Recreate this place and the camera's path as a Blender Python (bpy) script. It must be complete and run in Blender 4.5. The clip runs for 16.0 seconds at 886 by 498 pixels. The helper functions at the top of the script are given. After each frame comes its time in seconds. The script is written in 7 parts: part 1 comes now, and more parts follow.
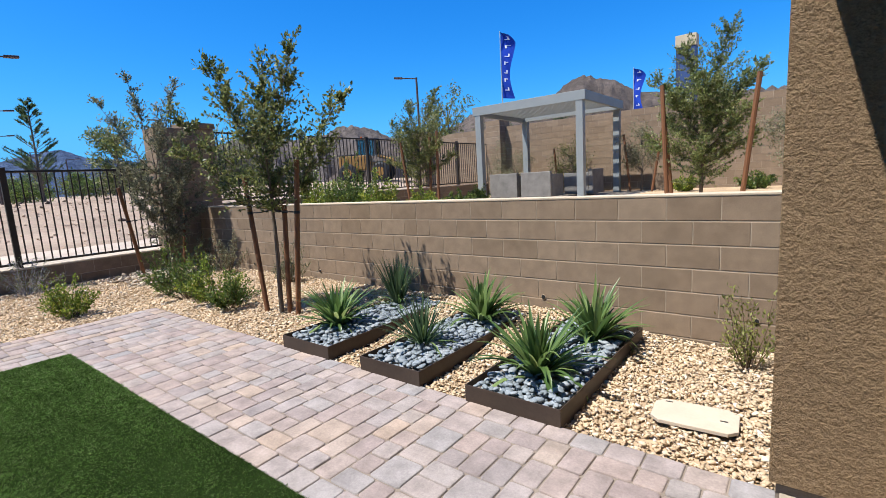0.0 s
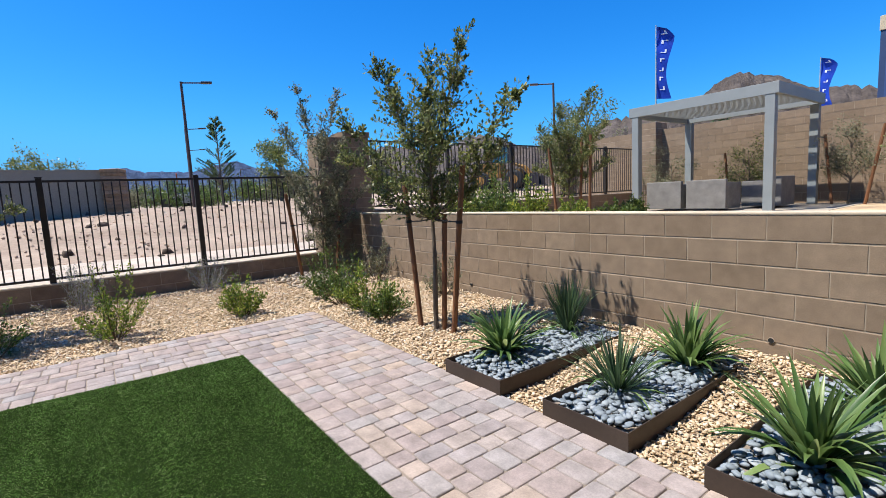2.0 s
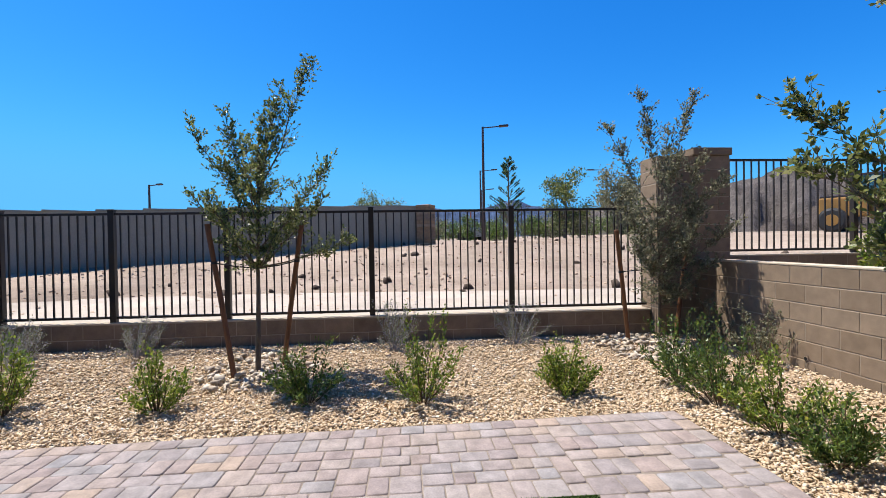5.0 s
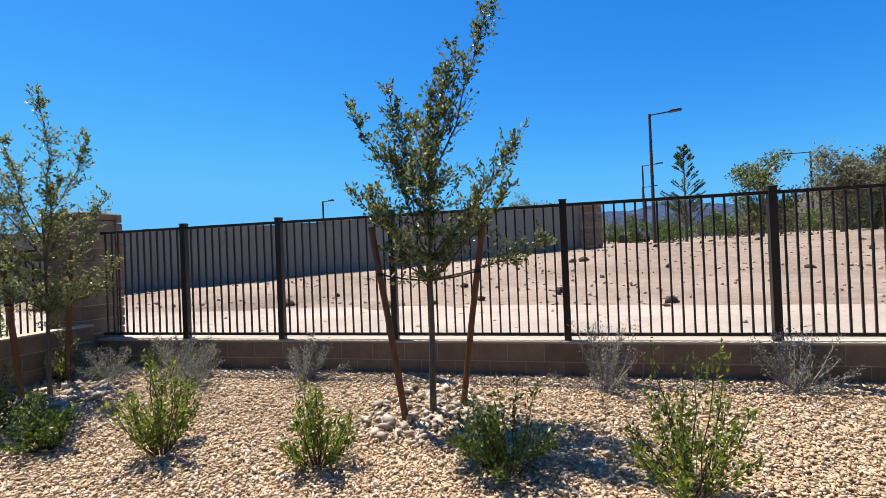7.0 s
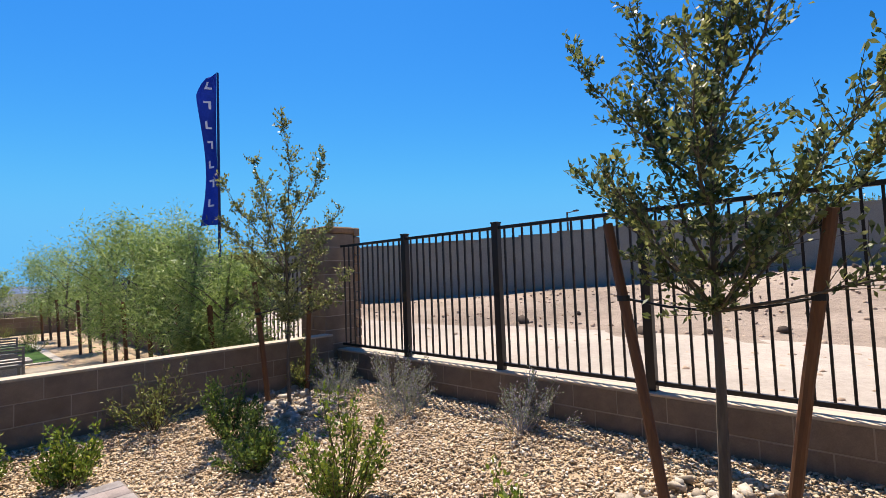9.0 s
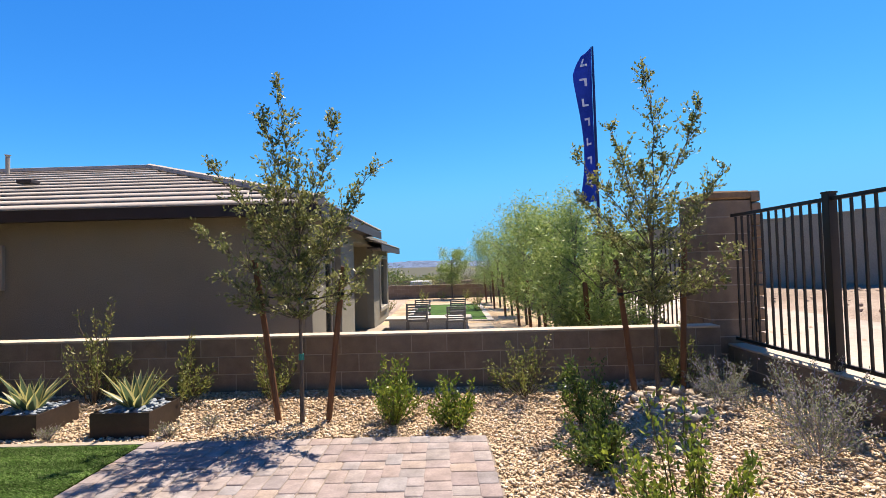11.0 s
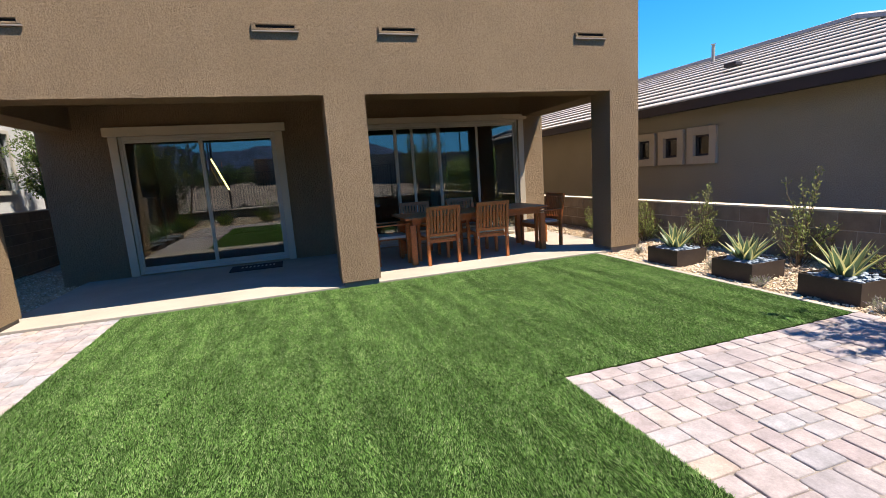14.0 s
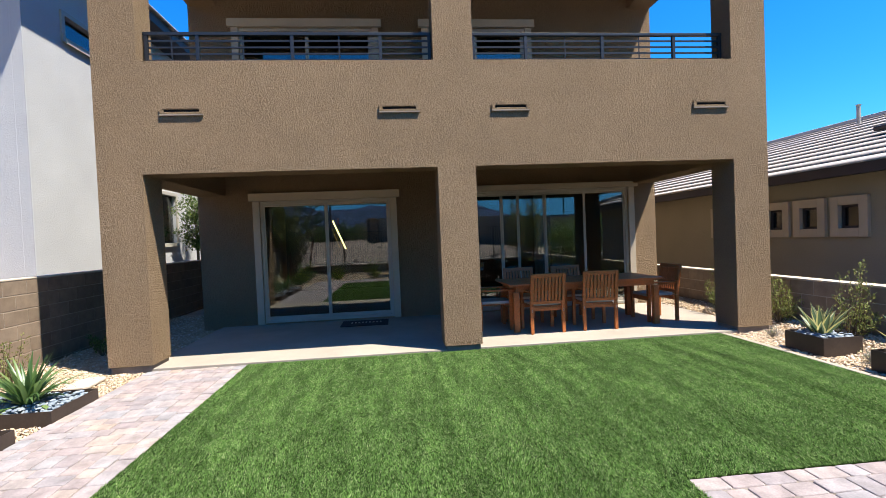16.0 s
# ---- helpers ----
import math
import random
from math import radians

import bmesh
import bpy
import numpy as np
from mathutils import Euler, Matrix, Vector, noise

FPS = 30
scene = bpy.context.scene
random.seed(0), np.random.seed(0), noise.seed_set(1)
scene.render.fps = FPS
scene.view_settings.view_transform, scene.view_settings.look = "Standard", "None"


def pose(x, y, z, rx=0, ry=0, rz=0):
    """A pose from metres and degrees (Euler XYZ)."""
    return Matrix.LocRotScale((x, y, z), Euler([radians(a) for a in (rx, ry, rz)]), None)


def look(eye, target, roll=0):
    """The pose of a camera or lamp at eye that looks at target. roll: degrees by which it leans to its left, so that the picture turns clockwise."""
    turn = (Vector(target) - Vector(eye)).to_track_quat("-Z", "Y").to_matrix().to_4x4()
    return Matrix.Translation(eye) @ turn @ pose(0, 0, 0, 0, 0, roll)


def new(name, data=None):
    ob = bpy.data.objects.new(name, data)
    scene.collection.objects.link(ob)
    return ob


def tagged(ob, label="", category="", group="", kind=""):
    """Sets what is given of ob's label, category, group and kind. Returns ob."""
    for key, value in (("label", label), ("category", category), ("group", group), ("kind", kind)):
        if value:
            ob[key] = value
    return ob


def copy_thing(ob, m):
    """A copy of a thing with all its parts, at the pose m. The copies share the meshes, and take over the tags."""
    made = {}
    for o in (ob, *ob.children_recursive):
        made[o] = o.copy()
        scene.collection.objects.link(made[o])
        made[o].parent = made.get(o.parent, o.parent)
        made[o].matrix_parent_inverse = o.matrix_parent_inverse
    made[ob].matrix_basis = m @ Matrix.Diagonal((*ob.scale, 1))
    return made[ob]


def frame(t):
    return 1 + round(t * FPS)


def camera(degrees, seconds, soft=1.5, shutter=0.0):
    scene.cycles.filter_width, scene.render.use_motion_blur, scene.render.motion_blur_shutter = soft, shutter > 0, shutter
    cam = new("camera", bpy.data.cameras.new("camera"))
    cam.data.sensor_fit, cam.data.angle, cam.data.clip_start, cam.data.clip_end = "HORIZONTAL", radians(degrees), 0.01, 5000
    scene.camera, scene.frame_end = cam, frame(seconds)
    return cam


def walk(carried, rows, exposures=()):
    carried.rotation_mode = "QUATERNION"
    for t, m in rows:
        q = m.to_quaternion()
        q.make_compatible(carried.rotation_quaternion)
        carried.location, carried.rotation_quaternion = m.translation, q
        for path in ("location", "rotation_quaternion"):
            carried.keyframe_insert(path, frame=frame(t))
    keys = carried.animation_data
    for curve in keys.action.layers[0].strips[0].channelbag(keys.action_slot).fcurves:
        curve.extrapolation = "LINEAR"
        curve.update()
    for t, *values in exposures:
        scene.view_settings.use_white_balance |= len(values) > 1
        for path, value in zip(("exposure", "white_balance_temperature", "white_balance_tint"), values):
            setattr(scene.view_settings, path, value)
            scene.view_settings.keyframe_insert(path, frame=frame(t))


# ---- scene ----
cam = camera(87.13, 16.0, soft=0.7)
ROWS = [
    (0, 0.044, -0.005, 1.477, 81.61, 3.38, 37.83),
    (0.5, -0.155, 0.039, 1.480, 80.76, 2.80, 41.03),
    (1, -0.334, 0.034, 1.496, 81.15, 3.12, 42.52),
    (1.5, -0.507, 0.062, 1.500, 82.18, 3.33, 46.34),
    (2, -0.724, 0.098, 1.503, 83.44, 2.92, 53.08),
    (2.5, -1.063, 0.086, 1.514, 84.21, 2.33, 61.07),
    (3, -1.407, 0.112, 1.527, 86.23, 2.63, 67.66),
    (3.5, -1.760, 0.128, 1.566, 88.09, 2.50, 74.11),
    (6, -3.651, -0.217, 1.533, 89.16, 0.97, 91.84),
    (6.5, -3.989, -0.393, 1.536, 89.80, 1.62, 96.72),
    (7, -4.358, -0.581, 1.531, 90.41, 2.33, 103.53),
    (7.5, -4.694, -0.749, 1.534, 91.03, 2.53, 111.60),
    (8, -5.041, -0.807, 1.530, 91.83, 2.73, 117.77),
    (10.5, -6.309, -1.380, 1.520, 92.40, 1.00, 167.24),
    (11, -6.363, -1.377, 1.514, 91.92, 1.49, 180.73),
    (11.5, -6.351, -1.264, 1.529, 92.52, 2.16, 193.75),
    (12, -6.263, -1.142, 1.534, 92.05, 2.70, 210.35),
    (12.5, -6.270, -1.060, 1.521, 88.94, 2.46, 225.84),
    (13, -6.258, -1.002, 1.469, 85.17, 2.43, 237.72),
    (13.5, -6.271, -0.962, 1.450, 82.32, 3.63, 245.88),
    (14, -6.285, -0.926, 1.457, 80.67, 3.87, 251.93),
    (14.5, -6.276, -0.888, 1.461, 79.81, 3.50, 256.90),
    (15, -6.285, -0.855, 1.487, 80.56, 2.85, 260.75),
    (15.5, -6.298, -0.847, 1.525, 83.96, 2.48, 262.88),
    (16, -6.313, -0.849, 1.557, 88.65, 2.40, 264.24),
]
walk(cam, [(t, pose(x, y, z, rx, ry, rz)) for t, x, y, z, rx, ry, rz in ROWS],
     [(0, 0.93, 6500, 10), (3.5, 0.92, 6500, 10), (6, 0.86, 6750, 11), (7.5, 0.82, 6950, 12), (10.5, 1.0, 7350, 14), (11.3, 1.14, 7500, 15),
      (12.5, 1.34, 7500, 15), (13.2, 1.47, 7100, 12), (14.2, 1.46, 6700, 11), (15, 1.44, 6500, 10), (16, 1.44, 6450, 10)])

# ---- world, sun, exposure ----
SUN_DIR = Vector((-0.27, -0.41, 1.0)).normalized()
world = bpy.data.worlds.new("sky")
scene.world = world
world.use_nodes = True
wn, wl = world.node_tree.nodes, world.node_tree.links
sky = wn.new("ShaderNodeTexSky")
sky.sky_type, sky.sun_disc = "NISHITA", False
sky.sun_elevation = math.asin(SUN_DIR.z)
sky.sun_rotation = math.atan2(SUN_DIR.x, SUN_DIR.y)
sky.altitude, sky.air_density, sky.dust_density, sky.ozone_density = 900, 1.0, 0.4, 3.0
wn["Background"].inputs["Strength"].default_value = 1.0
# deepen the blue aloft and keep the pale horizon, channel by channel
split, join = wn.new("ShaderNodeSeparateColor"), wn.new("ShaderNodeCombineColor")
wl.new(sky.outputs[0], split.inputs[0])
for channel, most, gain, power in ((0, 3.1, 0.0056, 2.2), (1, 4.6, 0.0570, 1.08), (2, 5.4, 0.163, 0.75)):
    capped, raised, scaled = (wn.new("ShaderNodeMath") for _ in range(3))
    capped.operation, raised.operation, scaled.operation = "SMOOTH_MIN", "POWER", "MULTIPLY"
    capped.inputs[1].default_value, raised.inputs[1].default_value, scaled.inputs[1].default_value = most, power, gain
    capped.inputs[2].default_value = 1.5
    wl.new(split.outputs[channel], capped.inputs[0])
    wl.new(capped.outputs[0], raised.inputs[0])
    wl.new(raised.outputs[0], scaled.inputs[0])
    wl.new(scaled.outputs[0], join.inputs[channel])
wl.new(join.outputs[0], wn["Background"].inputs["Color"])
sun = new("sun", bpy.data.lights.new("sun", "SUN"))
sun.data.energy, sun.data.angle, sun.data.color = 5.0, radians(0.53), (1.0, 0.955, 0.88)
sun.matrix_world = look(SUN_DIR * 60, (0, 0, 0))


# ---- materials ----
def material(name, color, rough=0.8, metal=0.0, spec=0.5):
    m = bpy.data.materials.new(name)
    m.use_nodes = True
    b = m.node_tree.nodes["Principled BSDF"]
    b.inputs["Base Color"].default_value = (*color, 1)
    b.inputs["Roughness"].default_value = rough
    b.inputs["Metallic"].default_value = metal
    b.inputs["Specular IOR Level"].default_value = spec
    return m


def node(m, kind, **inputs):
    n = m.node_tree.nodes.new(kind)
    for k, v in inputs.items():
        n.inputs[k].default_value = v
    return n


def wire(m, a, b):
    m.node_tree.links.new(a, b)


def bsdf(m):
    return m.node_tree.nodes["Principled BSDF"]


def noisy(m, coords, scale, detail=4.0, rough=0.6):
    n = node(m, "ShaderNodeTexNoise", Scale=scale, Detail=detail, Roughness=rough)
    wire(m, coords, n.inputs["Vector"])
    return n


def ramp(m, src, stops):
    r = m.node_tree.nodes.new("ShaderNodeValToRGB")
    els = r.color_ramp.elements
    while len(els) < len(stops):
        els.new(0.5)
    for e, (p, c) in zip(els, stops):
        e.position, e.color = p, (*c, 1)
    wire(m, src, r.inputs[0])
    return r


def mixed(m, fac, a, b, mode="MIX"):
    n = m.node_tree.nodes.new("ShaderNodeMix")
    n.data_type, n.blend_type = "RGBA", mode
    for sock, v in ((n.inputs[0], fac), (n.inputs[6], a), (n.inputs[7], b)):
        if isinstance(v, (int, float)):
            sock.default_value = v
        elif isinstance(v, tuple):
            sock.default_value = (*v, 1)
        else:
            wire(m, v, sock)
    return n.outputs[2]


def bump(m, height, strength, dist):
    b = node(m, "ShaderNodeBump", Strength=strength, Distance=dist)
    wire(m, height, b.inputs["Height"])
    wire(m, b.outputs[0], bsdf(m).inputs["Normal"])
    return b


def position(m):
    return node(m, "ShaderNodeNewGeometry").outputs["Position"]


def local(m):
    return node(m, "ShaderNodeTexCoord").outputs["Object"]


def surface(name, color, rough=0.85, large=0.6, fine=60.0, vary=0.18, relief=0.3, depth=0.004, metal=0.0, tone=None, spec=None):
    """A surface with stains at a large scale, grain at a fine one, and relief."""
    m = material(name, color, rough, metal, spec if spec is not None else 0.1 if rough > 0.75 else 0.4)
    p = position(m)
    big, small = noisy(m, p, large, 5), noisy(m, p, fine, 6, 0.7)
    lo = tuple(c * (1 - vary) for c in color)
    hi = tone or tuple(min(1, c * (1 + vary)) for c in color)
    base = ramp(m, big.outputs[0], [(0.3, lo), (0.7, hi)]).outputs[0]
    grain = ramp(m, small.outputs[0], [(0.3, (1 - vary, ) * 3), (0.7, (1 + vary * 0.4, ) * 3)]).outputs[0]
    wire(m, mixed(m, 0.8, base, grain, "MULTIPLY"), bsdf(m).inputs["Base Color"])
    bump(m, small.outputs[0], relief, depth)
    return m


def stucco(name, color, relief=1.0, depth=0.010, scale=66.0, vary=0.08):
    m = material(name, color, 0.92, 0, 0.08)
    p = position(m)
    big = noisy(m, p, 0.9, 6)
    lace = noisy(m, p, scale, 5, 0.68)
    fine = noisy(m, p, scale * 5, 3, 0.6)
    tall = ramp(m, lace.outputs[0], [(0.26, (0, 0, 0)), (0.70, (1, 1, 1))])
    lumps = noisy(m, p, scale * 0.42, 3, 0.6)
    add, more = node(m, "ShaderNodeMath"), node(m, "ShaderNodeMath")
    add.operation = more.operation = "MULTIPLY_ADD"
    wire(m, fine.outputs[0], add.inputs[0])
    add.inputs[1].default_value = 0.3
    wire(m, tall.outputs[0], add.inputs[2])
    wire(m, lumps.outputs[0], more.inputs[0])
    more.inputs[1].default_value = 1.6
    wire(m, add.outputs[0], more.inputs[2])
    base = ramp(m, big.outputs[0], [(0.3, tuple(c * (1 - vary) for c in color)), (0.7, tuple(c * (1 + vary) for c in color))]).outputs[0]
    speck = ramp(m, lace.outputs[0], [(0.35, (0.76, 0.76, 0.76)), (0.6, (1.05, 1.05, 1.05))]).outputs[0]
    wire(m, mixed(m, 1.0, base, speck, "MULTIPLY"), bsdf(m).inputs["Base Color"])
    bump(m, more.outputs[0], relief, depth)
    return m


def pieces(name, stops, rough=0.85, fine=90.0, relief=0.4, depth=0.003, island=False, stain=0.25, spec=0.12):
    """Alike pieces whose colour differs from piece to piece."""
    m = material(name, stops[0][1], rough, 0, spec)
    rnd = node(m, "ShaderNodeNewGeometry").outputs["Random Per Island"] if island else node(m, "ShaderNodeObjectInfo").outputs["Random"]
    base = ramp(m, rnd, stops).outputs[0]
    p = position(m)
    big, small = noisy(m, p, 7.0, 5), noisy(m, p, fine, 6, 0.7)
    g1 = ramp(m, big.outputs[0], [(0.3, (1 - stain, ) * 3), (0.7, (1.08, 1.08, 1.08))]).outputs[0]
    g2 = ramp(m, small.outputs[0], [(0.3, (0.8, 0.8, 0.8)), (0.7, (1.08, 1.08, 1.08))]).outputs[0]
    wire(m, mixed(m, 1.0, mixed(m, 1.0, base, g1, "MULTIPLY"), g2, "MULTIPLY"), bsdf(m).inputs["Base Color"])
    bump(m, small.outputs[0], relief, depth)
    return m


def leafy(name, stops, rough=0.45, spec=0.5, patches=()):
    """Leaves: colour by leaf, with patches at other scales, a little light through them."""
    m = material(name, stops[0][1], rough, 0, spec)
    rnd = node(m, "ShaderNodeNewGeometry").outputs["Random Per Island"]
    col = ramp(m, rnd, stops).outputs[0]
    for scale, depth, stretch in patches:
        mp = node(m, "ShaderNodeMapping")
        mp.inputs["Scale"].default_value = stretch
        wire(m, position(m), mp.inputs[0])
        n = noisy(m, mp.outputs[0], scale, 3)
        col = mixed(m, 1.0, col, ramp(m, n.outputs[0], [(0.32, (1 - depth,) * 3), (0.68, (1 + depth * 0.6, 1 + depth * 0.5, 1 + depth * 0.5))]).outputs[0], "MULTIPLY")
    wire(m, col, bsdf(m).inputs["Base Color"])
    tr = m.node_tree.nodes.new("ShaderNodeBsdfTranslucent")
    wire(m, col, tr.inputs[0])
    mx = m.node_tree.nodes.new("ShaderNodeMixShader")
    mx.inputs[0].default_value = 0.42
    wire(m, bsdf(m).outputs[0], mx.inputs[1])
    wire(m, tr.outputs[0], mx.inputs[2])
    wire(m, mx.outputs[0], m.node_tree.nodes["Material Output"].inputs[0])
    return m


def woody(name, color, scale=5.0, stretch=(1, 1, 0.08), rough=0.6, vary=0.3):
    m = material(name, color, rough, 0, 0.4)
    mp = node(m, "ShaderNodeMapping")
    mp.inputs["Scale"].default_value = stretch
    wire(m, local(m), mp.inputs[0])
    n = noisy(m, mp.outputs[0], scale * 12, 6, 0.65)
    wire(m, ramp(m, n.outputs[0], [(0.3, tuple(c * (1 - vary) for c in color)), (0.7, tuple(c * (1 + vary) for c in color))]).outputs[0], bsdf(m).inputs["Base Color"])
    bump(m, n.outputs[0], 0.25, 0.002)
    return m


def pane_glass(name, tintc=(0.6, 0.68, 0.66), gloss=1.0):
    """Tinted glazing: reflects by Fresnel, else lets light through."""
    m = bpy.data.materials.new(name)
    m.use_nodes = True
    t = m.node_tree
    t.nodes.remove(t.nodes["Principled BSDF"])
    fr = t.nodes.new("ShaderNodeFresnel")
    fr.inputs[0].default_value = 1.85
    gl = t.nodes.new("ShaderNodeBsdfGlossy")
    gl.inputs["Roughness"].default_value = 0.0
    gl.inputs["Color"].default_value = (gloss, gloss, gloss, 1)
    tr = t.nodes.new("ShaderNodeBsdfTransparent")
    tr.inputs[0].default_value = (*tintc, 1)
    mx = t.nodes.new("ShaderNodeMixShader")
    t.links.new(fr.outputs[0], mx.inputs[0])
    t.links.new(tr.outputs[0], mx.inputs[1])
    t.links.new(gl.outputs[0], mx.inputs[2])
    t.links.new(mx.outputs[0], t.nodes["Material Output"].inputs[0])
    return m


def glow(name, color, strength):
    m = material(name, color, 0.5)
    bsdf(m).inputs["Emission Color"].default_value = (*color, 1)
    bsdf(m).inputs["Emission Strength"].default_value = strength
    return m


STUCCO = stucco("tan_stucco", (0.380, 0.262, 0.156), 1.0, 0.052, 60.0)
STUCCO_OLIVE = stucco("olive_stucco", (0.282, 0.247, 0.178), 0.5, 0.006, 60)
STUCCO_OLIVE_LIGHT = stucco("pale_olive_stucco", (0.258, 0.243, 0.198), 0.5, 0.006, 60)
STUCCO_GREY = stucco("pale_grey_stucco", (0.430, 0.426, 0.415), 0.4, 0.006, 50)
TRIM = surface("beige_trim", (0.403, 0.334, 0.243), 0.7, 1.5, 80, 0.06, 0.1)
TRIM_WHITE = surface("beige_frame", (0.36, 0.325, 0.265), 0.5, 2, 80, 0.05, 0.05)
CONCRETE = surface("porch_concrete", (0.289, 0.247, 0.194), 0.85, 1.2, 50, 0.12, 0.25, 0.003)
BLOCK = pieces("concrete_block", [(0.0, (0.207, 0.152, 0.105)), (0.5, (0.230, 0.170, 0.119)), (1.0, (0.255, 0.191, 0.135))], 0.92, 120, 0.35, 0.003, stain=0.2)
BLOCK_FAR = pieces("concrete_block_far", [(0.0, (0.207, 0.152, 0.105)), (0.5, (0.230, 0.170, 0.119)), (1.0, (0.255, 0.191, 0.135))], 0.92, 60, 0.3, 0.003, True, 0.12)
MORTAR = surface("mortar", (0.32, 0.262, 0.20), 0.95, 2, 120, 0.15, 0.5, 0.003)
CAP = surface("wall_cap", (0.456, 0.380, 0.289), 0.9, 2, 90, 0.12, 0.3)
PAVER_STOPS = [(0.0, (0.253, 0.232, 0.228)), (0.14, (0.283, 0.228, 0.213)), (0.3, (0.313, 0.258, 0.236)), (0.42, (0.283, 0.262, 0.256)), (0.56, (0.335, 0.281, 0.254)), (0.68, (0.313, 0.247, 0.220)), (0.8, (0.306, 0.270, 0.260)), (0.94, (0.357, 0.277, 0.220)), (1.0, (0.261, 0.247, 0.248))]
PAVER_RED = [(0.0, (0.298, 0.255, 0.244)), (0.3, (0.328, 0.274, 0.252)), (0.6, (0.290, 0.274, 0.272)), (0.85, (0.365, 0.289, 0.244)), (1.0, (0.276, 0.251, 0.252))]
PAVER = pieces("paver_stone", PAVER_STOPS, 0.9, 70, 0.7, 0.004, stain=0.36)
PAVER_EDGE = pieces("border_paver_stone", PAVER_RED, 0.9, 70, 0.7, 0.004, stain=0.36)
PAVER_REST = pieces("paver_stone_rest", PAVER_STOPS, 0.9, 70, 0.7, 0.004, True, 0.36)
SAND = surface("joint_sand", (0.205, 0.17, 0.138), 0.95, 3, 150, 0.25, 0.5)
GRAVEL_BED = surface("gravel_bed", (0.40, 0.295, 0.19), 0.95, 1.5, 90, 0.35, 0.8, 0.01)
GRAVEL = pieces("gravel_stone", [(0.0, (0.36, 0.26, 0.165)), (0.22, (0.46, 0.34, 0.22)), (0.5, (0.56, 0.435, 0.295)), (0.72, (0.50, 0.375, 0.245)), (0.9, (0.62, 0.51, 0.375)), (1.0, (0.66, 0.60, 0.52))], 0.85, 60, 0.4, 0.003, True, 0.1)
COBBLE = pieces("river_cobble", [(0.0, (0.13, 0.155, 0.175)), (0.4, (0.18, 0.21, 0.235)), (0.8, (0.225, 0.255, 0.28)), (1.0, (0.28, 0.30, 0.315))], 0.6, 40, 0.15, 0.002, True, 0.1, 0.35)
DESERT = surface("desert_ground", (0.304, 0.228, 0.171), 0.95, 0.22, 5.0, 0.28, 1.0, 0.09, tone=(0.426, 0.338, 0.266))


def scrub_south(m):
    """Far to the south the bare soil gives way to grey-green valley scrub."""
    b = bsdf(m)
    old = b.inputs["Base Color"].links[0].from_socket
    sep = m.node_tree.nodes.new("ShaderNodeSeparateXYZ")
    wire(m, position(m), sep.inputs[0])
    r = m.node_tree.nodes.new("ShaderNodeMapRange")
    r.inputs["From Min"].default_value, r.inputs["From Max"].default_value = -32, -60
    wire(m, sep.outputs[1], r.inputs["Value"])
    wire(m, mixed(m, r.outputs[0], old, (0.075, 0.075, 0.055)), b.inputs["Base Color"])


scrub_south(DESERT)
ROAD = surface("pale_gravel_track", (0.395, 0.338, 0.281), 0.95, 0.5, 14, 0.2, 0.8, 0.02)
TURF_BED = surface("turf_backing", (0.014, 0.026, 0.007), 0.95, 2, 200, 0.3, 0.5, spec=0.0)
TURF = leafy("turf_blade", [(0.0, (0.04, 0.105, 0.016)), (0.45, (0.10, 0.205, 0.042)), (0.8, (0.185, 0.315, 0.088)), (1.0, (0.36, 0.44, 0.21))], 0.8, 0.05, ((45.0, 0.4, (1, 1, 1)), (2.6, 0.40, (0.25, 2.4, 1)), (5.0, 0.25, (1, 1, 1))))
CORTEN = surface("dark_brown_steel", (0.057, 0.040, 0.030), 0.55, 3, 40, 0.2, 0.1, 0.001, 0.3)
BRONZE = surface("dark_bronze_paint", (0.030, 0.023, 0.018), 0.45, 3, 60, 0.15, 0.05, 0.001, 0.2)
RAIL_BLACK = surface("black_rail_paint", (0.020, 0.022, 0.026), 0.4, 3, 60, 0.15, 0.05, 0.001, 0.2)
GLASS = pane_glass("tinted_glass")
# interior dimness is put into these two colours, darker than real walls and floor
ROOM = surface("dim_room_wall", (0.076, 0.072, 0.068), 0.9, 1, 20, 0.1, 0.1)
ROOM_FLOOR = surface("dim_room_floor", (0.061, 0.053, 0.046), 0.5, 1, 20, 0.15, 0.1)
ROOF_TILE = pieces("roof_tile", [(0.0, (0.33, 0.29, 0.265)), (0.5, (0.35, 0.31, 0.283)), (1.0, (0.37, 0.33, 0.302))], 0.9, 30, 0.3, 0.004, True, 0.14)
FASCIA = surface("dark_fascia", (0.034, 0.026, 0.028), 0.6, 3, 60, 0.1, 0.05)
WHITE_EDGE = surface("pale_tile_edge", (0.395, 0.353, 0.304), 0.9, 2, 50, 0.1, 0.2)


# ---- builders ----
def put(bm, name, mat, parent=None, label="", smooth=False):
    me = bpy.data.meshes.new(name)
    bm.to_mesh(me)
    bm.free()
    if smooth:
        me.polygons.foreach_set("use_smooth", [True] * len(me.polygons))
    me.materials.append(mat)
    ob = new(name, me)
    if parent:
        ob.parent = parent
    if label:
        tagged(ob, label)
    return ob


def part(name, bm, mat, parent, label="", smooth=False):
    return put(bm, name, mat, parent, label, smooth)


def thing(name, at, label, category, group="", kind="", turn=0.0):
    e = new(name)
    e.empty_display_size = 0.2
    e.matrix_world = pose(*at, 0, 0, turn)
    bpy.context.view_layer.update()
    return tagged(e, label, category, group, kind)


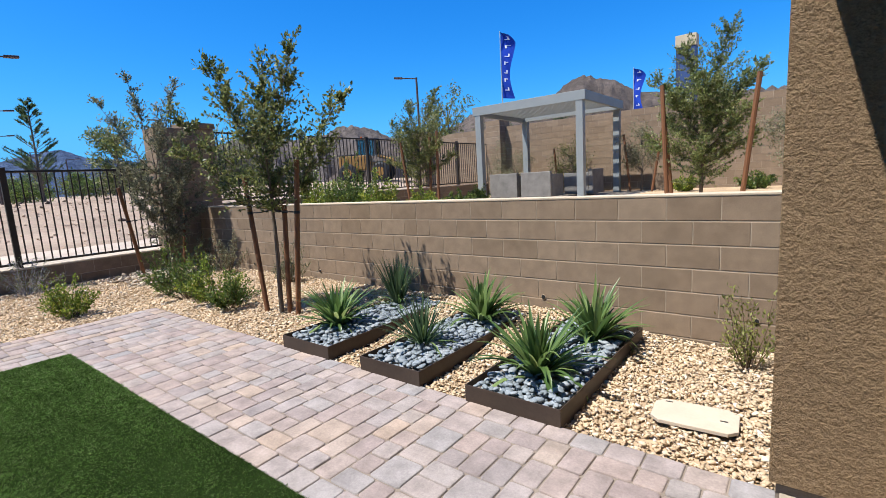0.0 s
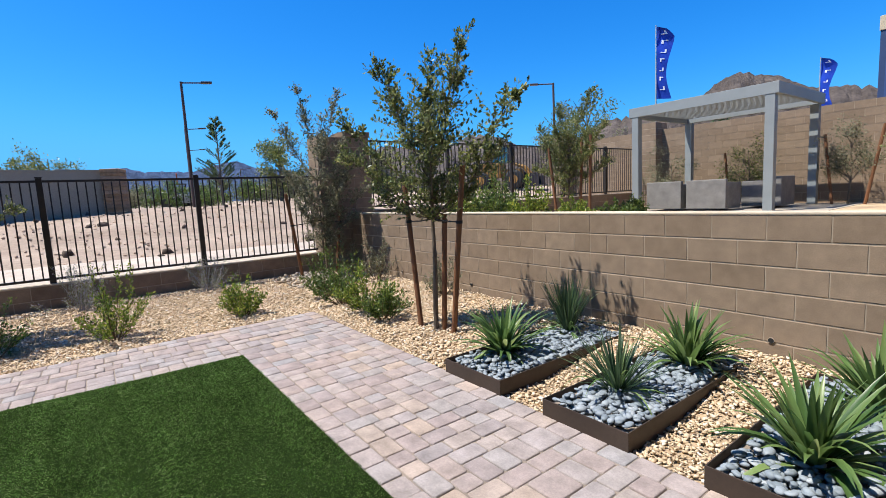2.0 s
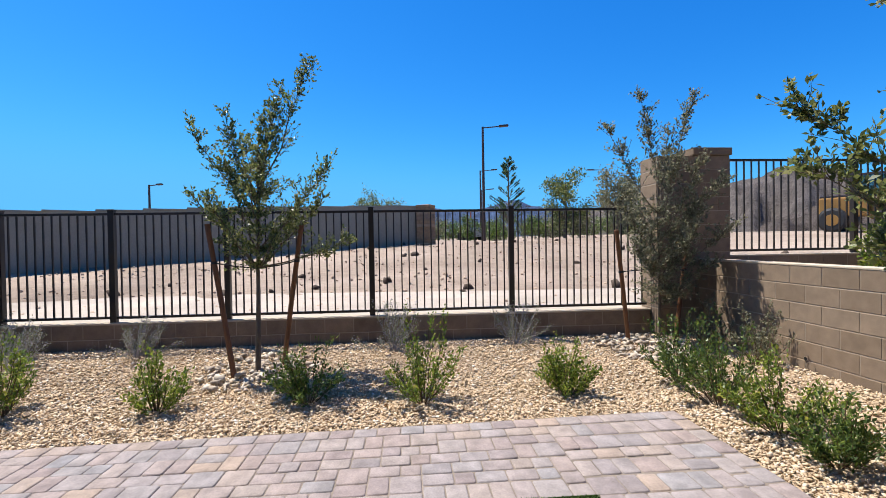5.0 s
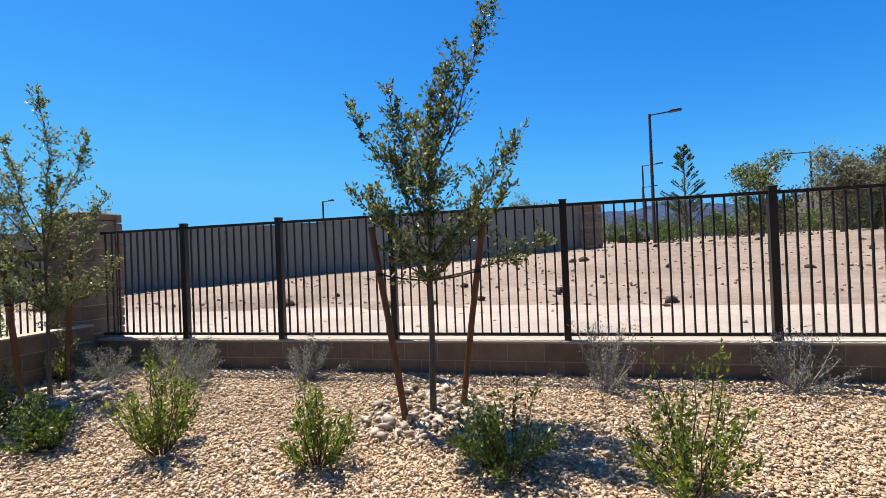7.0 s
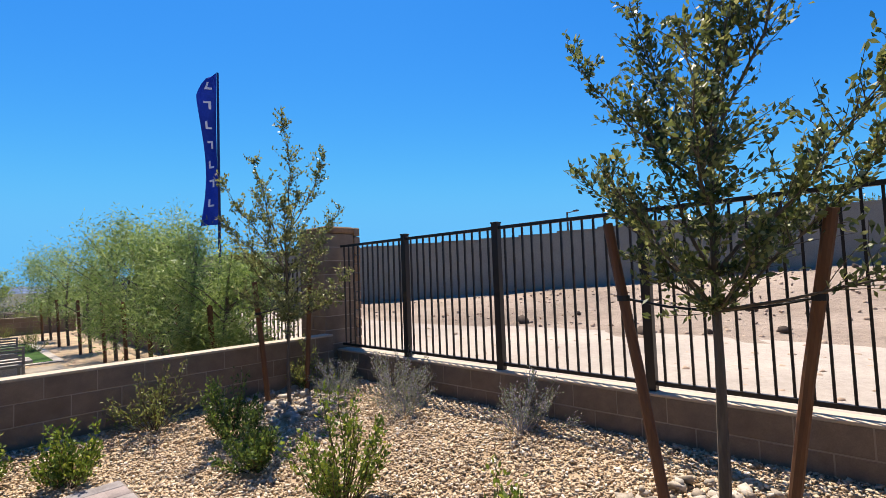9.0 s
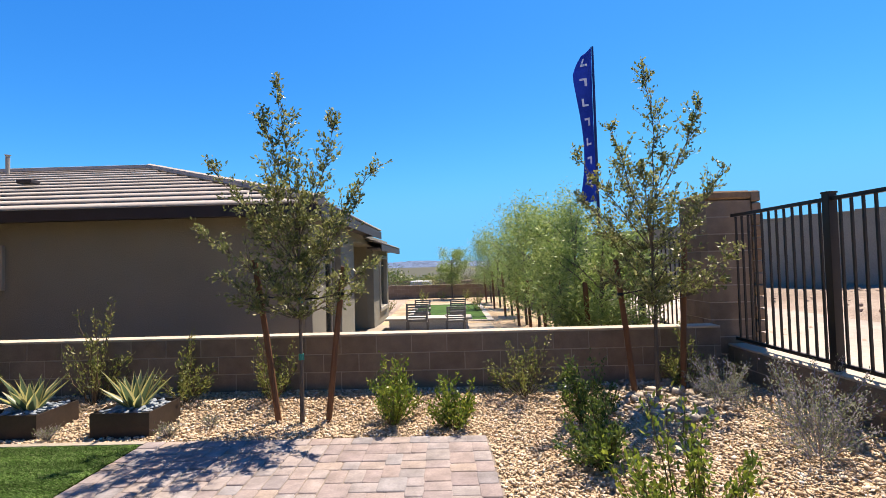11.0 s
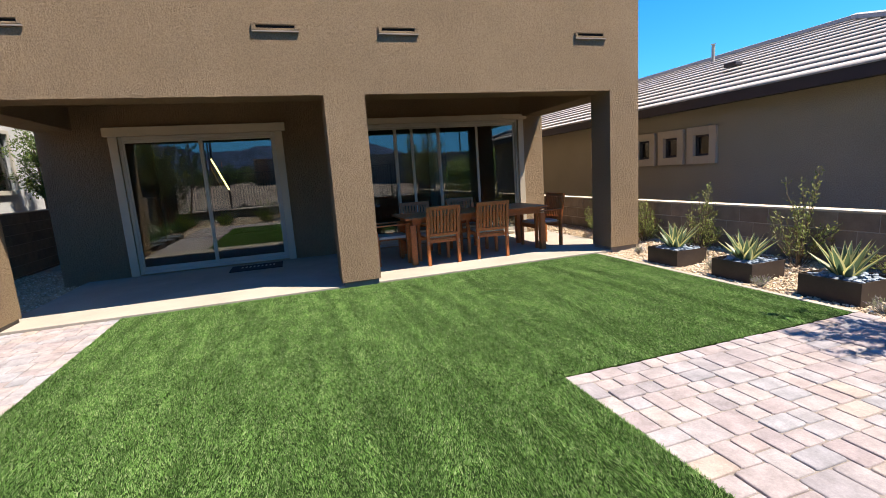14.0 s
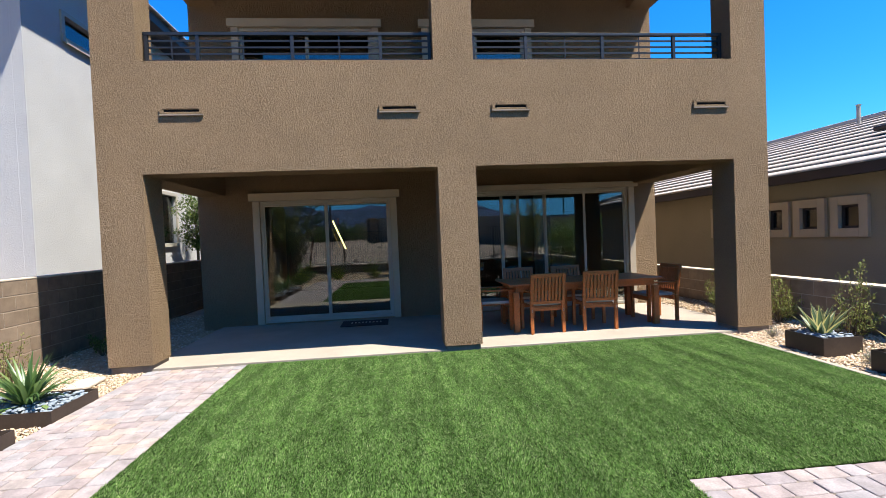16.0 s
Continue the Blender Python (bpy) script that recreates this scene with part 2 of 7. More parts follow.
def box(bm, x0, y0, z0, x1, y1, z1, bevel=0.0, m=None):
    vs = [bm.verts.new(v) for v in ((x0, y0, z0), (x1, y0, z0), (x1, y1, z0), (x0, y1, z0), (x0, y0, z1), (x1, y0, z1), (x1, y1, z1), (x0, y1, z1))]
    fs = [bm.faces.new([vs[i] for i in q]) for q in ((0, 3, 2, 1), (4, 5, 6, 7), (0, 1, 5, 4), (1, 2, 6, 5), (2, 3, 7, 6), (3, 0, 4, 7))]
    if m:
        bmesh.ops.transform(bm, matrix=m, verts=vs)
    if bevel:
        es = {e for f in fs for e in f.edges}
        bmesh.ops.bevel(bm, geom=list(es), offset=bevel, segments=2, profile=0.6, affect="EDGES")
    return bm


def boxes(*dims, bevel=0.0):
    bm = bmesh.new()
    for d in dims:
        box(bm, *d, bevel=bevel)
    return bm


def tube(bm, pts, radii, sides=8, cap=True):
    """A tapered tube along points."""
    rings = []
    for i, p in enumerate(pts):
        a, b = Vector(pts[max(0, i - 1)]), Vector(pts[min(len(pts) - 1, i + 1)])
        d = (b - a).normalized()
        u = d.orthogonal().normalized() if i == 0 else (u - d * u.dot(d)).normalized()
        w = d.cross(u)
        r = radii[i] if isinstance(radii, (list, tuple)) else radii
        rings.append([bm.verts.new(Vector(p) + (u * math.cos(k * math.tau / sides) + w * math.sin(k * math.tau / sides)) * r) for k in range(sides)])
    for a, b in zip(rings, rings[1:]):
        for k in range(sides):
            bm.faces.new((a[k], a[(k + 1) % sides], b[(k + 1) % sides], b[k]))
    if cap:
        bm.faces.new(rings[0][::-1])
        bm.faces.new(rings[-1])
    return bm


def arrays(name, verts, faces, mat, parent=None, smooth=False):
    """A mesh object from numpy arrays of corners and of faces with one count of corners."""
    me = bpy.data.meshes.new(name)
    n, k = faces.shape
    me.vertices.add(len(verts))
    me.vertices.foreach_set("co", np.ascontiguousarray(verts, dtype=np.float32).ravel())
    me.loops.add(n * k)
    me.loops.foreach_set("vertex_index", faces.astype(np.int32).ravel())
    me.polygons.add(n)
    me.polygons.foreach_set("loop_start", np.arange(0, n * k, k, dtype=np.int32))
    me.update(calc_edges=True)
    me.validate()
    if smooth:
        me.polygons.foreach_set("use_smooth", [True] * n)
    me.materials.append(mat)
    ob = new(name, me)
    if parent:
        ob.parent = parent
    return ob


def ico(level=1):
    bm = bmesh.new()
    bmesh.ops.create_icosphere(bm, subdivisions=level, radius=1)
    v = np.array([x.co[:] for x in bm.verts])
    f = np.array([[c.index for c in q.verts] for q in bm.faces])
    bm.free()
    return v, f


def rotations(rng, n):
    q = rng.normal(size=(n, 4))
    q /= np.linalg.norm(q, axis=1)[:, None]
    w, x, y, z = q.T
    return np.stack([np.stack([1 - 2 * (y * y + z * z), 2 * (x * y - z * w), 2 * (x * z + y * w)], -1),
                     np.stack([2 * (x * y + z * w), 1 - 2 * (x * x + z * z), 2 * (y * z - x * w)], -1),
                     np.stack([2 * (x * z - y * w), 2 * (y * z + x * w), 1 - 2 * (x * x + y * y)], -1)], 1)


def chips(name, pts, size, mat, rng, flat=0.5, parent=None):
    """Crushed stone: angular six-faced chips lying at the points."""
    n = len(pts)
    v = np.array([(x, y, z) for z in (-1, 1) for y in (-1, 1) for x in (-1, 1)], float) * 0.78
    f = np.array([(0, 2, 3, 1), (4, 5, 7, 6), (0, 1, 5, 4), (1, 3, 7, 5), (3, 2, 6, 7), (2, 0, 4, 6)])
    shapes = np.stack([v + rng.uniform(-0.36, 0.36, v.shape) for _ in range(40)])
    base = shapes[rng.integers(0, 40, n)]
    s = size * rng.uniform(0.6, 1.45, n)
    base = base * np.stack([s * rng.uniform(0.95, 1.5, n), s * rng.uniform(0.7, 1.05, n), s * rng.uniform(flat * 0.7, flat * 1.4, n)], -1)[:, None, :]
    a, z, o = rng.uniform(0, math.tau, n), np.zeros(n), np.ones(n)
    spin = np.stack([np.stack([np.cos(a), -np.sin(a), z], -1), np.stack([np.sin(a), np.cos(a), z], -1), np.stack([z, z, o], -1)], 1)
    rot = spin @ (rotations(rng, n) * 0.34 + np.eye(3)[None] * 0.75)
    out = np.einsum("nij,nkj->nki", rot, base) + pts[:, None, :]
    return arrays(name, out.reshape(-1, 3), (f[None] + (np.arange(n) * 8)[:, None, None]).reshape(-1, 4), mat, parent)


def stones(name, pts, size, mat, rng, flat=0.65, parent=None, level=1, jag=0.16, smooth=False, lying=False):
    """Stones, each its own lump, at the points."""
    v, f = ico(level)
    n = len(pts)
    lumps = [v * (1 + rng.uniform(-jag, jag, (len(v), 1))) for _ in range(7)]
    pick = rng.integers(0, 7, n)
    base = np.stack(lumps)[pick]
    s = size * rng.uniform(0.65, 1.35, n)
    axes = np.stack([s * rng.uniform(0.9, 1.35, n), s * rng.uniform(0.75, 1.0, n), s * rng.uniform(flat * 0.8, flat * 1.2, n)], -1)
    base = base * axes[:, None, :]
    if lying:
        a = rng.uniform(0, math.tau, n)
        c, d, z, o = np.cos(a), np.sin(a), np.zeros(n), np.ones(n)
        rot = np.stack([np.stack([c, -d, z], -1), np.stack([d, c, z], -1), np.stack([z, z, o], -1)], 1)
        tilt = rotations(rng, n) * 0.16 + np.eye(3)[None] * 0.84
        rot = rot @ tilt
    else:
        rot = rotations(rng, n)
    out = np.einsum("nij,nkj->nki", rot, base) + pts[:, None, :]
    faces = (f[None] + (np.arange(n) * len(v))[:, None, None]).reshape(-1, 3)
    return arrays(name, out.reshape(-1, 3), faces, mat, parent, smooth)


# ---- ground ----
def smooth01(a):
    a = np.clip(a, 0, 1)
    return a * a * (3 - 2 * a)


def desert_height(x, y):
    """The land beyond the lot's walls, and, at its old level, under them."""
    u = -10.0 - x
    far = smooth01((u - 3.5) / 13.0) * (0.45 + 0.55 * smooth01((y + 14) / 16.0)) + np.clip(u - 16, 0, 400) * 0.008
    west = 0.40 + far + np.clip(u, 0, 6) * 0.01
    k = smooth01((y - 7.0) / 12.0) * smooth01((u - 1) / 3)
    z = west + 0.35 * k
    return z


def spread(a, b, n):
    return list(np.linspace(a, b, n))


def ground_sheet():
    xs = np.array([-3000, -1500, -700, -350, -200, -140, -100] + spread(-80, -10.2, 90) + [-9.90, -9.80, -6, 0, 4, 10, 20, 40, 90, 200, 500, 1200, 3000], float)
    ys = np.array([-3000, -1200, -500, -200, -100, -60, -45, -35, -30, -27, -26.8, -20, -15, -10, -6.86, -6.82] + spread(-5, 4.3, 12) + [4.36, 4.40] + spread(5.5, 40, 26) + [60, 90, 140, 250, 500, 1200, 3000], float)
    X, Y = np.meshgrid(xs, ys, indexing="ij")
    Z = desert_height(X, Y)
    rng = np.random.default_rng(3)
    Z += np.where(X < -13, rng.normal(0, 0.035, X.shape), 0)
    inside = X > -9.85
    Z = np.where(inside & (Y > 4.38), 0.80, Z)
    Z = np.where(inside & (Y <= 4.38) & (Y > -6.84), -0.10, Z)
    Z = np.where(inside & (Y <= -6.84), -0.32, Z)
    Z = np.where(inside & (Y < -26.9), -1.2 - np.clip(-26.9 - Y, 0, 500) * 0.02, Z)
    Z = np.where((Y < -45) & ~inside, -1.5 - np.clip(-45 - Y, 0, 500) * 0.02, Z)
    n, k = X.shape
    v = np.stack([X, Y, Z], -1).reshape(-1, 3)
    i = np.arange(n * k).reshape(n, k)
    f = np.stack([i[:-1, :-1], i[1:, :-1], i[1:, 1:], i[:-1, 1:]], -1).reshape(-1, 4)
    ob = arrays("ground", v, f, DESERT, None, False)
    tagged(ob, "pale pinkish desert soil sloping up beyond the fence", "ground", kind="structure")


ground_sheet()


def track():
    xs, ys = np.linspace(-13.6, -10.05, 10), np.linspace(-24, 24, 60)
    X, Y = np.meshgrid(xs, ys, indexing="ij")
    X = X + 0.25 * np.sin(Y * 0.4) * (X < -13)
    Z = desert_height(X, Y) + 0.03
    Z[0, :] -= 0.12
    i = np.arange(X.size).reshape(X.shape)
    f = np.stack([i[:-1, :-1], i[1:, :-1], i[1:, 1:], i[:-1, 1:]], -1).reshape(-1, 4)
    tagged(arrays("road", np.stack([X, Y, Z], -1).reshape(-1, 3), f, ROAD), "pale gravel service track along the fence", "road", kind="structure")


track()

LAWN_W, LAWN_N, LAWN_S, NOTCH_X, NOTCH_Y = -5.63, 1.15, -5.48, -3.62, -2.57
PAVE_W, PAVE_N, PAVE_S = -6.78, 2.40, -5.56


def skew(x, y):
    """The west edge of the paving runs a little askew to the house."""
    w = min(1.0, max(0.0, (LAWN_W - x) / 1.15))
    return x + w * (-0.13 + 0.27 * (2.42 - y) / 8.0)


def gravel_height(x, y):
    n = smooth01((y - 2.7) / 1.4) * 0.13 * smooth01((-0.6 - x) / 1.5)
    w = smooth01((-7.4 - x) / 2.0) * 0.14
    s = smooth01((-5.9 - y) / 0.8) * 0.13
    return np.maximum(np.maximum(n, w), s) - 0.012


def gravel_bed():
    xs, ys = np.linspace(-9.62, 14, 110), np.linspace(-6.72, 4.28, 60)
    X, Y = np.meshgrid(xs, ys, indexing="ij")
    Z = gravel_height(X, Y) - 0.02
    covered = (X > -6.5) & (X < 0.3) & (Y > -5.45) & (Y < 2.3)
    Z = np.where(covered | ((X > 0) & (Y > -6.2) & (Y < 2.5)), -0.07, Z)
    i = np.arange(X.size).reshape(X.shape)
    f = np.stack([i[:-1, :-1], i[1:, :-1], i[1:, 1:], i[:-1, 1:]], -1).reshape(-1, 4)
    ob = arrays("gravel_bed", np.stack([X, Y, Z], -1).reshape(-1, 3), f, GRAVEL_BED)
    tagged(ob, "compacted tan soil under the decorative gravel", "ground", kind="structure")
    rng = np.random.default_rng(11)
    n = 330000
    p = np.stack([rng.uniform(-9.62, 5.0, n), rng.uniform(-6.72, 4.27, n)], -1)
    p = p[(p[:, 0] < 0.3) | (rng.uniform(0, 1, n) < 0.3)]
    x, y = p.T
    west = PAVE_W + (-0.13 + 0.27 * (2.42 - y) / 8.0)
    pave = (x > west - 0.01) & (x < 0.02) & (y > PAVE_S - 0.01) & (y < PAVE_N + 0.01)
    lawn_strip = (x > NOTCH_X) & (x < 0.02) & (y > LAWN_S - 0.06)
    south_gap = (x > NOTCH_X) & (y < LAWN_S - 0.06)
    pave &= ~south_gap
    porch = (x > 0.0) & (y > -6.2) & (y < 2.44)
    house = (x > 2.9) & (y > -6.3) & (y < 2.85)
    keep = ~(pave | porch | house | (lawn_strip & (y < LAWN_N)))
    for x0, x1 in ((-3.86, -3.17), (-2.79, -2.13), (-1.75, -1.05)):
        keep &= ~((x > x0) & (x < x1) & (y > 2.4) & (y < 4.12))
    keep &= ~((x > -0.66) & (x < -0.21) & (y > 2.75) & (y < 3.04))
    for x0, x1 in ((-1.42, -0.86), (-2.48, -1.94), (-3.56, -2.98)):
        keep &= ~((x > x0) & (x < x1) & (y > -6.24) & (y < -5.72))
    p = p[keep]
    z = gravel_height(p[:, 0], p[:, 1]) + rng.uniform(-0.012, 0.005, len(p))
    ob = chips("gravel", np.column_stack([p, z]), 0.0128, GRAVEL, rng, 0.6)
    tagged(ob, "loose tan and cream crushed decorative gravel", "gravel", kind="stuff")


gravel_bed()


# ---- lawn ----
def lawn():
    def slab(bm, x0, y0, x1, y1):
        box(bm, x0, y0, -0.06, x1, y1, 0.004)
    bm = bmesh.new()
    slab(bm, LAWN_W, NOTCH_Y, NOTCH_X, LAWN_N)
    slab(bm, NOTCH_X, LAWN_S, 0.0, LAWN_N)
    root = put(bm, "lawn", TURF_BED)
    tagged(root, "short green artificial turf lawn with brushed streaks", "lawn", kind="structure")
    rng = np.random.default_rng(5)
    n = 900000
    x, y = rng.uniform(LAWN_W - 0.008, 0.008, n), rng.uniform(LAWN_S, LAWN_N + 0.008, n)
    keep = (x > NOTCH_X - 0.008) | (y > NOTCH_Y - 0.008)
    x, y = x[keep], y[keep]
    n = len(x)
    tuft = (np.floor(x / 0.02 + 0.4 * np.sin(y * 90)) * 7919 + np.floor(y / 0.02 + 0.4 * np.sin(x * 80)) * 104729).astype(np.int64) % 40009
    tall, tip_x, tip_y = rng.uniform(0.75, 1.3, 40009)[tuft], rng.normal(0, 0.38, 40009)[tuft], rng.normal(0, 0.38, 40009)[tuft]
    h = rng.uniform(0.010, 0.016, n) * tall
    streak = np.sin(y * 5.2 + 0.6 * np.sin(x * 1.3)) + 0.7 * np.sin(y * 11.3 + x * 0.8)
    lx = 0.95 + tip_x + rng.normal(0, 0.3, n)
    ly = 0.35 * np.sign(streak) * np.abs(streak) ** 0.5 + tip_y + rng.normal(0, 0.3, n)
    a = rng.uniform(0, math.tau, n)
    w = 0.0025
    dx, dy = np.cos(a) * w, np.sin(a) * w
    z0 = np.full(n, 0.002)
    v = np.stack([np.stack([x - dx, y - dy, z0], -1), np.stack([x + dx, y + dy, z0], -1), np.stack([x + lx * h, y + ly * h, h], -1)], 1)
    ob = arrays("grass_blades", v.reshape(-1, 3), np.arange(3 * n).reshape(n, 3), TURF, root)
    tagged(ob, "fine green synthetic grass blades", kind="stuff")
    # concrete edge along the south side
    bm = boxes((NOTCH_X - 0.02, LAWN_S - 0.07, -0.06, 0.0, LAWN_S, 0.012), bevel=0.004)
    tagged(put(bm, "lawn_edging", CONCRETE), "pale concrete mow strip beside the turf", "edging", kind="structure")


lawn()


# ---- walls of blocks ----
BLOCK_MESHES = {}


def block_mesh(lx, ly, lz, mat, c=0.006):
    """A block or paver with chamfered upper and outer edges, about its base's middle."""
    key = (round(lx, 3), round(ly, 3), round(lz, 3), mat.name)
    if key not in BLOCK_MESHES:
        x, y = lx / 2, ly / 2
        v, f = [], []
        for z, i in ((0, c), (c, 0), (lz - c, 0), (lz, c)):
            v += [(-x + i, -y + i, z), (x - i, -y + i, z), (x - i, y - i, z), (-x + i, y - i, z)]
        for r in range(3):
            for k in range(4):
                f.append((4 * r + k, 4 * r + (k + 1) % 4, 4 * r + 4 + (k + 1) % 4, 4 * r + 4 + k))
        f += [(12, 13, 14, 15), (3, 2, 1, 0)]
        me = bpy.data.meshes.new("piece")
        me.from_pydata(v, [], f)
        me.materials.append(mat)
        BLOCK_MESHES[key] = me
    return BLOCK_MESHES[key]


def piece(name, me, parent, x, y, z, turn=0.0):
    ob = new(name, me)
    ob.parent = parent
    ob.matrix_basis = pose(x, y, z, 0, 0, turn)
    return ob


def block_wall(name, label, along, fixed, a0, a1, z0, z1, thick, phase=0.0, cap=0.0, anchor=None, far=False, mat=None):
    """A wall of running-bond concrete blocks; along is 'x' or 'y'; fixed: the middle of its thickness."""
    t = thick / 2 - 0.0035
    core = (a0, fixed - t, z0 - 0.3, a1, fixed + t, z1 - 0.004) if along == "x" else (fixed - t, a0, z0 - 0.3, fixed + t, a1, z1 - 0.004)
    root = tagged(put(boxes(core), name, MORTAR), label, "wall", kind="structure")
    course, length, joint = 0.2032, 0.4064, 0.010
    quads = []
    k, top = 0, z1 - cap
    while top - k * course > z0 - 0.15:
        zt = top - k * course
        cut = a0 + phase + (length / 2 if k % 2 else 0) - length * math.ceil((phase + length) / length)
        if anchor is not None:
            cut = anchor + (length / 2 if k % 2 else 0) - length * math.ceil((anchor - a0) / length + 1)
        edges = [a0]
        while cut < a1 - 0.03:
            if cut > a0 + 0.03:
                edges.append(cut)
            cut += length
        edges.append(a1)
        if anchor is not None and k % 2:
            edges = sorted([*edges, anchor])
        for p, q in zip(edges, edges[1:]):
            quads.append((p + joint / 2, q - joint / 2, zt - course + joint / 2, zt - joint / 2))
        k += 1
    if far:
        bm = bmesh.new()
        for p, q, lo, hi in quads:
            d = (p, fixed - thick / 2, lo, q, fixed + thick / 2, hi) if along == "x" else (fixed - thick / 2, p, lo, fixed + thick / 2, q, hi)
            box(bm, *d)
        tagged(part("blocks", bm, BLOCK_FAR, root), kind="stuff")
    else:
        for p, q, lo, hi in quads:
            lx, ly = (q - p, thick) if along == "x" else (thick, q - p)
            c = (p + q) / 2
            piece("block", block_mesh(lx, ly, hi - lo, mat or BLOCK, 0.004), root, *((c, fixed) if along == "x" else (fixed, c)), lo)
    if cap:
        d = (a0, fixed - thick / 2 - 0.004, z1 - cap, a1, fixed + thick / 2 + 0.004, z1) if along == "x" else (fixed - thick / 2 - 0.004, a0, z1 - cap, fixed + thick / 2 + 0.004, a1, z1)
        part("cap", boxes(d, bevel=0.006), CAP, root, "pale mortar-washed wall cap")
    return root


# ---- neighbouring land and backdrop ----
def mountains():
    """Ridges far off: bearing in degrees from north towards west, and height as an angle."""
    def ridge(name, label, dist, sky_line, seed, color, rough=1.0, depth=0.5):
        # color carries the air's haze too where a ridge is far off
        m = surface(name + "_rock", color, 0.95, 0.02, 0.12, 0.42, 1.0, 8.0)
        b = np.array([s[0] for s in sky_line], float)
        e = np.array([s[1] for s in sky_line], float)
        o = np.argsort(b)
        bb = np.arange(b.min(), b.max(), 0.25)
        ee = np.interp(bb, b[o], e[o])
        noise.seed_set(seed)
        rows = 26
        v = []
        for i, (bi, ei) in enumerate(zip(bb, ee)):
            a = radians(bi)
            for r in range(rows):
                s = r / (rows - 1)
                d = dist * (1 - depth * (1 - s) ** 1.0)
                gully = noise.fractal(Vector((bi * 0.45, s * 2.2, seed)), 1.0, 2.0, 6) * rough
                fine = noise.fractal(Vector((bi * 2.0, s * 8, seed + 5)), 1.0, 2.0, 4) * rough
                h = dist * math.tan(radians(max(ei, 0.1))) * (s ** 1.25)
                h += dist * (0.014 * gully * math.sin(math.pi * s) + 0.003 * fine * (0.3 + s))
                v.append((-math.sin(a) * d, math.cos(a) * d, h - 30 * (1 - s)))
        n = len(bb)
        i = np.arange(n * rows).reshape(n, rows)
        f = np.stack([i[:-1, :-1], i[:-1, 1:], i[1:, 1:], i[1:, :-1]], -1).reshape(-1, 4)
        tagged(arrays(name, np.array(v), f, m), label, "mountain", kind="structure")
    ridge("mountain_backdrop", "bare tan rocky desert mountain with eroded gullies", 900,
          [(-30, 4), (-12, 6.0), (4, 7.2), (10.7, 7.6), (12.9, 8.1), (15.3, 8.3), (17.8, 9.9), (19.5, 10.2), (21, 10.8), (22.7, 10.2), (25.5, 8.2), (30, 7.6), (34, 7.6), (38, 5.2), (44, 5.0), (47, 3.0), (52, 1.0)], 2, (0.10, 0.082, 0.072), 1.7)
    ridge("hill_backdrop", "tan desert hill with a sharp summit", 1300,
          [(36, 2.0), (40, 5.0), (43.9, 5.5), (46, 6.6), (48.4, 7.0), (50, 6.9), (51, 6.2), (55, 5.6), (59.7, 6.3), (62, 5.6), (64.8, 4.6), (68, 3.4), (73, 1.5)], 7, (0.105, 0.09, 0.082), 1.6)
    # the blue of these two ranges is distance haze mixed into the rock colour
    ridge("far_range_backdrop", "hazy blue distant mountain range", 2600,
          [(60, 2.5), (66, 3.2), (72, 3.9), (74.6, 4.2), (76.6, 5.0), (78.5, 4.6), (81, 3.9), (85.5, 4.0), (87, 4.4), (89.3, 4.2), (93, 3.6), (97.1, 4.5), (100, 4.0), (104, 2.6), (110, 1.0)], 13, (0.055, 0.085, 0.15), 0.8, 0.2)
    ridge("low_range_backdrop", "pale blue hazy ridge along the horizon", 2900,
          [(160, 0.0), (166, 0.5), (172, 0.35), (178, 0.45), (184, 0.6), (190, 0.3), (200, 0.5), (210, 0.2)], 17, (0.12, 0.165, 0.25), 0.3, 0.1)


mountains()
# ---- own house ----
FX, FB = -0.04, 0.44          # front and rear of the porch columns
YL, YR = 2.85, -6.26          # the house's two sides


def wall_x(bm, x0, x1, y0, y1, z0, z1, holes):
    """A wall across y with rectangular holes (y0, y1, z0, z1)."""
    ys = sorted({y0, y1, *[h[0] for h in holes], *[h[1] for h in holes]})
    for a, b in zip(ys, ys[1:]):
        cut = sorted([(h[2], h[3]) for h in holes if h[0] <= a + 1e-6 and h[1] >= b - 1e-6])
        z = z0
        for lo, hi in cut:
            if lo > z + 1e-6:
                box(bm, x0, a, z, x1, b, lo)
            z = hi
        if z < z1 - 1e-6:
            box(bm, x0, a, z, x1, b, z1)
    bmesh.ops.remove_doubles(bm, verts=bm.verts, dist=1e-5)
    return bm


def wall_y(bm, y0, y1, x0, x1, z0, z1, holes):
    wall_x(bm, y0, y1, x0, x1, z0, z1, holes)
    for v in bm.verts:
        v.co.x, v.co.y = v.co.y, v.co.x
    bmesh.ops.reverse_faces(bm, faces=bm.faces)
    return bm


house = thing("house", (0, 0, 0), "two-storey tan stucco house with covered porch and balcony", "house", kind="structure")
front = part("front_wall", wall_x(bmesh.new(), FX, 0.36, YR, YL, 0.085, 7.3, [(-5.73, -1.97, 0.085, 2.52), (-1.45, 2.31, 0.085, 2.52), (-5.73, -1.99, 3.95, 6.45), (-1.45, 2.31, 3.95, 6.45)]), STUCCO, house, "tan lace-textured stucco porch front with square columns")
for y0, y1 in ((2.31, YL), (-1.97, -1.45), (YR, -5.73)):
    part("column_back", boxes((0.362, y0, 0.085, FB, y1, 2.518)), STUCCO, front)
    part("footing", boxes((FX + 0.025, y0 + 0.025, -0.08, FB - 0.02, y1 - 0.025, 0.085)), SAND, front, "brown exposed concrete footing")
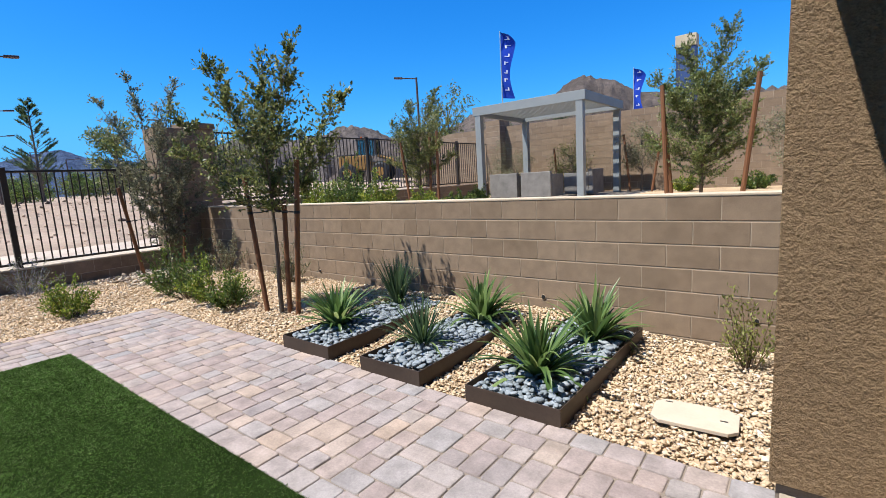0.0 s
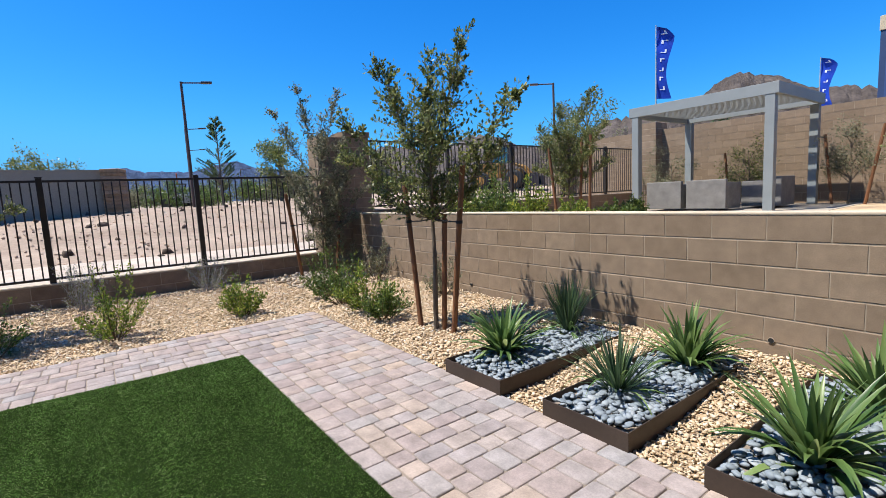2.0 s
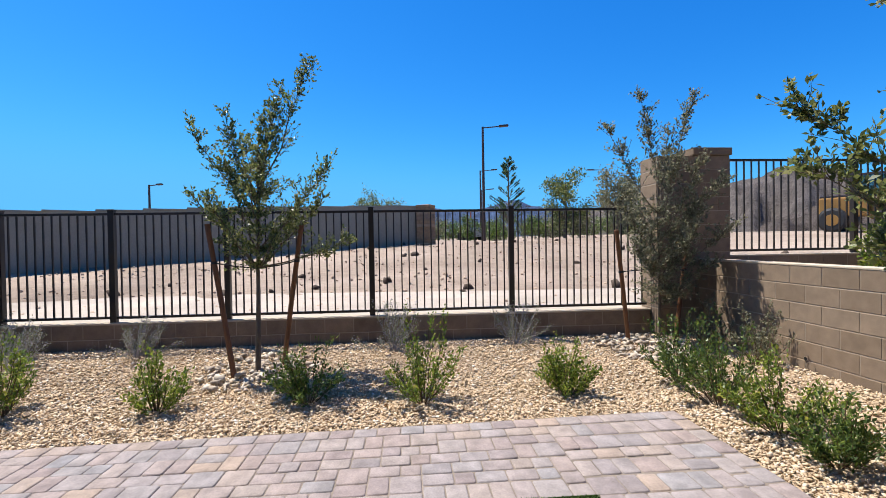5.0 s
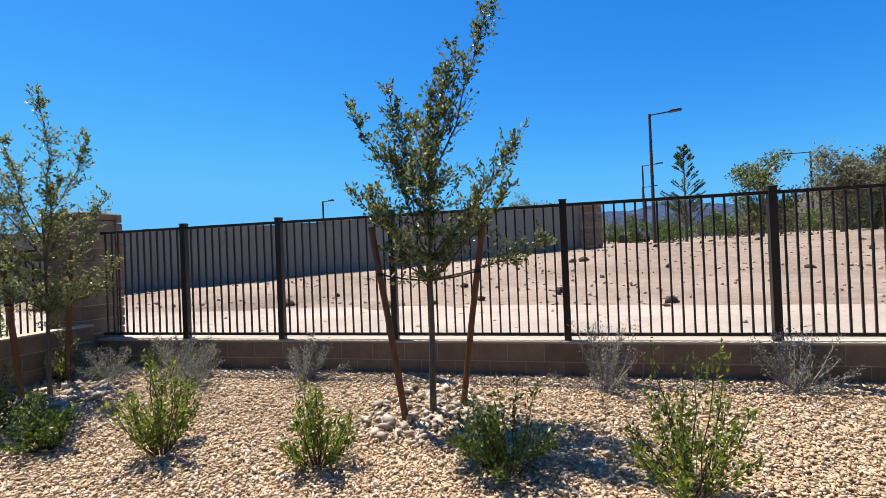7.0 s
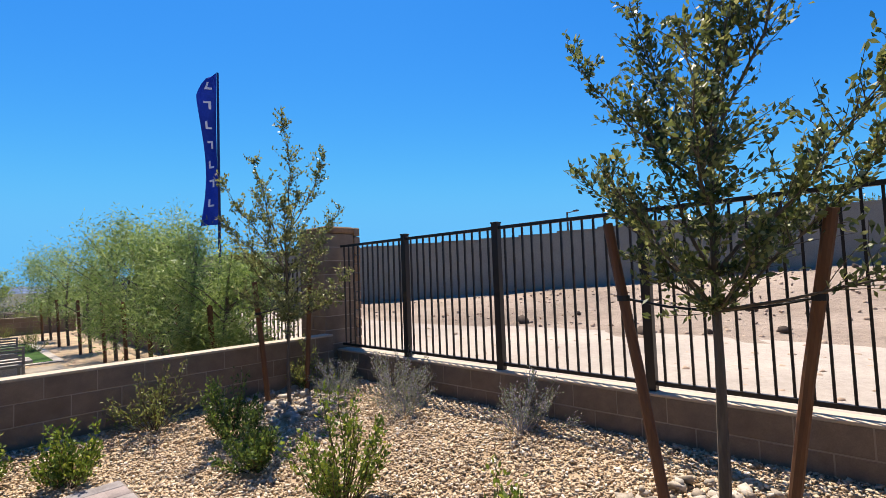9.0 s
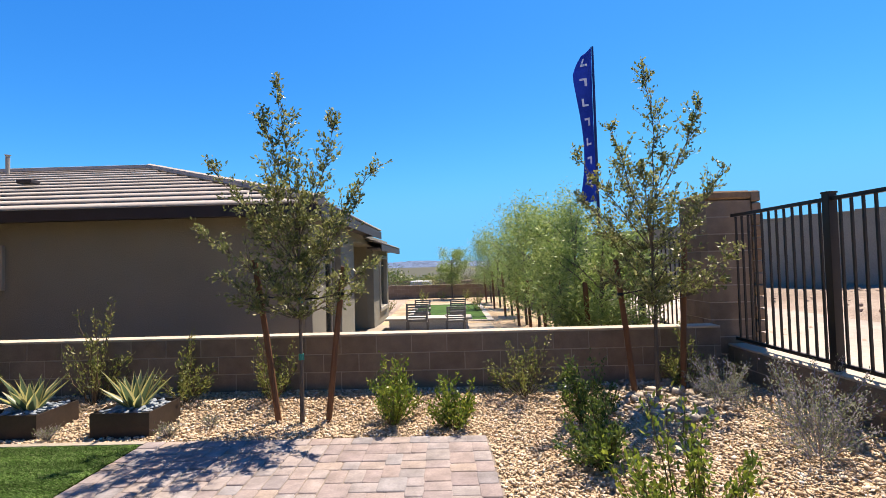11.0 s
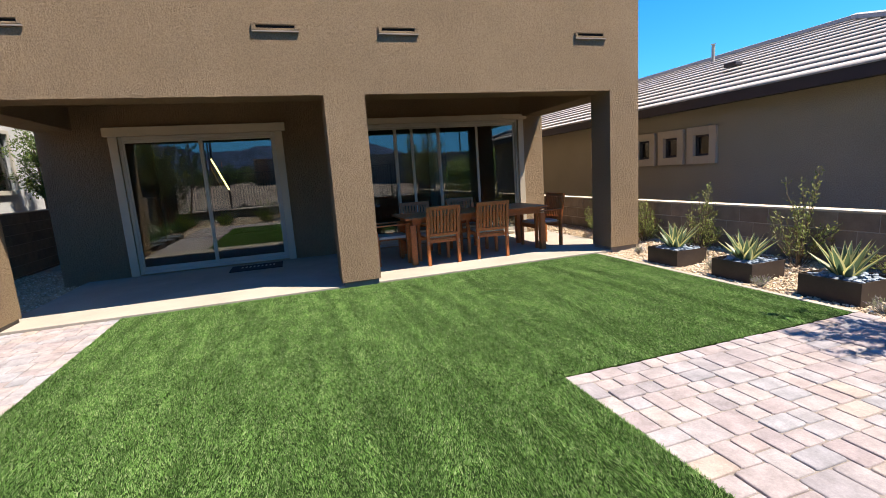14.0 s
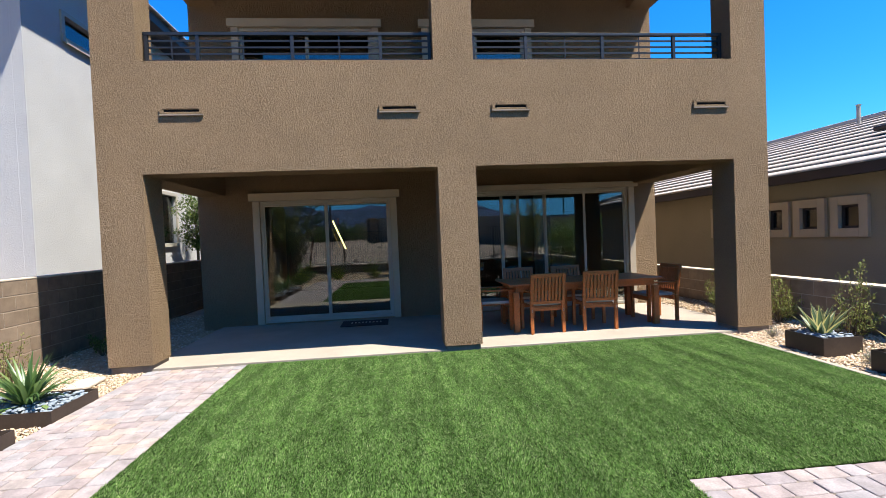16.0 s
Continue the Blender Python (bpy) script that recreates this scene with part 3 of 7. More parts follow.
for y0, y1 in ((2.33, 2.83), (-6.24, -5.75)):
    part("side_beam", boxes((0.362, y0, 2.524, 2.938, y1, 3.93)), STUCCO, house)
    part("upper_side_beam", boxes((0.362, y0, 6.1, 2.938, y1, 7.28)), STUCCO, house)
part("porch_ceiling", boxes((0.362, -5.748, 2.92, 2.938, 2.328, 3.1)), STUCCO, house)
part("balcony_ceiling", boxes((0.362, -5.748, 6.55, 2.938, 2.328, 6.7)), STUCCO, house)
D1 = (-0.76, 1.72, 0.05, 2.40)
D2 = (-5.66, -2.15, 0.05, 2.46)
U1 = (-0.55, 1.95, 3.2, 5.7)
U2 = (-3.6, -1.65, 3.2, 5.7)
part("rear_wall", wall_x(bmesh.new(), 2.94, 3.14, YR, YL, -0.1, 7.3, [D1, D2, U1, U2]), STUCCO, house)
for y0, y1 in ((2.65, YL), (YR, -6.06)):
    part("side_wall", boxes((3.142, y0, -0.1, 16, y1, 7.3)), STUCCO, house)
part("back_wall", boxes((15.8, -6.058, -0.1, 16, 2.648, 7.3)), STUCCO, house)
part("roof", boxes((-0.3, YR - 0.3, 7.302, 16.3, YL + 0.3, 7.5)), ROOF_TILE, house)
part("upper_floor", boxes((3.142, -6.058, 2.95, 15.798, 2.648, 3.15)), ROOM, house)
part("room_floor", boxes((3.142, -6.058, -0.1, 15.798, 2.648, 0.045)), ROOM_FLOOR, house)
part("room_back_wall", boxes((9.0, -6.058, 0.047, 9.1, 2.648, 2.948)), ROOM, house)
porch = tagged(put(boxes((0.0, -6.22, -0.1, 2.936, 2.5, 0.03), bevel=0.006), "porch_slab", CONCRETE), "smooth tan concrete porch slab", "floor", kind="structure")
part("porch_slab_strip", boxes((2.0, -6.62, -0.1, 4.6, -6.27, 0.025), bevel=0.006), CONCRETE, porch)


def sliding_door(name, y0, y1, z0, z1, cuts, label, x=2.99, interlock=()):
    """A sliding glass door: frame, stiles at the cuts, one pane between each two."""
    d = thing(name, (x, (y0 + y1) / 2, z0), label, "door", kind="structure")
    o = Vector((x, (y0 + y1) / 2, z0))
    def at(x0, a, lo, x1, b, hi):
        return (x0, a - o.y, lo - o.z, x1, b - o.y, hi - o.z)
    part("frame", boxes(at(-0.04, y0, z0, 0.06, y0 + 0.05, z1), at(-0.04, y1 - 0.05, z0, 0.06, y1, z1), at(-0.04, y0 + 0.052, z1 - 0.06, 0.06, y1 - 0.052, z1), at(-0.04, y0 + 0.052, z0, 0.06, y1 - 0.052, z0 + 0.05), bevel=0.004), TRIM_WHITE, d)
    edges = [y0 + 0.05, *cuts, y1 - 0.05]
    for i, (a, b) in enumerate(zip(edges, edges[1:])):
        s = 0.0 if i % 2 else 0.022
        leaf = part("leaf", boxes(at(-0.02 + s, a - 0.012, z0 + 0.052, 0.015 + s, a + 0.03, z1 - 0.062), at(-0.02 + s, b - 0.03, z0 + 0.052, 0.015 + s, b + 0.012, z1 - 0.062), at(-0.02 + s, a + 0.031, z1 - 0.105, 0.015 + s, b - 0.031, z1 - 0.062), at(-0.02 + s, a + 0.031, z0 + 0.052, 0.015 + s, b - 0.031, z0 + 0.12), bevel=0.003), TRIM_WHITE, d)
        pane = part("pane", boxes(at(-0.004 + s, a + 0.031, z0 + 0.122, 0.002 + s, b - 0.031, z1 - 0.107)), GLASS, leaf, "dark reflective glass pane")
        pane.visible_shadow = False
    return d


sliding_door("sliding_door", *D1, [0.485], "two-leaf sliding glass door in a beige frame, closed")
sliding_door("sliding_door", *D2, [-4.74, -3.9, -3.34, -3.0], "wide multi-leaf sliding glass door with dark panes, closed")
sliding_door("balcony_door", *U1, [0.7], "sliding glass balcony door in a beige frame, closed")
sliding_door("balcony_door", *U2, [-2.6], "sliding glass balcony door in a beige frame, closed")


def door_trim(y0, y1, z0, z1, head=0.15):
    t = tagged(put(boxes((2.90, y1 + 0.002, z0, 2.938, y1 + 0.13, z1), (2.90, y0 - 0.13, z0, 2.938, y0 - 0.002, z1), (2.86, y0 - 0.19, z1 + 0.002, 2.938, y1 + 0.19, z1 + head), bevel=0.006), "trim", TRIM), "beige stucco trim around a glass door", "trim", kind="structure")
    return t


door_trim(D1[0], D1[1], 0.032, D1[3])
door_trim(D2[0], D2[1], 0.032, D2[3], 0.11)
door_trim(U1[0], U1[1], 3.2, U1[3])
door_trim(U2[0], U2[1], 3.2, U2[3])


def balcony_railing(y0, y1, posts, sticks):
    r = thing("balcony_railing", (0.15, (y0 + y1) / 2, 3.95), "black metal balcony railing with horizontal bars", "railing", "balcony railings")
    c = (y0 + y1) / 2
    for p in posts:
        part("post", boxes((-0.02, p - c - 0.022, 0.0, 0.02, p - c + 0.022, 0.42), bevel=0.003), RAIL_BLACK, r)
    part("top_rail", boxes((-0.025, y0 - c, 0.395, 0.025, y1 - c, 0.435), bevel=0.004), RAIL_BLACK, r)
    for k in range(4):
        z = 0.06 + 0.085 * k
        part("bar", boxes((-0.008, y0 - c, z, 0.008, y1 - c, z + 0.022)), RAIL_BLACK, r)
    for p in sticks:
        part("baluster", boxes((-0.012, p - c - 0.008, 0.03, -0.009, p - c + 0.008, 0.394)), RAIL_BLACK, r)


balcony_railing(-1.44, 2.30, [-1.42, -0.75, 0.42, 1.63, 2.27], [-0.2, 1.05, 1.95])
balcony_railing(-5.72, -2.0, [-5.69, -4.98, -3.9, -2.78, -2.03], [-3.35, -4.45])


# near-black and sheenless: the shade inside the slots, as a colour
SLOT = surface("slot_shade", (0.02, 0.016, 0.013), 0.95, 3, 60, 0.1, 0.05, spec=0.0)
LIP = surface("tan_metal_lip", (0.258, 0.205, 0.152), 0.8, 3, 60, 0.1, 0.05)


def wall_vent(y0, y1, z):
    """A slot in the stucco with a sheltering ledge."""
    v = thing("wall_vent", (FX, (y0 + y1) / 2, z), "stucco-trimmed drainage slot in the parapet wall", "vent", "parapet slots")
    h = (y1 - y0) / 2
    part("ledge", boxes((-0.024, -h, 0.0, 0.0, h, 0.02), bevel=0.004), LIP, v, "dull tan metal lip")
    part("sill", boxes((-0.012, -h + 0.05, 0.022, 0.0, h - 0.05, 0.05), bevel=0.006), STUCCO, v)
    # no real recess: a thin dark plate gives the opening its shade
    part("slot", boxes((-0.004, -h + 0.05, 0.052, 0.0, h - 0.05, 0.078)), SLOT, v, "dark plate standing for the shaded slot opening")
    part("hood", boxes((-0.020, -h + 0.03, 0.08, 0.0, h - 0.03, 0.125), bevel=0.008), STUCCO, v)
    part("cheek", boxes((-0.02, -h, 0.022, 0.0, -h + 0.048, 0.11), bevel=0.006), STUCCO, v)
    part("cheek", boxes((-0.02, h - 0.048, 0.022, 0.0, h, 0.11), bevel=0.006), STUCCO, v)


for y0, y1 in ((1.53, 2.06), (-1.24, -0.70), (-2.75, -2.22), (-5.66, -5.13)):
    wall_vent(y0, y1, 3.25)

# ---- lot walls ----
north = block_wall("wall_north", "tan concrete block retaining wall with raked joints", "x", 4.40, -9.44, 9.0, -0.1, 1.245, 0.20, cap=0.022, anchor=-3.75)
south = block_wall("wall_south", "low tan concrete block wall in running bond", "x", -6.86, -9.44, 9.0, -0.1, 0.74, 0.20, phase=0.28, cap=0.022)
west = block_wall("wall_west", "low tan concrete block wall carrying the iron fence", "y", -9.73, -6.94, 3.66, 0.0, 0.50, 0.20, phase=0.1, cap=0.022)


def block_pier(name, label, x0, x1, y0, y1, z0, z1):
    root = tagged(put(boxes((x0 + 0.008, y0 + 0.008, z0, x1 - 0.008, y1 - 0.008, z1 - 0.01)), name, MORTAR), label, "pier", kind="structure")
    k, z = 0, z1
    while z > z0 + 0.02:
        n = max(1, round((y1 - y0) / 0.41))
        step = (y1 - y0) / n
        cuts = [y0 + step * i for i in range(n + 1)] if k % 2 == 0 else [y0] + [y0 + step * (i + 0.5) for i in range(n)] + [y1]
        for a, b in zip(cuts, cuts[1:]):
            piece("block", block_mesh(x1 - x0, b - a - 0.01, 0.193, BLOCK, 0.005), root, (x0 + x1) / 2, (a + b) / 2, z - 0.198)
        z -= 0.2032
        k += 1
    return root


pier_a = block_pier("pier_north", "tall tan concrete block pier at the fence corner", -9.94, -9.45, 3.68, 4.80, -0.05, 2.76)
part("pier_cap", boxes((-9.98, 4.22, 2.76, -9.42, 4.82, 2.87), bevel=0.012), BLOCK, pier_a, "raised block cap")
pier_b = block_pier("pier_south", "tall tan concrete block pier faced with ledgestone", -9.98, -9.45, -7.62, -6.96, -0.05, 2.20)
rng_stone = np.random.default_rng(8)
LEDGE = pieces("ledgestone", [(0.0, (0.258, 0.160, 0.091)), (0.4, (0.319, 0.213, 0.129)), (0.8, (0.228, 0.167, 0.122)), (1.0, (0.365, 0.266, 0.182))], 0.9, 30, 0.6, 0.01)
for k in range(14):
    z = 0.35 + k * 0.14
    for y0, y1 in ((-7.64, -7.28), (-7.28, -6.94)):
        s = float(rng_stone.uniform(-0.05, 0.05))
        piece("stone", block_mesh(0.10, y1 - y0 - 0.008, 0.132, LEDGE, 0.014), pier_b, -10.03 + s * 0.2, (y0 + y1) / 2, z)
piece("stone", block_mesh(0.50, 0.70, 0.10, LEDGE, 0.02), pier_b, -9.72, -7.29, 2.205)


# ---- iron fences ----
def fence_panel(x, y0, y1, z0, z1, post_at_start=True, spacing=0.104, group="iron fence panels"):
    f = thing("fence_panel", (x, (y0 + y1) / 2, z0), "dark bronze iron fence panel with square pickets", "fence", group)
    h = (y1 - y0) / 2
    H = z1 - z0
    if post_at_start:
        p = part("post", boxes((-0.038, -h - 0.038, 0.0, 0.038, -h + 0.038, H + 0.03), bevel=0.004), BRONZE, f)
        part("post_cap", boxes((-0.044, -h - 0.044, H + 0.03, 0.044, -h + 0.044, H + 0.048), bevel=0.006), BRONZE, p)
    part("top_rail", boxes((-0.02, -h + 0.039, H - 0.035, 0.02, h - 0.039, H), bevel=0.003), BRONZE, f)
    part("bottom_rail", boxes((-0.018, -h + 0.039, 0.045, 0.018, h - 0.039, 0.08), bevel=0.003), BRONZE, f)
    n = max(2, round((y1 - y0 - 0.08) / spacing))
    me = bpy.data.meshes.new("picket")
    bm = boxes((-0.009, -0.009, 0.081, 0.009, 0.009, H - 0.036))
    bm.to_mesh(me)
    bm.free()
    me.materials.append(BRONZE)
    for i in range(1, n):
        piece("picket", me, f, 0, -h + (y1 - y0) * i / n, 0)
    return f


POSTS = [-5.50, -4.04, -2.50, -0.48, 1.57, 3.68]
fence_panel(-9.72, -6.95, -5.50, 0.502, 2.02, False)
for a, b in zip(POSTS, POSTS[1:]):
    fence_panel(-9.72, a, b, 0.502, 2.02)
block_wall("wall_west_upper", "tan concrete block base of the upper fence", "y", -9.73, 4.82, 24.0, 0.3, 1.28, 0.20, cap=0.022, far=True)
UP = [4.86, 7.05, 9.2, 11.33, 13.45, 15.6, 17.7, 19.8, 21.9, 24.0]
for a, b in zip(UP, UP[1:]):
    fence_panel(-9.72, a, b, 1.282, 2.75, spacing=0.115, group="upper iron fence panels")
for a, b in zip([-26, -23.6, -21.2, -18.8, -16.4, -14, -11.8, -9.6], [-23.6, -21.2, -18.8, -16.4, -14, -11.8, -9.6, -7.66]):
    fence_panel(-9.72, a, b, 0.302, 1.82, spacing=0.13, group="neighbouring fence panels")
block_wall("wall_west_lower", "low tan block wall of the neighbouring lot", "y", -9.73, -26.0, -7.64, -0.35, 0.30, 0.20, far=True)

# ---- paving ----
PAVER_MESHES = {}


def paver_mesh(w, d, mat, cut=0.012, c=0.008, h=0.05):
    """A tumbled paver: corners cut, upper edge rounded off."""
    key = (round(w, 3), round(d, 3), mat.name)
    if key not in PAVER_MESHES:
        x, y = w / 2, d / 2
        v, f = [], []
        for z, i, k in ((0, 0, cut), (h - c, 0, cut), (h - c * 0.3, c * 0.35, cut * 1.1), (h, c, cut * 1.2)):
            a, b = x - i, y - i
            v += [(-a + k, -b, z), (a - k, -b, z), (a, -b + k, z), (a, b - k, z), (a - k, b, z), (-a + k, b, z), (-a, b - k, z), (-a, -b + k, z)]
        for r in range(3):
            for k in range(8):
                f.append((8 * r + k, 8 * r + (k + 1) % 8, 8 * r + 8 + (k + 1) % 8, 8 * r + 8 + k))
        f.append(tuple(range(24, 32)))
        me = bpy.data.meshes.new("paver_piece")
        me.from_pydata(v, [], f)
        me.materials.append(mat)
        PAVER_MESHES[key] = me
    return PAVER_MESHES[key]


def pack(rng, nx, ny):
    """A random modular bond on a grid: pieces of two or three units each way."""
    full = np.zeros((ny, nx), bool)
    out = []
    for j in range(ny):
        i = 0
        while i < nx:
            if full[j, i]:
                i += 1
                continue
            r = 1
            while i + r < nx and not full[j, i + r]:
                r += 1
            kinds = [(3, 2), (2, 3), (2, 2), (3, 2), (2, 3), (3, 3)]
            rng.shuffle(kinds)
            for w, h in [(int(a), int(b)) for a, b in kinds] + [(min(r, 3), 2), (min(r, 2), 1), (1, 1)]:
                if w <= r and r - w != 1 and j + h <= ny and ny - j - h != 1 and not full[j:j + h, i:i + w].any():
                    break
            else:
                w, h = min(r, 3), 1
            full[j:j + h, i:i + w] = True
            out.append((i, j, w, h))
            i += w
    return out


def paving():
    rng = np.random.default_rng(21)
    bm = bmesh.new()
    box(bm, PAVE_W - 0.02, PAVE_S, -0.09, LAWN_W - 0.002, PAVE_N, -0.009)
    box(bm, LAWN_W, LAWN_N + 0.002, -0.09, 0.0, PAVE_N, -0.009)
    box(bm, LAWN_W, PAVE_S, -0.09, NOTCH_X - 0.002, NOTCH_Y - 0.002, -0.009)
    for v in bm.verts:
        v.co.x = skew(v.co.x, v.co.y)
    root = tagged(put(bm, "pavement", SAND), "concrete paver walk and patio in muted grey and pink", "pavement", kind="structure")
    items = []
    def field(x0, x1, y0, y1):
        nx, ny = max(2, round((x1 - x0) / 0.07)), max(2, round((y1 - y0) / 0.07))
        ux, uy = (x1 - x0) / nx, (y1 - y0) / ny
        for i, j, w, h in pack(rng, nx, ny):
            items.append((x0 + (i + w / 2) * ux, y0 + (j + h / 2) * uy, w * ux, h * uy, False))
    def border(x0, x1, y0, y1):
        along_x = x1 - x0 > y1 - y0
        L = x1 - x0 if along_x else y1 - y0
        n = round(L / 0.19)
        for k in range(n):
            a, b = L * k / n, L * (k + 1) / n
            if along_x:
                items.append((x0 + (a + b) / 2, (y0 + y1) / 2, b - a, y1 - y0, True))
            else:
                items.append(((x0 + x1) / 2, y0 + (a + b) / 2, x1 - x0, b - a, True))
    border(PAVE_W, 0.0, PAVE_N - 0.155, PAVE_N)
    border(LAWN_W, 0.0, LAWN_N, LAWN_N + 0.155)
    border(PAVE_W, NOTCH_X, PAVE_S, PAVE_S + 0.155)
    border(PAVE_W, PAVE_W + 0.155, PAVE_S + 0.155, PAVE_N - 0.155)
    field(LAWN_W, 0.0, LAWN_N + 0.155, PAVE_N - 0.155)
    field(PAVE_W + 0.155, LAWN_W, LAWN_N, PAVE_N - 0.155)
    field(PAVE_W + 0.155, LAWN_W, NOTCH_Y, LAWN_N)
    field(PAVE_W + 0.155, NOTCH_X, PAVE_S + 0.155, NOTCH_Y)
    parts = 0
    v, f = [], []
    for x, y, w, d, e in items:
        near = (y > LAWN_N and x > -3.6) or (y < NOTCH_Y and x > -5.0 and y > -4.4)
        z = -0.05 + float(rng.normal(0, 0.0018))
        sx = skew(x, y)
        if near and parts < 300:
            me = paver_mesh(w - 0.007, d - 0.007, PAVER_EDGE if e else PAVER)
            piece("paver", me, root, sx, y, z, float(rng.normal(0, 0.7)))
            parts += 1
        else:
            b, a0, b0, k = len(v), (w - 0.007) / 2, (d - 0.007) / 2, 0.011
            for zz, i in ((0.04, 0.0), (0.0475, 0.0025), (0.05, 0.008)):
                p, q = a0 - i, b0 - i
                v += [(sx + i0, y + j0, z + zz) for i0, j0 in ((-p + k, -q), (p - k, -q), (p, -q + k), (p, q - k), (p - k, q), (-p + k, q), (-p, q - k), (-p, -q + k))]
            for r in range(2):
                for m in range(8):
                    f.append((b + 8 * r + m, b + 8 * r + (m + 1) % 8, b + 8 * r + 8 + (m + 1) % 8, b + 8 * r + 8 + m))
            f += [(b + 16, b + 17, b + 18, b + 19), (b + 16, b + 19, b + 20, b + 23), (b + 20, b + 21, b + 22, b + 23)]
    ob = arrays("pavers", np.array(v), np.array(f), PAVER_REST, root)
    tagged(ob, "muted grey and pink concrete pavers", kind="stuff")


paving()


# ---- neighbouring house, south ----
def tiled_roof(parent, corners, rows, tile_w=0.30, thick=0.035, courses=False):
    """Courses of flat tiles on a plane given by eave a, eave b, ridge b, ridge a; courses: each one a part."""
    a, b, c, d = [Vector(v) for v in corners]
    n = (b - a).cross(d - a).normalized()
    if n.z < 0:
        n = -n
    v, f = [], []
    for r in range(rows):
        s, e = r / rows, (r + 1.12) / rows
        p0, p1 = a.lerp(d, s), b.lerp(c, s)
        q0, q1 = a.lerp(d, min(1, e)), b.lerp(c, min(1, e))
        k = max(1, int((p1 - p0).length / tile_w))
        for i in range(k):
            u0, u1 = (i + 0.01) / k, (i + 0.99) / k
            lift = n * (thick * 1.35)
            c4 = [p0.lerp(p1, u0) + lift, p0.lerp(p1, u1) + lift, q0.lerp(q1, u1) + n * 0.006, q0.lerp(q1, u0) + n * 0.006]
            base = len(v)
            v += [w[:] for w in c4] + [(w - n * thick)[:] for w in c4]
            for q in ((0, 1, 2, 3), (7, 6, 5, 4), (0, 4, 5, 1), (1, 5, 6, 2), (2, 6, 7, 3), (3, 7, 4, 0)):
                f.append(tuple(base + w for w in q))
        if courses:
            arrays("tile_course", np.array(v), np.array(f), ROOF_TILE, parent)
            v, f = [], []
    if courses:
        return
    ob = arrays("roof_tiles", np.array(v), np.array(f), ROOF_TILE, parent)
    tagged(ob, "weathered grey-brown flat concrete roof tiles", kind="stuff")


def south_house():
    h = thing("neighbour_house", (0, 0, 0), "single-storey olive stucco house with grey-brown tiled hip roof", "house", kind="structure")
    wins = [(c - 0.18, c + 0.18, 1.44, 1.83) for c in (0.78, 1.54, 2.30, 3.87)]
    part("side_wall", wall_y(bmesh.new(), -8.65, -8.45, -4.15, 20, -0.4, 2.38, wins), STUCCO_OLIVE, h)
    for x0, x1, z0, z1 in wins:
        w = part("window", boxes((x0 - 0.15, -8.452, z0 - 0.15, x0, -8.39, z1 + 0.15), (x1, -8.452, z0 - 0.15, x1 + 0.15, -8.39, z1 + 0.15), (x0, -8.452, z1, x1, -8.39, z1 + 0.15), (x0, -8.452, z0 - 0.15, x1, -8.39, z0), bevel=0.008), TRIM, h, "small square window with a broad beige surround")
        part("pane", boxes((x0 + 0.04, -8.51, z0 + 0.04, x1 - 0.04, -8.50, z1 - 0.04)), GLASS, w, "dark glass pane")
        part("sash", boxes((x0, -8.53, z0, x0 + 0.04, -8.47, z1), (x1 - 0.04, -8.53, z0, x1, -8.47, z1), (x0 + 0.04, -8.53, z1 - 0.04, x1 - 0.04, -8.47, z1), (x0 + 0.04, -8.53, z0, x1 - 0.04, -8.47, z0 + 0.04)), FASCIA, w)
    X = -4.15
    part("rear_wall", wall_x(bmesh.new(), X, X + 0.2, -18.2, -8.652, -0.4, 2.38, [(-10.3, -9.3, -0.25, 2.1), (-15.0, -12.2, -0.4, 2.1), (-17.7, -16.2, 0.2, 1.75)]), STUCCO_OLIVE_LIGHT, h)
    part("recess_wall", boxes((X + 2.2, -15.0, -0.4, X + 2.4, -12.2, 2.5)), STUCCO_OLIVE, h)
    part("recess_side", boxes((X + 0.202, -15.2, -0.4, X + 2.4, -15.002, 2.5)), STUCCO_OLIVE, h)
    part("recess_side", boxes((X + 0.202, -12.198, -0.4, X + 2.4, -12.0, 2.5)), STUCCO_OLIVE, h)
    part("recess_ceiling", boxes((X + 0.202, -15.0, 2.1, X + 2.2, -12.2, 2.5)), STUCCO_OLIVE, h)
    for y0, y1 in ((-9.25, -8.46), (-11.2, -10.4)):
        part("pilaster", boxes((X - 0.12, y0, -0.4, X - 0.004, y1, 2.33), bevel=0.01), STUCCO_OLIVE_LIGHT, h)
    d = part("glass_door", boxes((X + 0.03, -10.28, -0.2, X + 0.09, -10.22, 2.08), (X + 0.03, -9.38, -0.2, X + 0.09, -9.32, 2.08), (X + 0.03, -10.22, 2.0, X + 0.09, -9.38, 2.08)), TRIM_WHITE, h)
    part("pane", boxes((X + 0.05, -10.22, -0.2, X + 0.06, -9.38, 2.0)), GLASS, d)
    w = part("window", boxes((X - 0.04, -17.82, 0.08, X - 0.002, -17.7, 1.87), (X - 0.04, -16.2, 0.08, X - 0.002, -16.08, 1.87), (X - 0.04, -17.7, 1.75, X - 0.002, -16.2, 1.87), (X - 0.06, -17.7, 0.08, X - 0.002, -16.2, 0.2), bevel=0.006), TRIM_WHITE, h, "tall window with pale surround")
    part("pane", boxes((X + 0.08, -17.7, 0.2, X + 0.09, -16.2, 1.75)), GLASS, w)
    # added solid block, coloured dark for the unlit rooms behind the panes
    part("dim_core", boxes((X + 2.6, -18.0, -0.4, 19.8, -8.8, 2.4)), ROOM, h)
    ex, ez, ry, rz, rx = -4.55, 2.44, -13.3, 4.20, 1.35
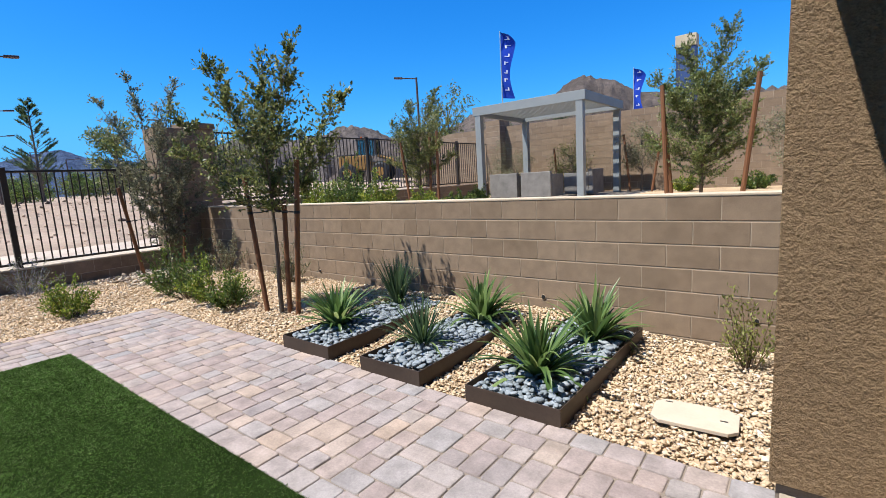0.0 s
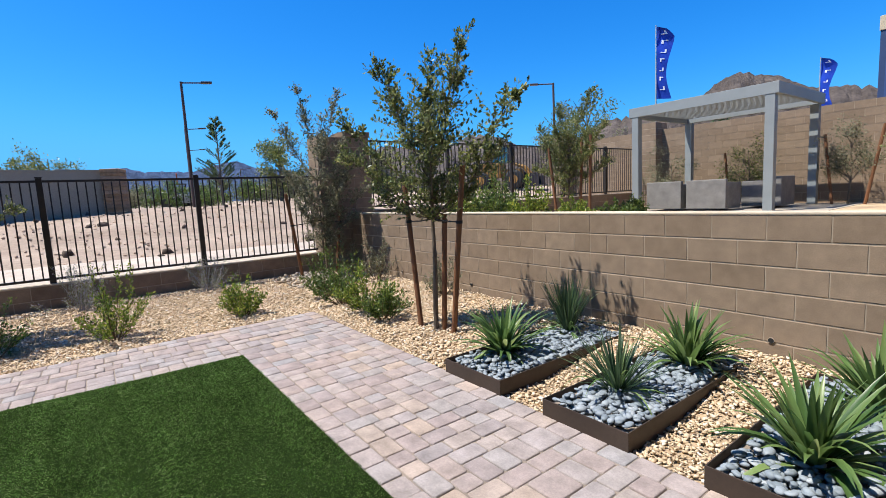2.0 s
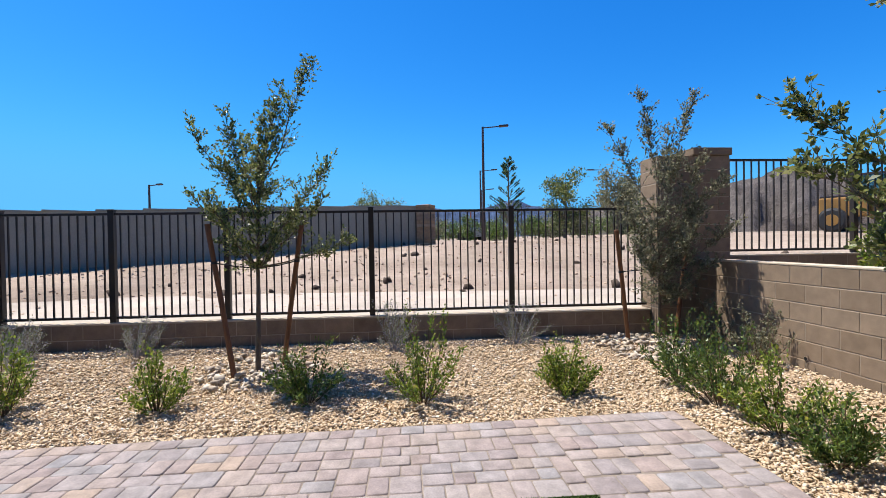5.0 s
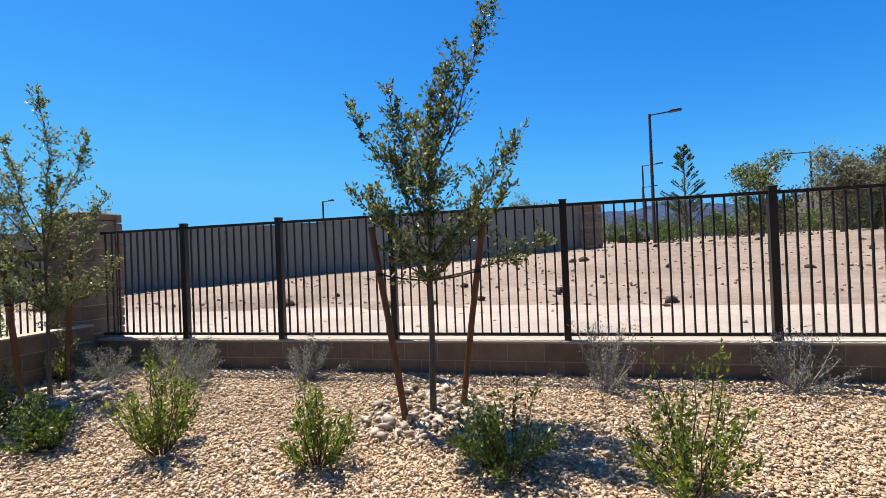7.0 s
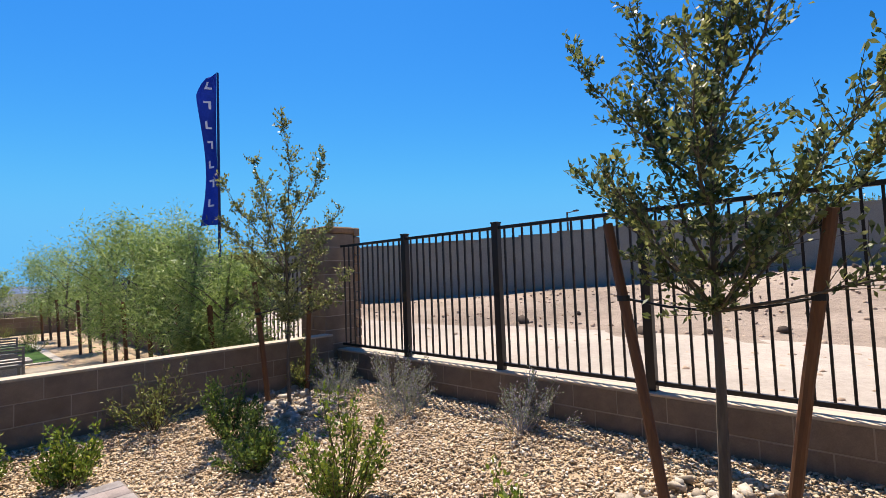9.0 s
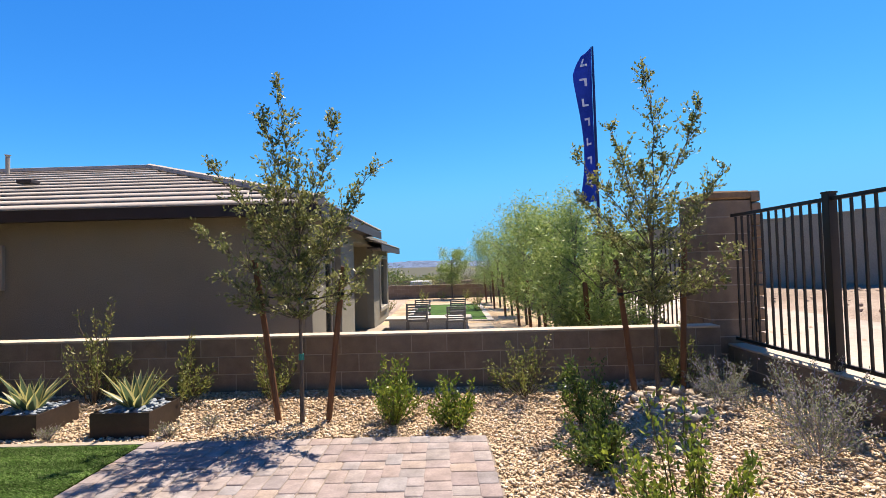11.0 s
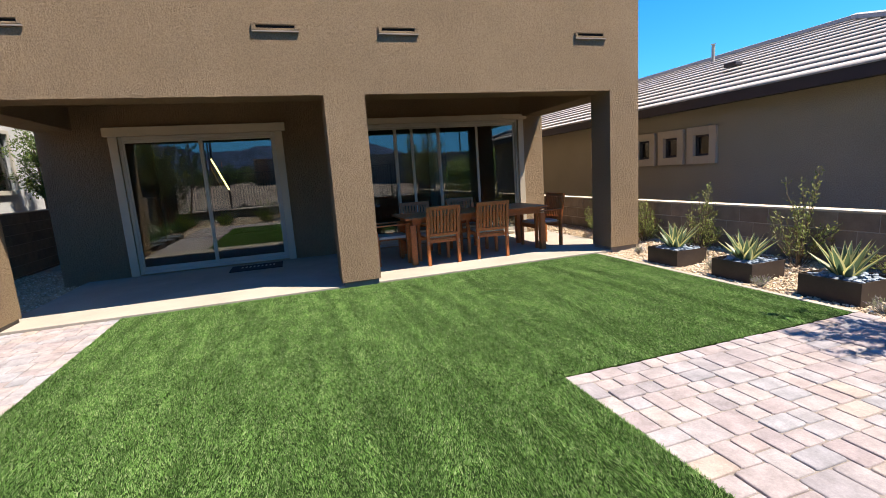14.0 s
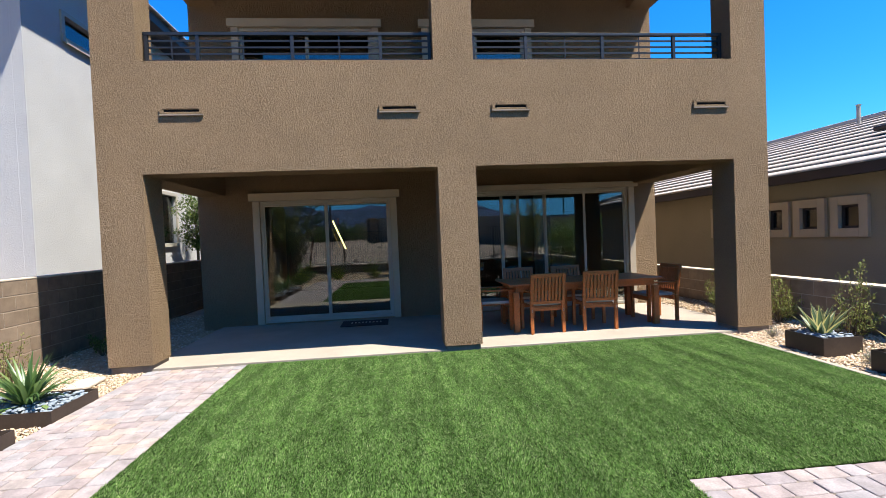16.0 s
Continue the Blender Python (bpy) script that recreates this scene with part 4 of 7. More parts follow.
    tiled_roof(h, [(ex, -8.02, ez), (20.4, -8.02, ez), (20.4, ry, rz), (rx, ry, rz)], 12, 60.0, 0.038, True)
    tiled_roof(h, [(ex, -14.0, ez), (ex, -8.02, ez), (rx, ry, rz), (rx, ry - 0.1, rz)], 12, 60.0, 0.038, True)
    tiled_roof(h, [(ex, -18.6, ez - 0.32), (ex, -13.2, ez - 0.32), (-0.6, -15.6, 3.35), (-0.6, -15.8, 3.35)], 13)
    part("ridge_cap", tube(bmesh.new(), [(rx, ry, rz + 0.03), (20.4, ry, rz + 0.03)], 0.09, 6), WHITE_EDGE, h, "pale ridge tiles")
    part("hip_cap", tube(bmesh.new(), [(ex, -8.02, ez + 0.05), (rx, ry, rz + 0.05)], 0.085, 6), WHITE_EDGE, h, "pale hip tiles")
    part("fascia", boxes((ex + 0.03, -8.06, ez - 0.15, 20.4, -8.03, ez + 0.02)), FASCIA, h, "dark brown fascia board")
    part("fascia", boxes((ex + 0.0, -14.0, ez - 0.19, ex + 0.03, -8.03, ez - 0.0), (ex + 0.0, -18.58, ez - 0.5, ex + 0.03, -14.002, ez - 0.32)), FASCIA, h)
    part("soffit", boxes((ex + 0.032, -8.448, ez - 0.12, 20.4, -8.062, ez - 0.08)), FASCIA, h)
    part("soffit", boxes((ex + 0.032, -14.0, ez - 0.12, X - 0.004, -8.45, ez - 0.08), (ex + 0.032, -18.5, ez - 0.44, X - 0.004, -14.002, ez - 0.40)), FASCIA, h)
    part("vent_pipe", tube(bmesh.new(), [(4.4, -12.6, 3.8), (4.4, -12.6, 4.46), (4.4, -12.6, 4.48)], [0.045, 0.045, 0.07], 10), TRIM_WHITE, h, "pale metal flue pipe with cap")
    part("roof_vent", boxes((1.55, -10.3, 3.27, 1.85, -10.1, 3.35), bevel=0.02), FASCIA, h)
    part("roof_vent", boxes((5.2, -10.3, 3.27, 5.5, -10.1, 3.35), bevel=0.02), FASCIA, h)


south_house()


# ---- neighbouring house, north ----
def north_house():
    h = thing("grey_house", (0, 0, 0), "two-storey pale grey stucco house", "house", kind="structure")
    wins = [(4.45, 6.3, 6.15, 6.62), (7.9, 9.1, 1.75, 3.2)]
    part("side_wall", wall_y(bmesh.new(), 6.0, 6.2, 3.3, 17, 0.6, 7.6, wins), STUCCO_GREY, h)
    part("rear_wall", boxes((3.3, 6.202, 0.6, 3.5, 18, 7.6)), STUCCO_GREY, h)
    # added dark filler block, its colour standing for dim rooms behind the windows
    part("core", boxes((3.6, 6.6, 0.6, 16.8, 17.8, 7.4)), ROOM, h)
    for x0, x1, z0, z1 in wins:
        w = part("window", boxes((x0 - 0.1, 5.95, z0 - 0.1, x0, 5.998, z1 + 0.1), (x1, 5.95, z0 - 0.1, x1 + 0.1, 5.998, z1 + 0.1), (x0, 5.95, z1, x1, 5.998, z1 + 0.1), (x0, 5.93, z0 - 0.12, x1, 5.998, z0), bevel=0.006), TRIM_WHITE, h, "window with white surround")
        part("pane", boxes((x0, 6.08, z0, x1, 6.09, z1)), GLASS, w)
    part("eave", boxes((2.6, 5.3, 7.6, 17.6, 18.6, 7.82)), FASCIA, h, "dark overhanging eave")
    ex, ey = 2.5, 5.2
    tiled_roof(h, [(ex, ey, 7.84), (17.7, ey, 7.84), (11.6, 11.9, 10.0), (8.6, 11.9, 10.0)], 14)
    tiled_roof(h, [(ex, 18.7, 7.84), (ex, ey, 7.84), (8.6, 11.9, 10.0), (8.6, 11.9, 10.0)], 14)


north_house()

# ---- walls beyond ----
block_wall("wall_far_north", "high tan concrete block wall behind the upper yard", "x", 15.7, -13.0, 12.0, 0.7, 3.32, 0.20, far=True)
for x in (-9.3, -13.0):
    block_pier("pier_far", "tan block pier of the boundary wall", x - 0.3, x + 0.3, 15.2, 15.95, 0.6, 3.55)


def far_west_wall():
    pts = [(-25.9, 0.7, 1.28), (-23.6, -6.0, 1.10), (-21.3, -11.5, 0.84), (-17.2, -16.2, 0.66), (-12.0, -21.5, 0.5)]
    root = thing("wall_far_west", (-25.9, 0.7, 0), "long shaded tan stucco boundary wall across the wash", "wall", kind="structure")
    for (x0, y0, z0), (x1, y1, z1) in zip(pts, pts[1:]):
        n = 4
        for k in range(n):
            a, b = k / n, (k + 1) / n
            p, q = Vector((x0, y0, z0)).lerp(Vector((x1, y1, z1)), a), Vector((x0, y0, z0)).lerp(Vector((x1, y1, z1)), b)
            L = (q.xy - p.xy).length
            ang = math.degrees(math.atan2(q.y - p.y, q.x - p.x))
            bm = bmesh.new()
            box(bm, 0, -0.1, -1.0, L, 0.1, 2.0)
            box(bm, 0, -0.13, 2.0, L, 0.13, 2.06)
            ob = part("segment", bm, STUCCO_OLIVE_LIGHT, root)
            ob.matrix_basis = Matrix.Translation((25.9, -0.7, 0)) @ pose(p.x, p.y, max(p.z, q.z), 0, 0, ang)
    rng = np.random.default_rng(4)
    for k in range(15):
        ob = piece("stone", block_mesh(0.72, 0.72, 0.15, LEDGE, 0.02), root, 0.15 + float(rng.uniform(-0.03, 0.03)), 0.3, 1.05 + 0.155 * k, -25)


far_west_wall()
block_wall("wall_far_south", "low tan block wall of the farther lot", "x", -27.0, -9.6, 8.0, -0.5, 0.42, 0.2, far=True)
# ---- plants ----
BARK = woody("grey_bark", (0.122, 0.095, 0.068), 3, (1, 1, 0.15), 0.9)
STAKE = woody("lodgepole_stake", (0.152, 0.065, 0.027), 2, (1, 1, 0.06), 0.7)
TIE = material("black_rubber_tie", (0.012, 0.012, 0.012), 0.6)
TAPE = material("green_nursery_tape", (0.01, 0.22, 0.16), 0.5)
OAK = leafy("oak_leaf", [(0.0, (0.070, 0.094, 0.035)), (0.5, (0.139, 0.163, 0.045)), (0.85, (0.231, 0.242, 0.077)), (1.0, (0.348, 0.332, 0.139))], 0.42, 0.4)
OAK_PALE = leafy("pale_oak_leaf", [(0.0, (0.09, 0.12, 0.035)), (0.5, (0.165, 0.205, 0.065)), (0.85, (0.25, 0.28, 0.10)), (1.0, (0.34, 0.35, 0.16))], 0.45, 0.35)
OLIVE = leafy("olive_leaf", [(0.0, (0.12, 0.135, 0.042)), (0.5, (0.205, 0.22, 0.072)), (0.85, (0.29, 0.295, 0.11)), (1.0, (0.38, 0.37, 0.17))], 0.45, 0.35)
GREY_LEAF = leafy("grey_green_leaf", [(0.0, (0.109, 0.113, 0.064)), (0.5, (0.178, 0.178, 0.104)), (1.0, (0.267, 0.247, 0.159))], 0.6, 0.3)
SHRUB_LEAF = leafy("shrub_leaf", [(0.0, (0.076, 0.125, 0.022)), (0.5, (0.144, 0.205, 0.027)), (0.85, (0.251, 0.304, 0.042)), (1.0, (0.395, 0.380, 0.061))], 0.42, 0.4)
DARK_LEAF = leafy("dark_shrub_leaf", [(0.0, (0.042, 0.076, 0.018)), (0.6, (0.084, 0.129, 0.028)), (1.0, (0.182, 0.236, 0.038))], 0.4, 0.45)
WALL_LEAF = leafy("yellow_green_leaf", [(0.0, (0.122, 0.144, 0.034)), (0.5, (0.198, 0.213, 0.053)), (1.0, (0.304, 0.304, 0.099))], 0.5, 0.4)
SAGE_LEAF = leafy("silver_sage_leaf", [(0.0, (0.152, 0.182, 0.084)), (0.4, (0.228, 0.251, 0.144)), (0.65, (0.304, 0.296, 0.258)), (1.0, (0.289, 0.251, 0.334))], 0.7, 0.2)
STRAP = leafy("strap_leaf", [(0.0, (0.055, 0.114, 0.031)), (0.5, (0.104, 0.178, 0.050)), (0.85, (0.182, 0.260, 0.086)), (1.0, (0.301, 0.347, 0.137))], 0.38, 0.5)
STRAP_DARK = leafy("dark_strap_leaf", [(0.0, (0.030, 0.065, 0.030)), (0.6, (0.053, 0.095, 0.042)), (1.0, (0.091, 0.137, 0.061))], 0.4, 0.5)
AGAVE = leafy("agave_leaf", [(0.0, (0.068, 0.108, 0.051)), (1.0, (0.114, 0.160, 0.074))], 0.4, 0.5)
AGAVE_EDGE = leafy("agave_margin", [(0.0, (0.456, 0.410, 0.152)), (1.0, (0.547, 0.494, 0.228))], 0.4, 0.5)
WILLOW = leafy("willow_leaf", [(0.0, (0.119, 0.187, 0.046)), (0.5, (0.228, 0.316, 0.084)), (1.0, (0.383, 0.455, 0.158))], 0.5, 0.4)
PINE = leafy("pine_needle", [(0.0, (0.048, 0.091, 0.048)), (1.0, (0.122, 0.170, 0.074))], 0.5, 0.4)
TWIG = surface("brown_twig", (0.129, 0.091, 0.057), 0.9, 5, 90, 0.25, 0.3)
SAGE_STEM = surface("grey_lilac_stem", (0.30, 0.28, 0.29), 0.9, 5, 90, 0.2, 0.3)
TWIG_PALE = surface("silver_twig", (0.228, 0.194, 0.160), 0.9, 5, 90, 0.2, 0.3)


def leaf_mesh(name, p, d, length, width, mat, parent, rng, label=""):
    """Leaves as folded blades at points p, along directions d."""
    n = len(p)
    d = d / np.maximum(np.linalg.norm(d, axis=1), 1e-6)[:, None]
    r = rng.normal(size=(n, 3))
    s = np.cross(d, r)
    s /= np.maximum(np.linalg.norm(s, axis=1), 1e-6)[:, None]
    u = np.cross(s, d)
    L = (length * rng.uniform(0.7, 1.25, n))[:, None]
    W = (width * rng.uniform(0.75, 1.2, n))[:, None]
    mid = p + d * L * 0.5
    v = np.stack([p, mid + s * W / 2 + u * W * 0.22, p + d * L, mid - s * W / 2 + u * W * 0.22], 1)
    ob = arrays(name, v.reshape(-1, 3), np.arange(4 * n).reshape(n, 4), mat, parent)
    if label:
        tagged(ob, label)
    return ob


def curve_points(a, b, rng, n=7, wobble=0.06, sag=0.0):
    a, b = np.array(a, float), np.array(b, float)
    t = np.linspace(0, 1, n)[:, None]
    L = np.linalg.norm(b - a)
    off = np.cumsum(rng.normal(0, wobble * L / n, (n, 3)), 0)
    off -= t * off[-1]
    up = np.array([0, 0, 1.0])
    bow = np.sin(np.pi * t) * (-0.03 * L) * up * (1 if b[2] - a[2] > 0.2 else 0.3)
    out = a + (b - a) * t ** 0.9 + off + bow
    out[0] = a
    return out


def grow(trunk_h, lean, tips, rng, r0, twigs, leaves_per, spread_r=0.22, bare=0.3, clear=1.1, core=46):
    """Trunk and limbs (one bmesh) and the leaves' points and directions."""
    bm = bmesh.new()
    top = np.array([lean[0], lean[1], trunk_h])
    tr = curve_points((0, 0, -0.05), top, rng, 12, 0.04)
    tube(bm, [Vector(q) for q in tr], [r0 * (1 - 0.68 * i / 11) for i in range(12)], 8)
    P, D = [], []
    up = np.array([0, 0, 1.0])

    def twig(q, w, l, count):
        w = w / np.linalg.norm(w)
        e = q + w * l + up * l * 0.12
        tube(bm, [Vector(q), Vector((q + e) / 2 + rng.normal(0, 0.012, 3)), Vector(e)], [0.0032, 0.0024, 0.0012], 3, False)
        m = max(3, int(count * rng.uniform(0.7, 1.4)))
        s = (rng.uniform(0.02, 1.0, m) ** 0.75 * 1.05)[:, None]
        P.append(q + (e - q) * s + rng.normal(0, 0.011, (m, 3)))
        D.append(w * 0.7 + rng.normal(0, 0.7, (m, 3)) + up * 0.3)

    for tip in tips:
        tip = np.array(tip, float)
        z = float(np.clip(tip[2] * 0.6, clear, trunk_h * 0.95))
        start = tr[min(11, max(0, int(round((z + 0.05) / (trunk_h + 0.05) * 11))))]
        limb = curve_points(start, tip, rng, 9, 0.10)
        L = np.linalg.norm(tip - start)
        tube(bm, [Vector(q) for q in limb], [max(0.003, r0 * 0.33 * (1 - i / 8.5)) for i in range(9)], 5, False)
        for k in range(int(twigs * 1.6 * (0.4 + L))):
            t = rng.uniform(bare, 1.0)
            i = min(7, int(t * 8))
            q = limb[i] + (limb[i + 1] - limb[i]) * (t * 8 - i)
            dirn = (limb[i + 1] - limb[i]) / max(1e-6, np.linalg.norm(limb[i + 1] - limb[i]))
            w = rng.normal(size=3) * np.array([1, 1, 0.8])
            w = w / np.linalg.norm(w) + dirn * 0.8 + up * 0.3
            twig(q, w, spread_r * rng.uniform(0.3, 1.6) * (1.45 - 0.95 * t), leaves_per * 1.35)
    for k in range(core):
        z = rng.uniform(clear, trunk_h)
        q = tr[min(11, int((z + 0.05) / (trunk_h + 0.05) * 11))]
        a = rng.uniform(0, math.tau)
        twig(q + rng.normal(0, 0.01, 3), np.array([math.cos(a), math.sin(a), rng.uniform(-0.1, 0.9)]), spread_r * rng.uniform(0.5, 2.5), leaves_per * 2.3)
    return bm, np.concatenate(P), np.concatenate(D), tr


def young_tree(at, trunk_h, lean, tips, label, leaf, size, seed, r0=0.024, twigs=16, leaves_per=9, stakes=(), tie_z=1.15, spread_r=0.22, bare=0.28, tape=False, core=115, clear=1.2, group="young staked trees"):
    rng = np.random.default_rng(seed)
    t = thing("tree", at, label, "tree", group)
    bm, P, D, tr = grow(trunk_h, lean, tips, rng, r0, twigs, leaves_per, spread_r, bare, clear, core)
    part("trunk", bm, BARK, t, "slender grey-brown trunk and limbs")
    leaf_mesh("crown", P, D, size, size * 0.5, leaf, t, rng)
    if tape:
        for z in (0.55, 1.05):
            i = int(round((z + 0.05) / (trunk_h + 0.05) * 11))
            if i < 11:
                part("tape", tube(bmesh.new(), [Vector(tr[i]) - Vector((0, 0, 0.03)), Vector(tr[i]) + Vector((0, 0, 0.03))], r0 * 1.15, 10), TAPE, t, "green nursery tape")
    for base, top in stakes:
        s = thing("tree_stake", (base[0], base[1], base[2]), "reddish-brown round wooden tree stake set in gravel", "stake", "tree stakes")
        b, e = Vector((0, 0, -0.1)), Vector(top) - Vector(base)
        part("pole", tube(bmesh.new(), [b, e * 0.5, e], [0.031, 0.03, 0.029], 10), STAKE, s)
        f = (tie_z + at[2] - base[2]) / e.z
        p = e * f
        goal = Vector(at) + Vector(tr[min(11, int(round((tie_z + 0.05) / (trunk_h + 0.05) * 11)))]) - Vector(base)
        tie = tube(bmesh.new(), [p, p.lerp(goal, 0.5) - Vector((0, 0, 0.012)), goal], 0.008, 5)
        part("tie", tie, TIE, s, "black rubber tree tie")
        part("tie_loop", tube(bmesh.new(), [p - Vector((0, 0, 0.016)), p + Vector((0, 0, 0.016))], 0.035, 10), TIE, s)
    return t


def lateral(s, d, z, lx=0.68, ly=0.73):
    return (lx * s - ly * d, ly * s + lx * d, z)


young_tree((-4.93, 3.07, 0.02), 2.25, (0.02, 0.02), [lateral(0.48, -0.3, 3.05), lateral(0.1, 0.0, 2.9), lateral(-0.5, 0, 2.85), lateral(-0.95, 0.1, 2.35), lateral(1.0, -0.6, 2.4), lateral(0.85, -0.4, 2.0), lateral(-0.9, -0.1, 1.95), lateral(0, 0.4, 2.45), lateral(0.1, -0.7, 2.3), lateral(-0.55, 0.2, 1.5), lateral(0.45, -0.1, 1.5), lateral(-0.3, -0.5, 2.6), lateral(0.4, -0.1, 2.7), lateral(0.0, 0.0, 2.6), lateral(0.05, 0.1, 1.55)],
           "young evergreen oak with glossy leaves, staked in gravel", OAK, 0.050, 31, 0.030, 17, 10, [((-5.17, 3.03, 0.02), (-5.40, 3.05, 1.68)), ((-4.68, 3.12, 0.02), (-4.42, 3.14, 1.80)), ((-4.86, 3.13, 0.02), (-4.84, 3.2, 1.3))], 1.2, 0.25)
young_tree((-8.50, -1.73, 0.10), 2.2, (0.0, 0.05), [(0.05, 0.66, 3.58), (0, 0.32, 3.25), (0, -0.72, 2.85), (0.05, 0.88, 2.4), (0, -0.7, 2.05), (-0.05, 0.8, 2.02), (0.55, 0.1, 2.5), (-0.55, -0.1, 2.6), (0.45, -0.4, 2.0), (-0.45, 0.5, 2.1), (0, 0.1, 2.9), (0.0, 0.25, 3.15), (-0.05, -0.35, 3.05), (0.3, 0.3, 1.55), (0, -0.4, 1.5), (0.0, 1.05, 1.5), (0.1, -0.3, 2.4)],
           "young evergreen oak leaning north, staked in gravel", OAK, 0.046, 32, 0.034, 16, 9, [((-8.32, -1.93, 0.10), (-8.4, -2.23, 1.79)), ((-8.72, -1.50, 0.10), (-8.5, -1.2, 1.77))], 1.25, 0.2)
young_tree((-4.88, -6.0, 0.05), 2.1, (0.03, 0.0), [(0.2, 0, 3.35), (0.32, 0.1, 3.0), (-0.42, 0.1, 2.95), (-0.78, 0, 2.45), (0.98, 0, 1.85), (0.1, 0.55, 2.4), (0, -0.55, 2.5), (-0.45, 0.3, 1.9), (0.45, -0.3, 2.5), (-0.15, -0.2, 1.75), (0.3, 0.2, 1.55), (-0.6, 0.1, 2.1), (0.5, 0.15, 2.1), (0, 0, 2.5), (-0.75, 0.2, 1.5), (0.72, 0.1, 1.4), (-0.5, -0.3, 1.2), (0.45, 0.3, 1.15), (0.85, 0.1, 2.5), (0.1, 0.4, 1.3)],
           "young airy olive-green tree with grey leaves, staked", OLIVE, 0.046, 33, 0.024, 14, 8, [((-4.63, -6.06, 0.05), (-4.41, -6.03, 1.61)), ((-5.12, -6.06, 0.05), (-5.31, -6.03, 1.52))], 1.2, 0.2, 0.3, True, 130, 0.95)
young_tree((-8.50, -6.28, 0.10), 2.1, (0.02, 0.0), [(0.02, 0, 3.45), (-0.78, 0, 2.36), (0.75, 0, 2.53), (-0.57, 0, 3.05), (-0.8, 0.1, 1.5), (0.3, 0.5, 2.3), (0.1, -0.5, 2.5), (-0.3, 0.4, 1.9), (0.5, -0.2, 1.9), (0.4, 0, 2.8), (-0.1, 0.1, 2.5), (-0.35, -0.2, 2.1), (-0.6, 0.2, 1.2), (0.6, 0.1, 1.3), (0.2, 0.4, 1.1), (-0.2, -0.4, 1.2), (0.8, 0.1, 2.1)],
           "young airy olive-green tree in a gravel corner, staked", OLIVE, 0.046, 34, 0.026, 14, 8, [((-8.33, -6.45, 0.1), (-8.15, -6.4, 1.52)), ((-8.86, -6.5, 0.1), (-8.92, -6.45, 1.75))], 1.05, 0.2, core=130, clear=0.9)
young_tree((-9.12, 3.50, 0.10), 2.0, (0.0, 0.0), [(0.1, -0.3, 3.4), (0.1, 0.5, 3.4), (0.1, -0.75, 2.95), (0.2, 0.85, 2.25), (0.5, 0, 2.5), (0.4, 0.4, 2.0), (-0.05, 0.2, 2.9), (0.5, -0.5, 1.8), (0.3, -0.7, 1.95), (0.2, 0.3, 1.5), (0.1, 0.55, 1.8), (0.3, 0.1, 1.3), (0.5, -0.35, 1.1), (0.5, 0.5, 1.15), (0.45, 0.1, 0.8), (0.6, 0.2, 1.6), (0.5, -0.6, 1.4), (0.55, 0.7, 1.6), (0.5, 0.35, 2.5)],
           "young grey-green tree before the block pier, staked", GREY_LEAF, 0.044, 35, 0.022, 17, 10, [((-9.22, 3.12, 0.1), (-9.0, 2.85, 1.67)), ((-9.15, 3.75, 0.1), (-9.2, 3.95, 1.3))], 1.0, 0.22, core=130, clear=0.6)


def shrub(at, height, radius, leaf, label, seed, stems=22, size=0.04, width=0.42, per=34, upright=0.55, spikes=0, group="garden shrubs", name="shrub", twig=None):
    """A bush of leafy stems that fan out of the ground."""
    rng = np.random.default_rng(seed)
    b = thing(name, at, label, "shrub", group)
    bm = bmesh.new()
    P, D = [], []
    for k in range(stems + spikes):
        a = rng.uniform(0, math.tau)
        spike = k >= stems
        r = radius * math.sqrt(rng.uniform(0.02, 1)) * (0.75 if spike else 1)
        h = height * (rng.uniform(0.85, 1.05) if spike else rng.uniform(0.4, 0.85) * (1.12 - 0.45 * r / radius))
        tip = np.array([math.cos(a) * r, math.sin(a) * r, h])
        q = np.array([math.cos(a) * r * 0.12, math.sin(a) * r * 0.12, -0.03])
        path = curve_points(q, tip, rng, 6, 0.12)
        tube(bm, [Vector(w) for w in path], [0.0055, 0.005, 0.0042, 0.0035, 0.0025, 0.0015], 4, False)
        m = int(per * rng.uniform(0.7, 1.3))
        s = rng.uniform(0.16, 1.0, m) ** 0.8 * 5
        i = np.minimum(4, s.astype(int))
        p = path[i] + (path[i + 1] - path[i]) * (s - i)[:, None]
        P.append(p + rng.normal(0, 0.022, (m, 3)))
        d = path[i + 1] - path[i]
        d /= np.linalg.norm(d, axis=1)[:, None]
        D.append(d * upright + rng.normal(0, 0.55, (m, 3)) + np.array([0, 0, 0.15]))
    part("stem", bm, twig or TWIG, b)
    leaf_mesh("foliage", np.concatenate(P), np.concatenate(D), size, size * width, leaf, b, rng)
    return b


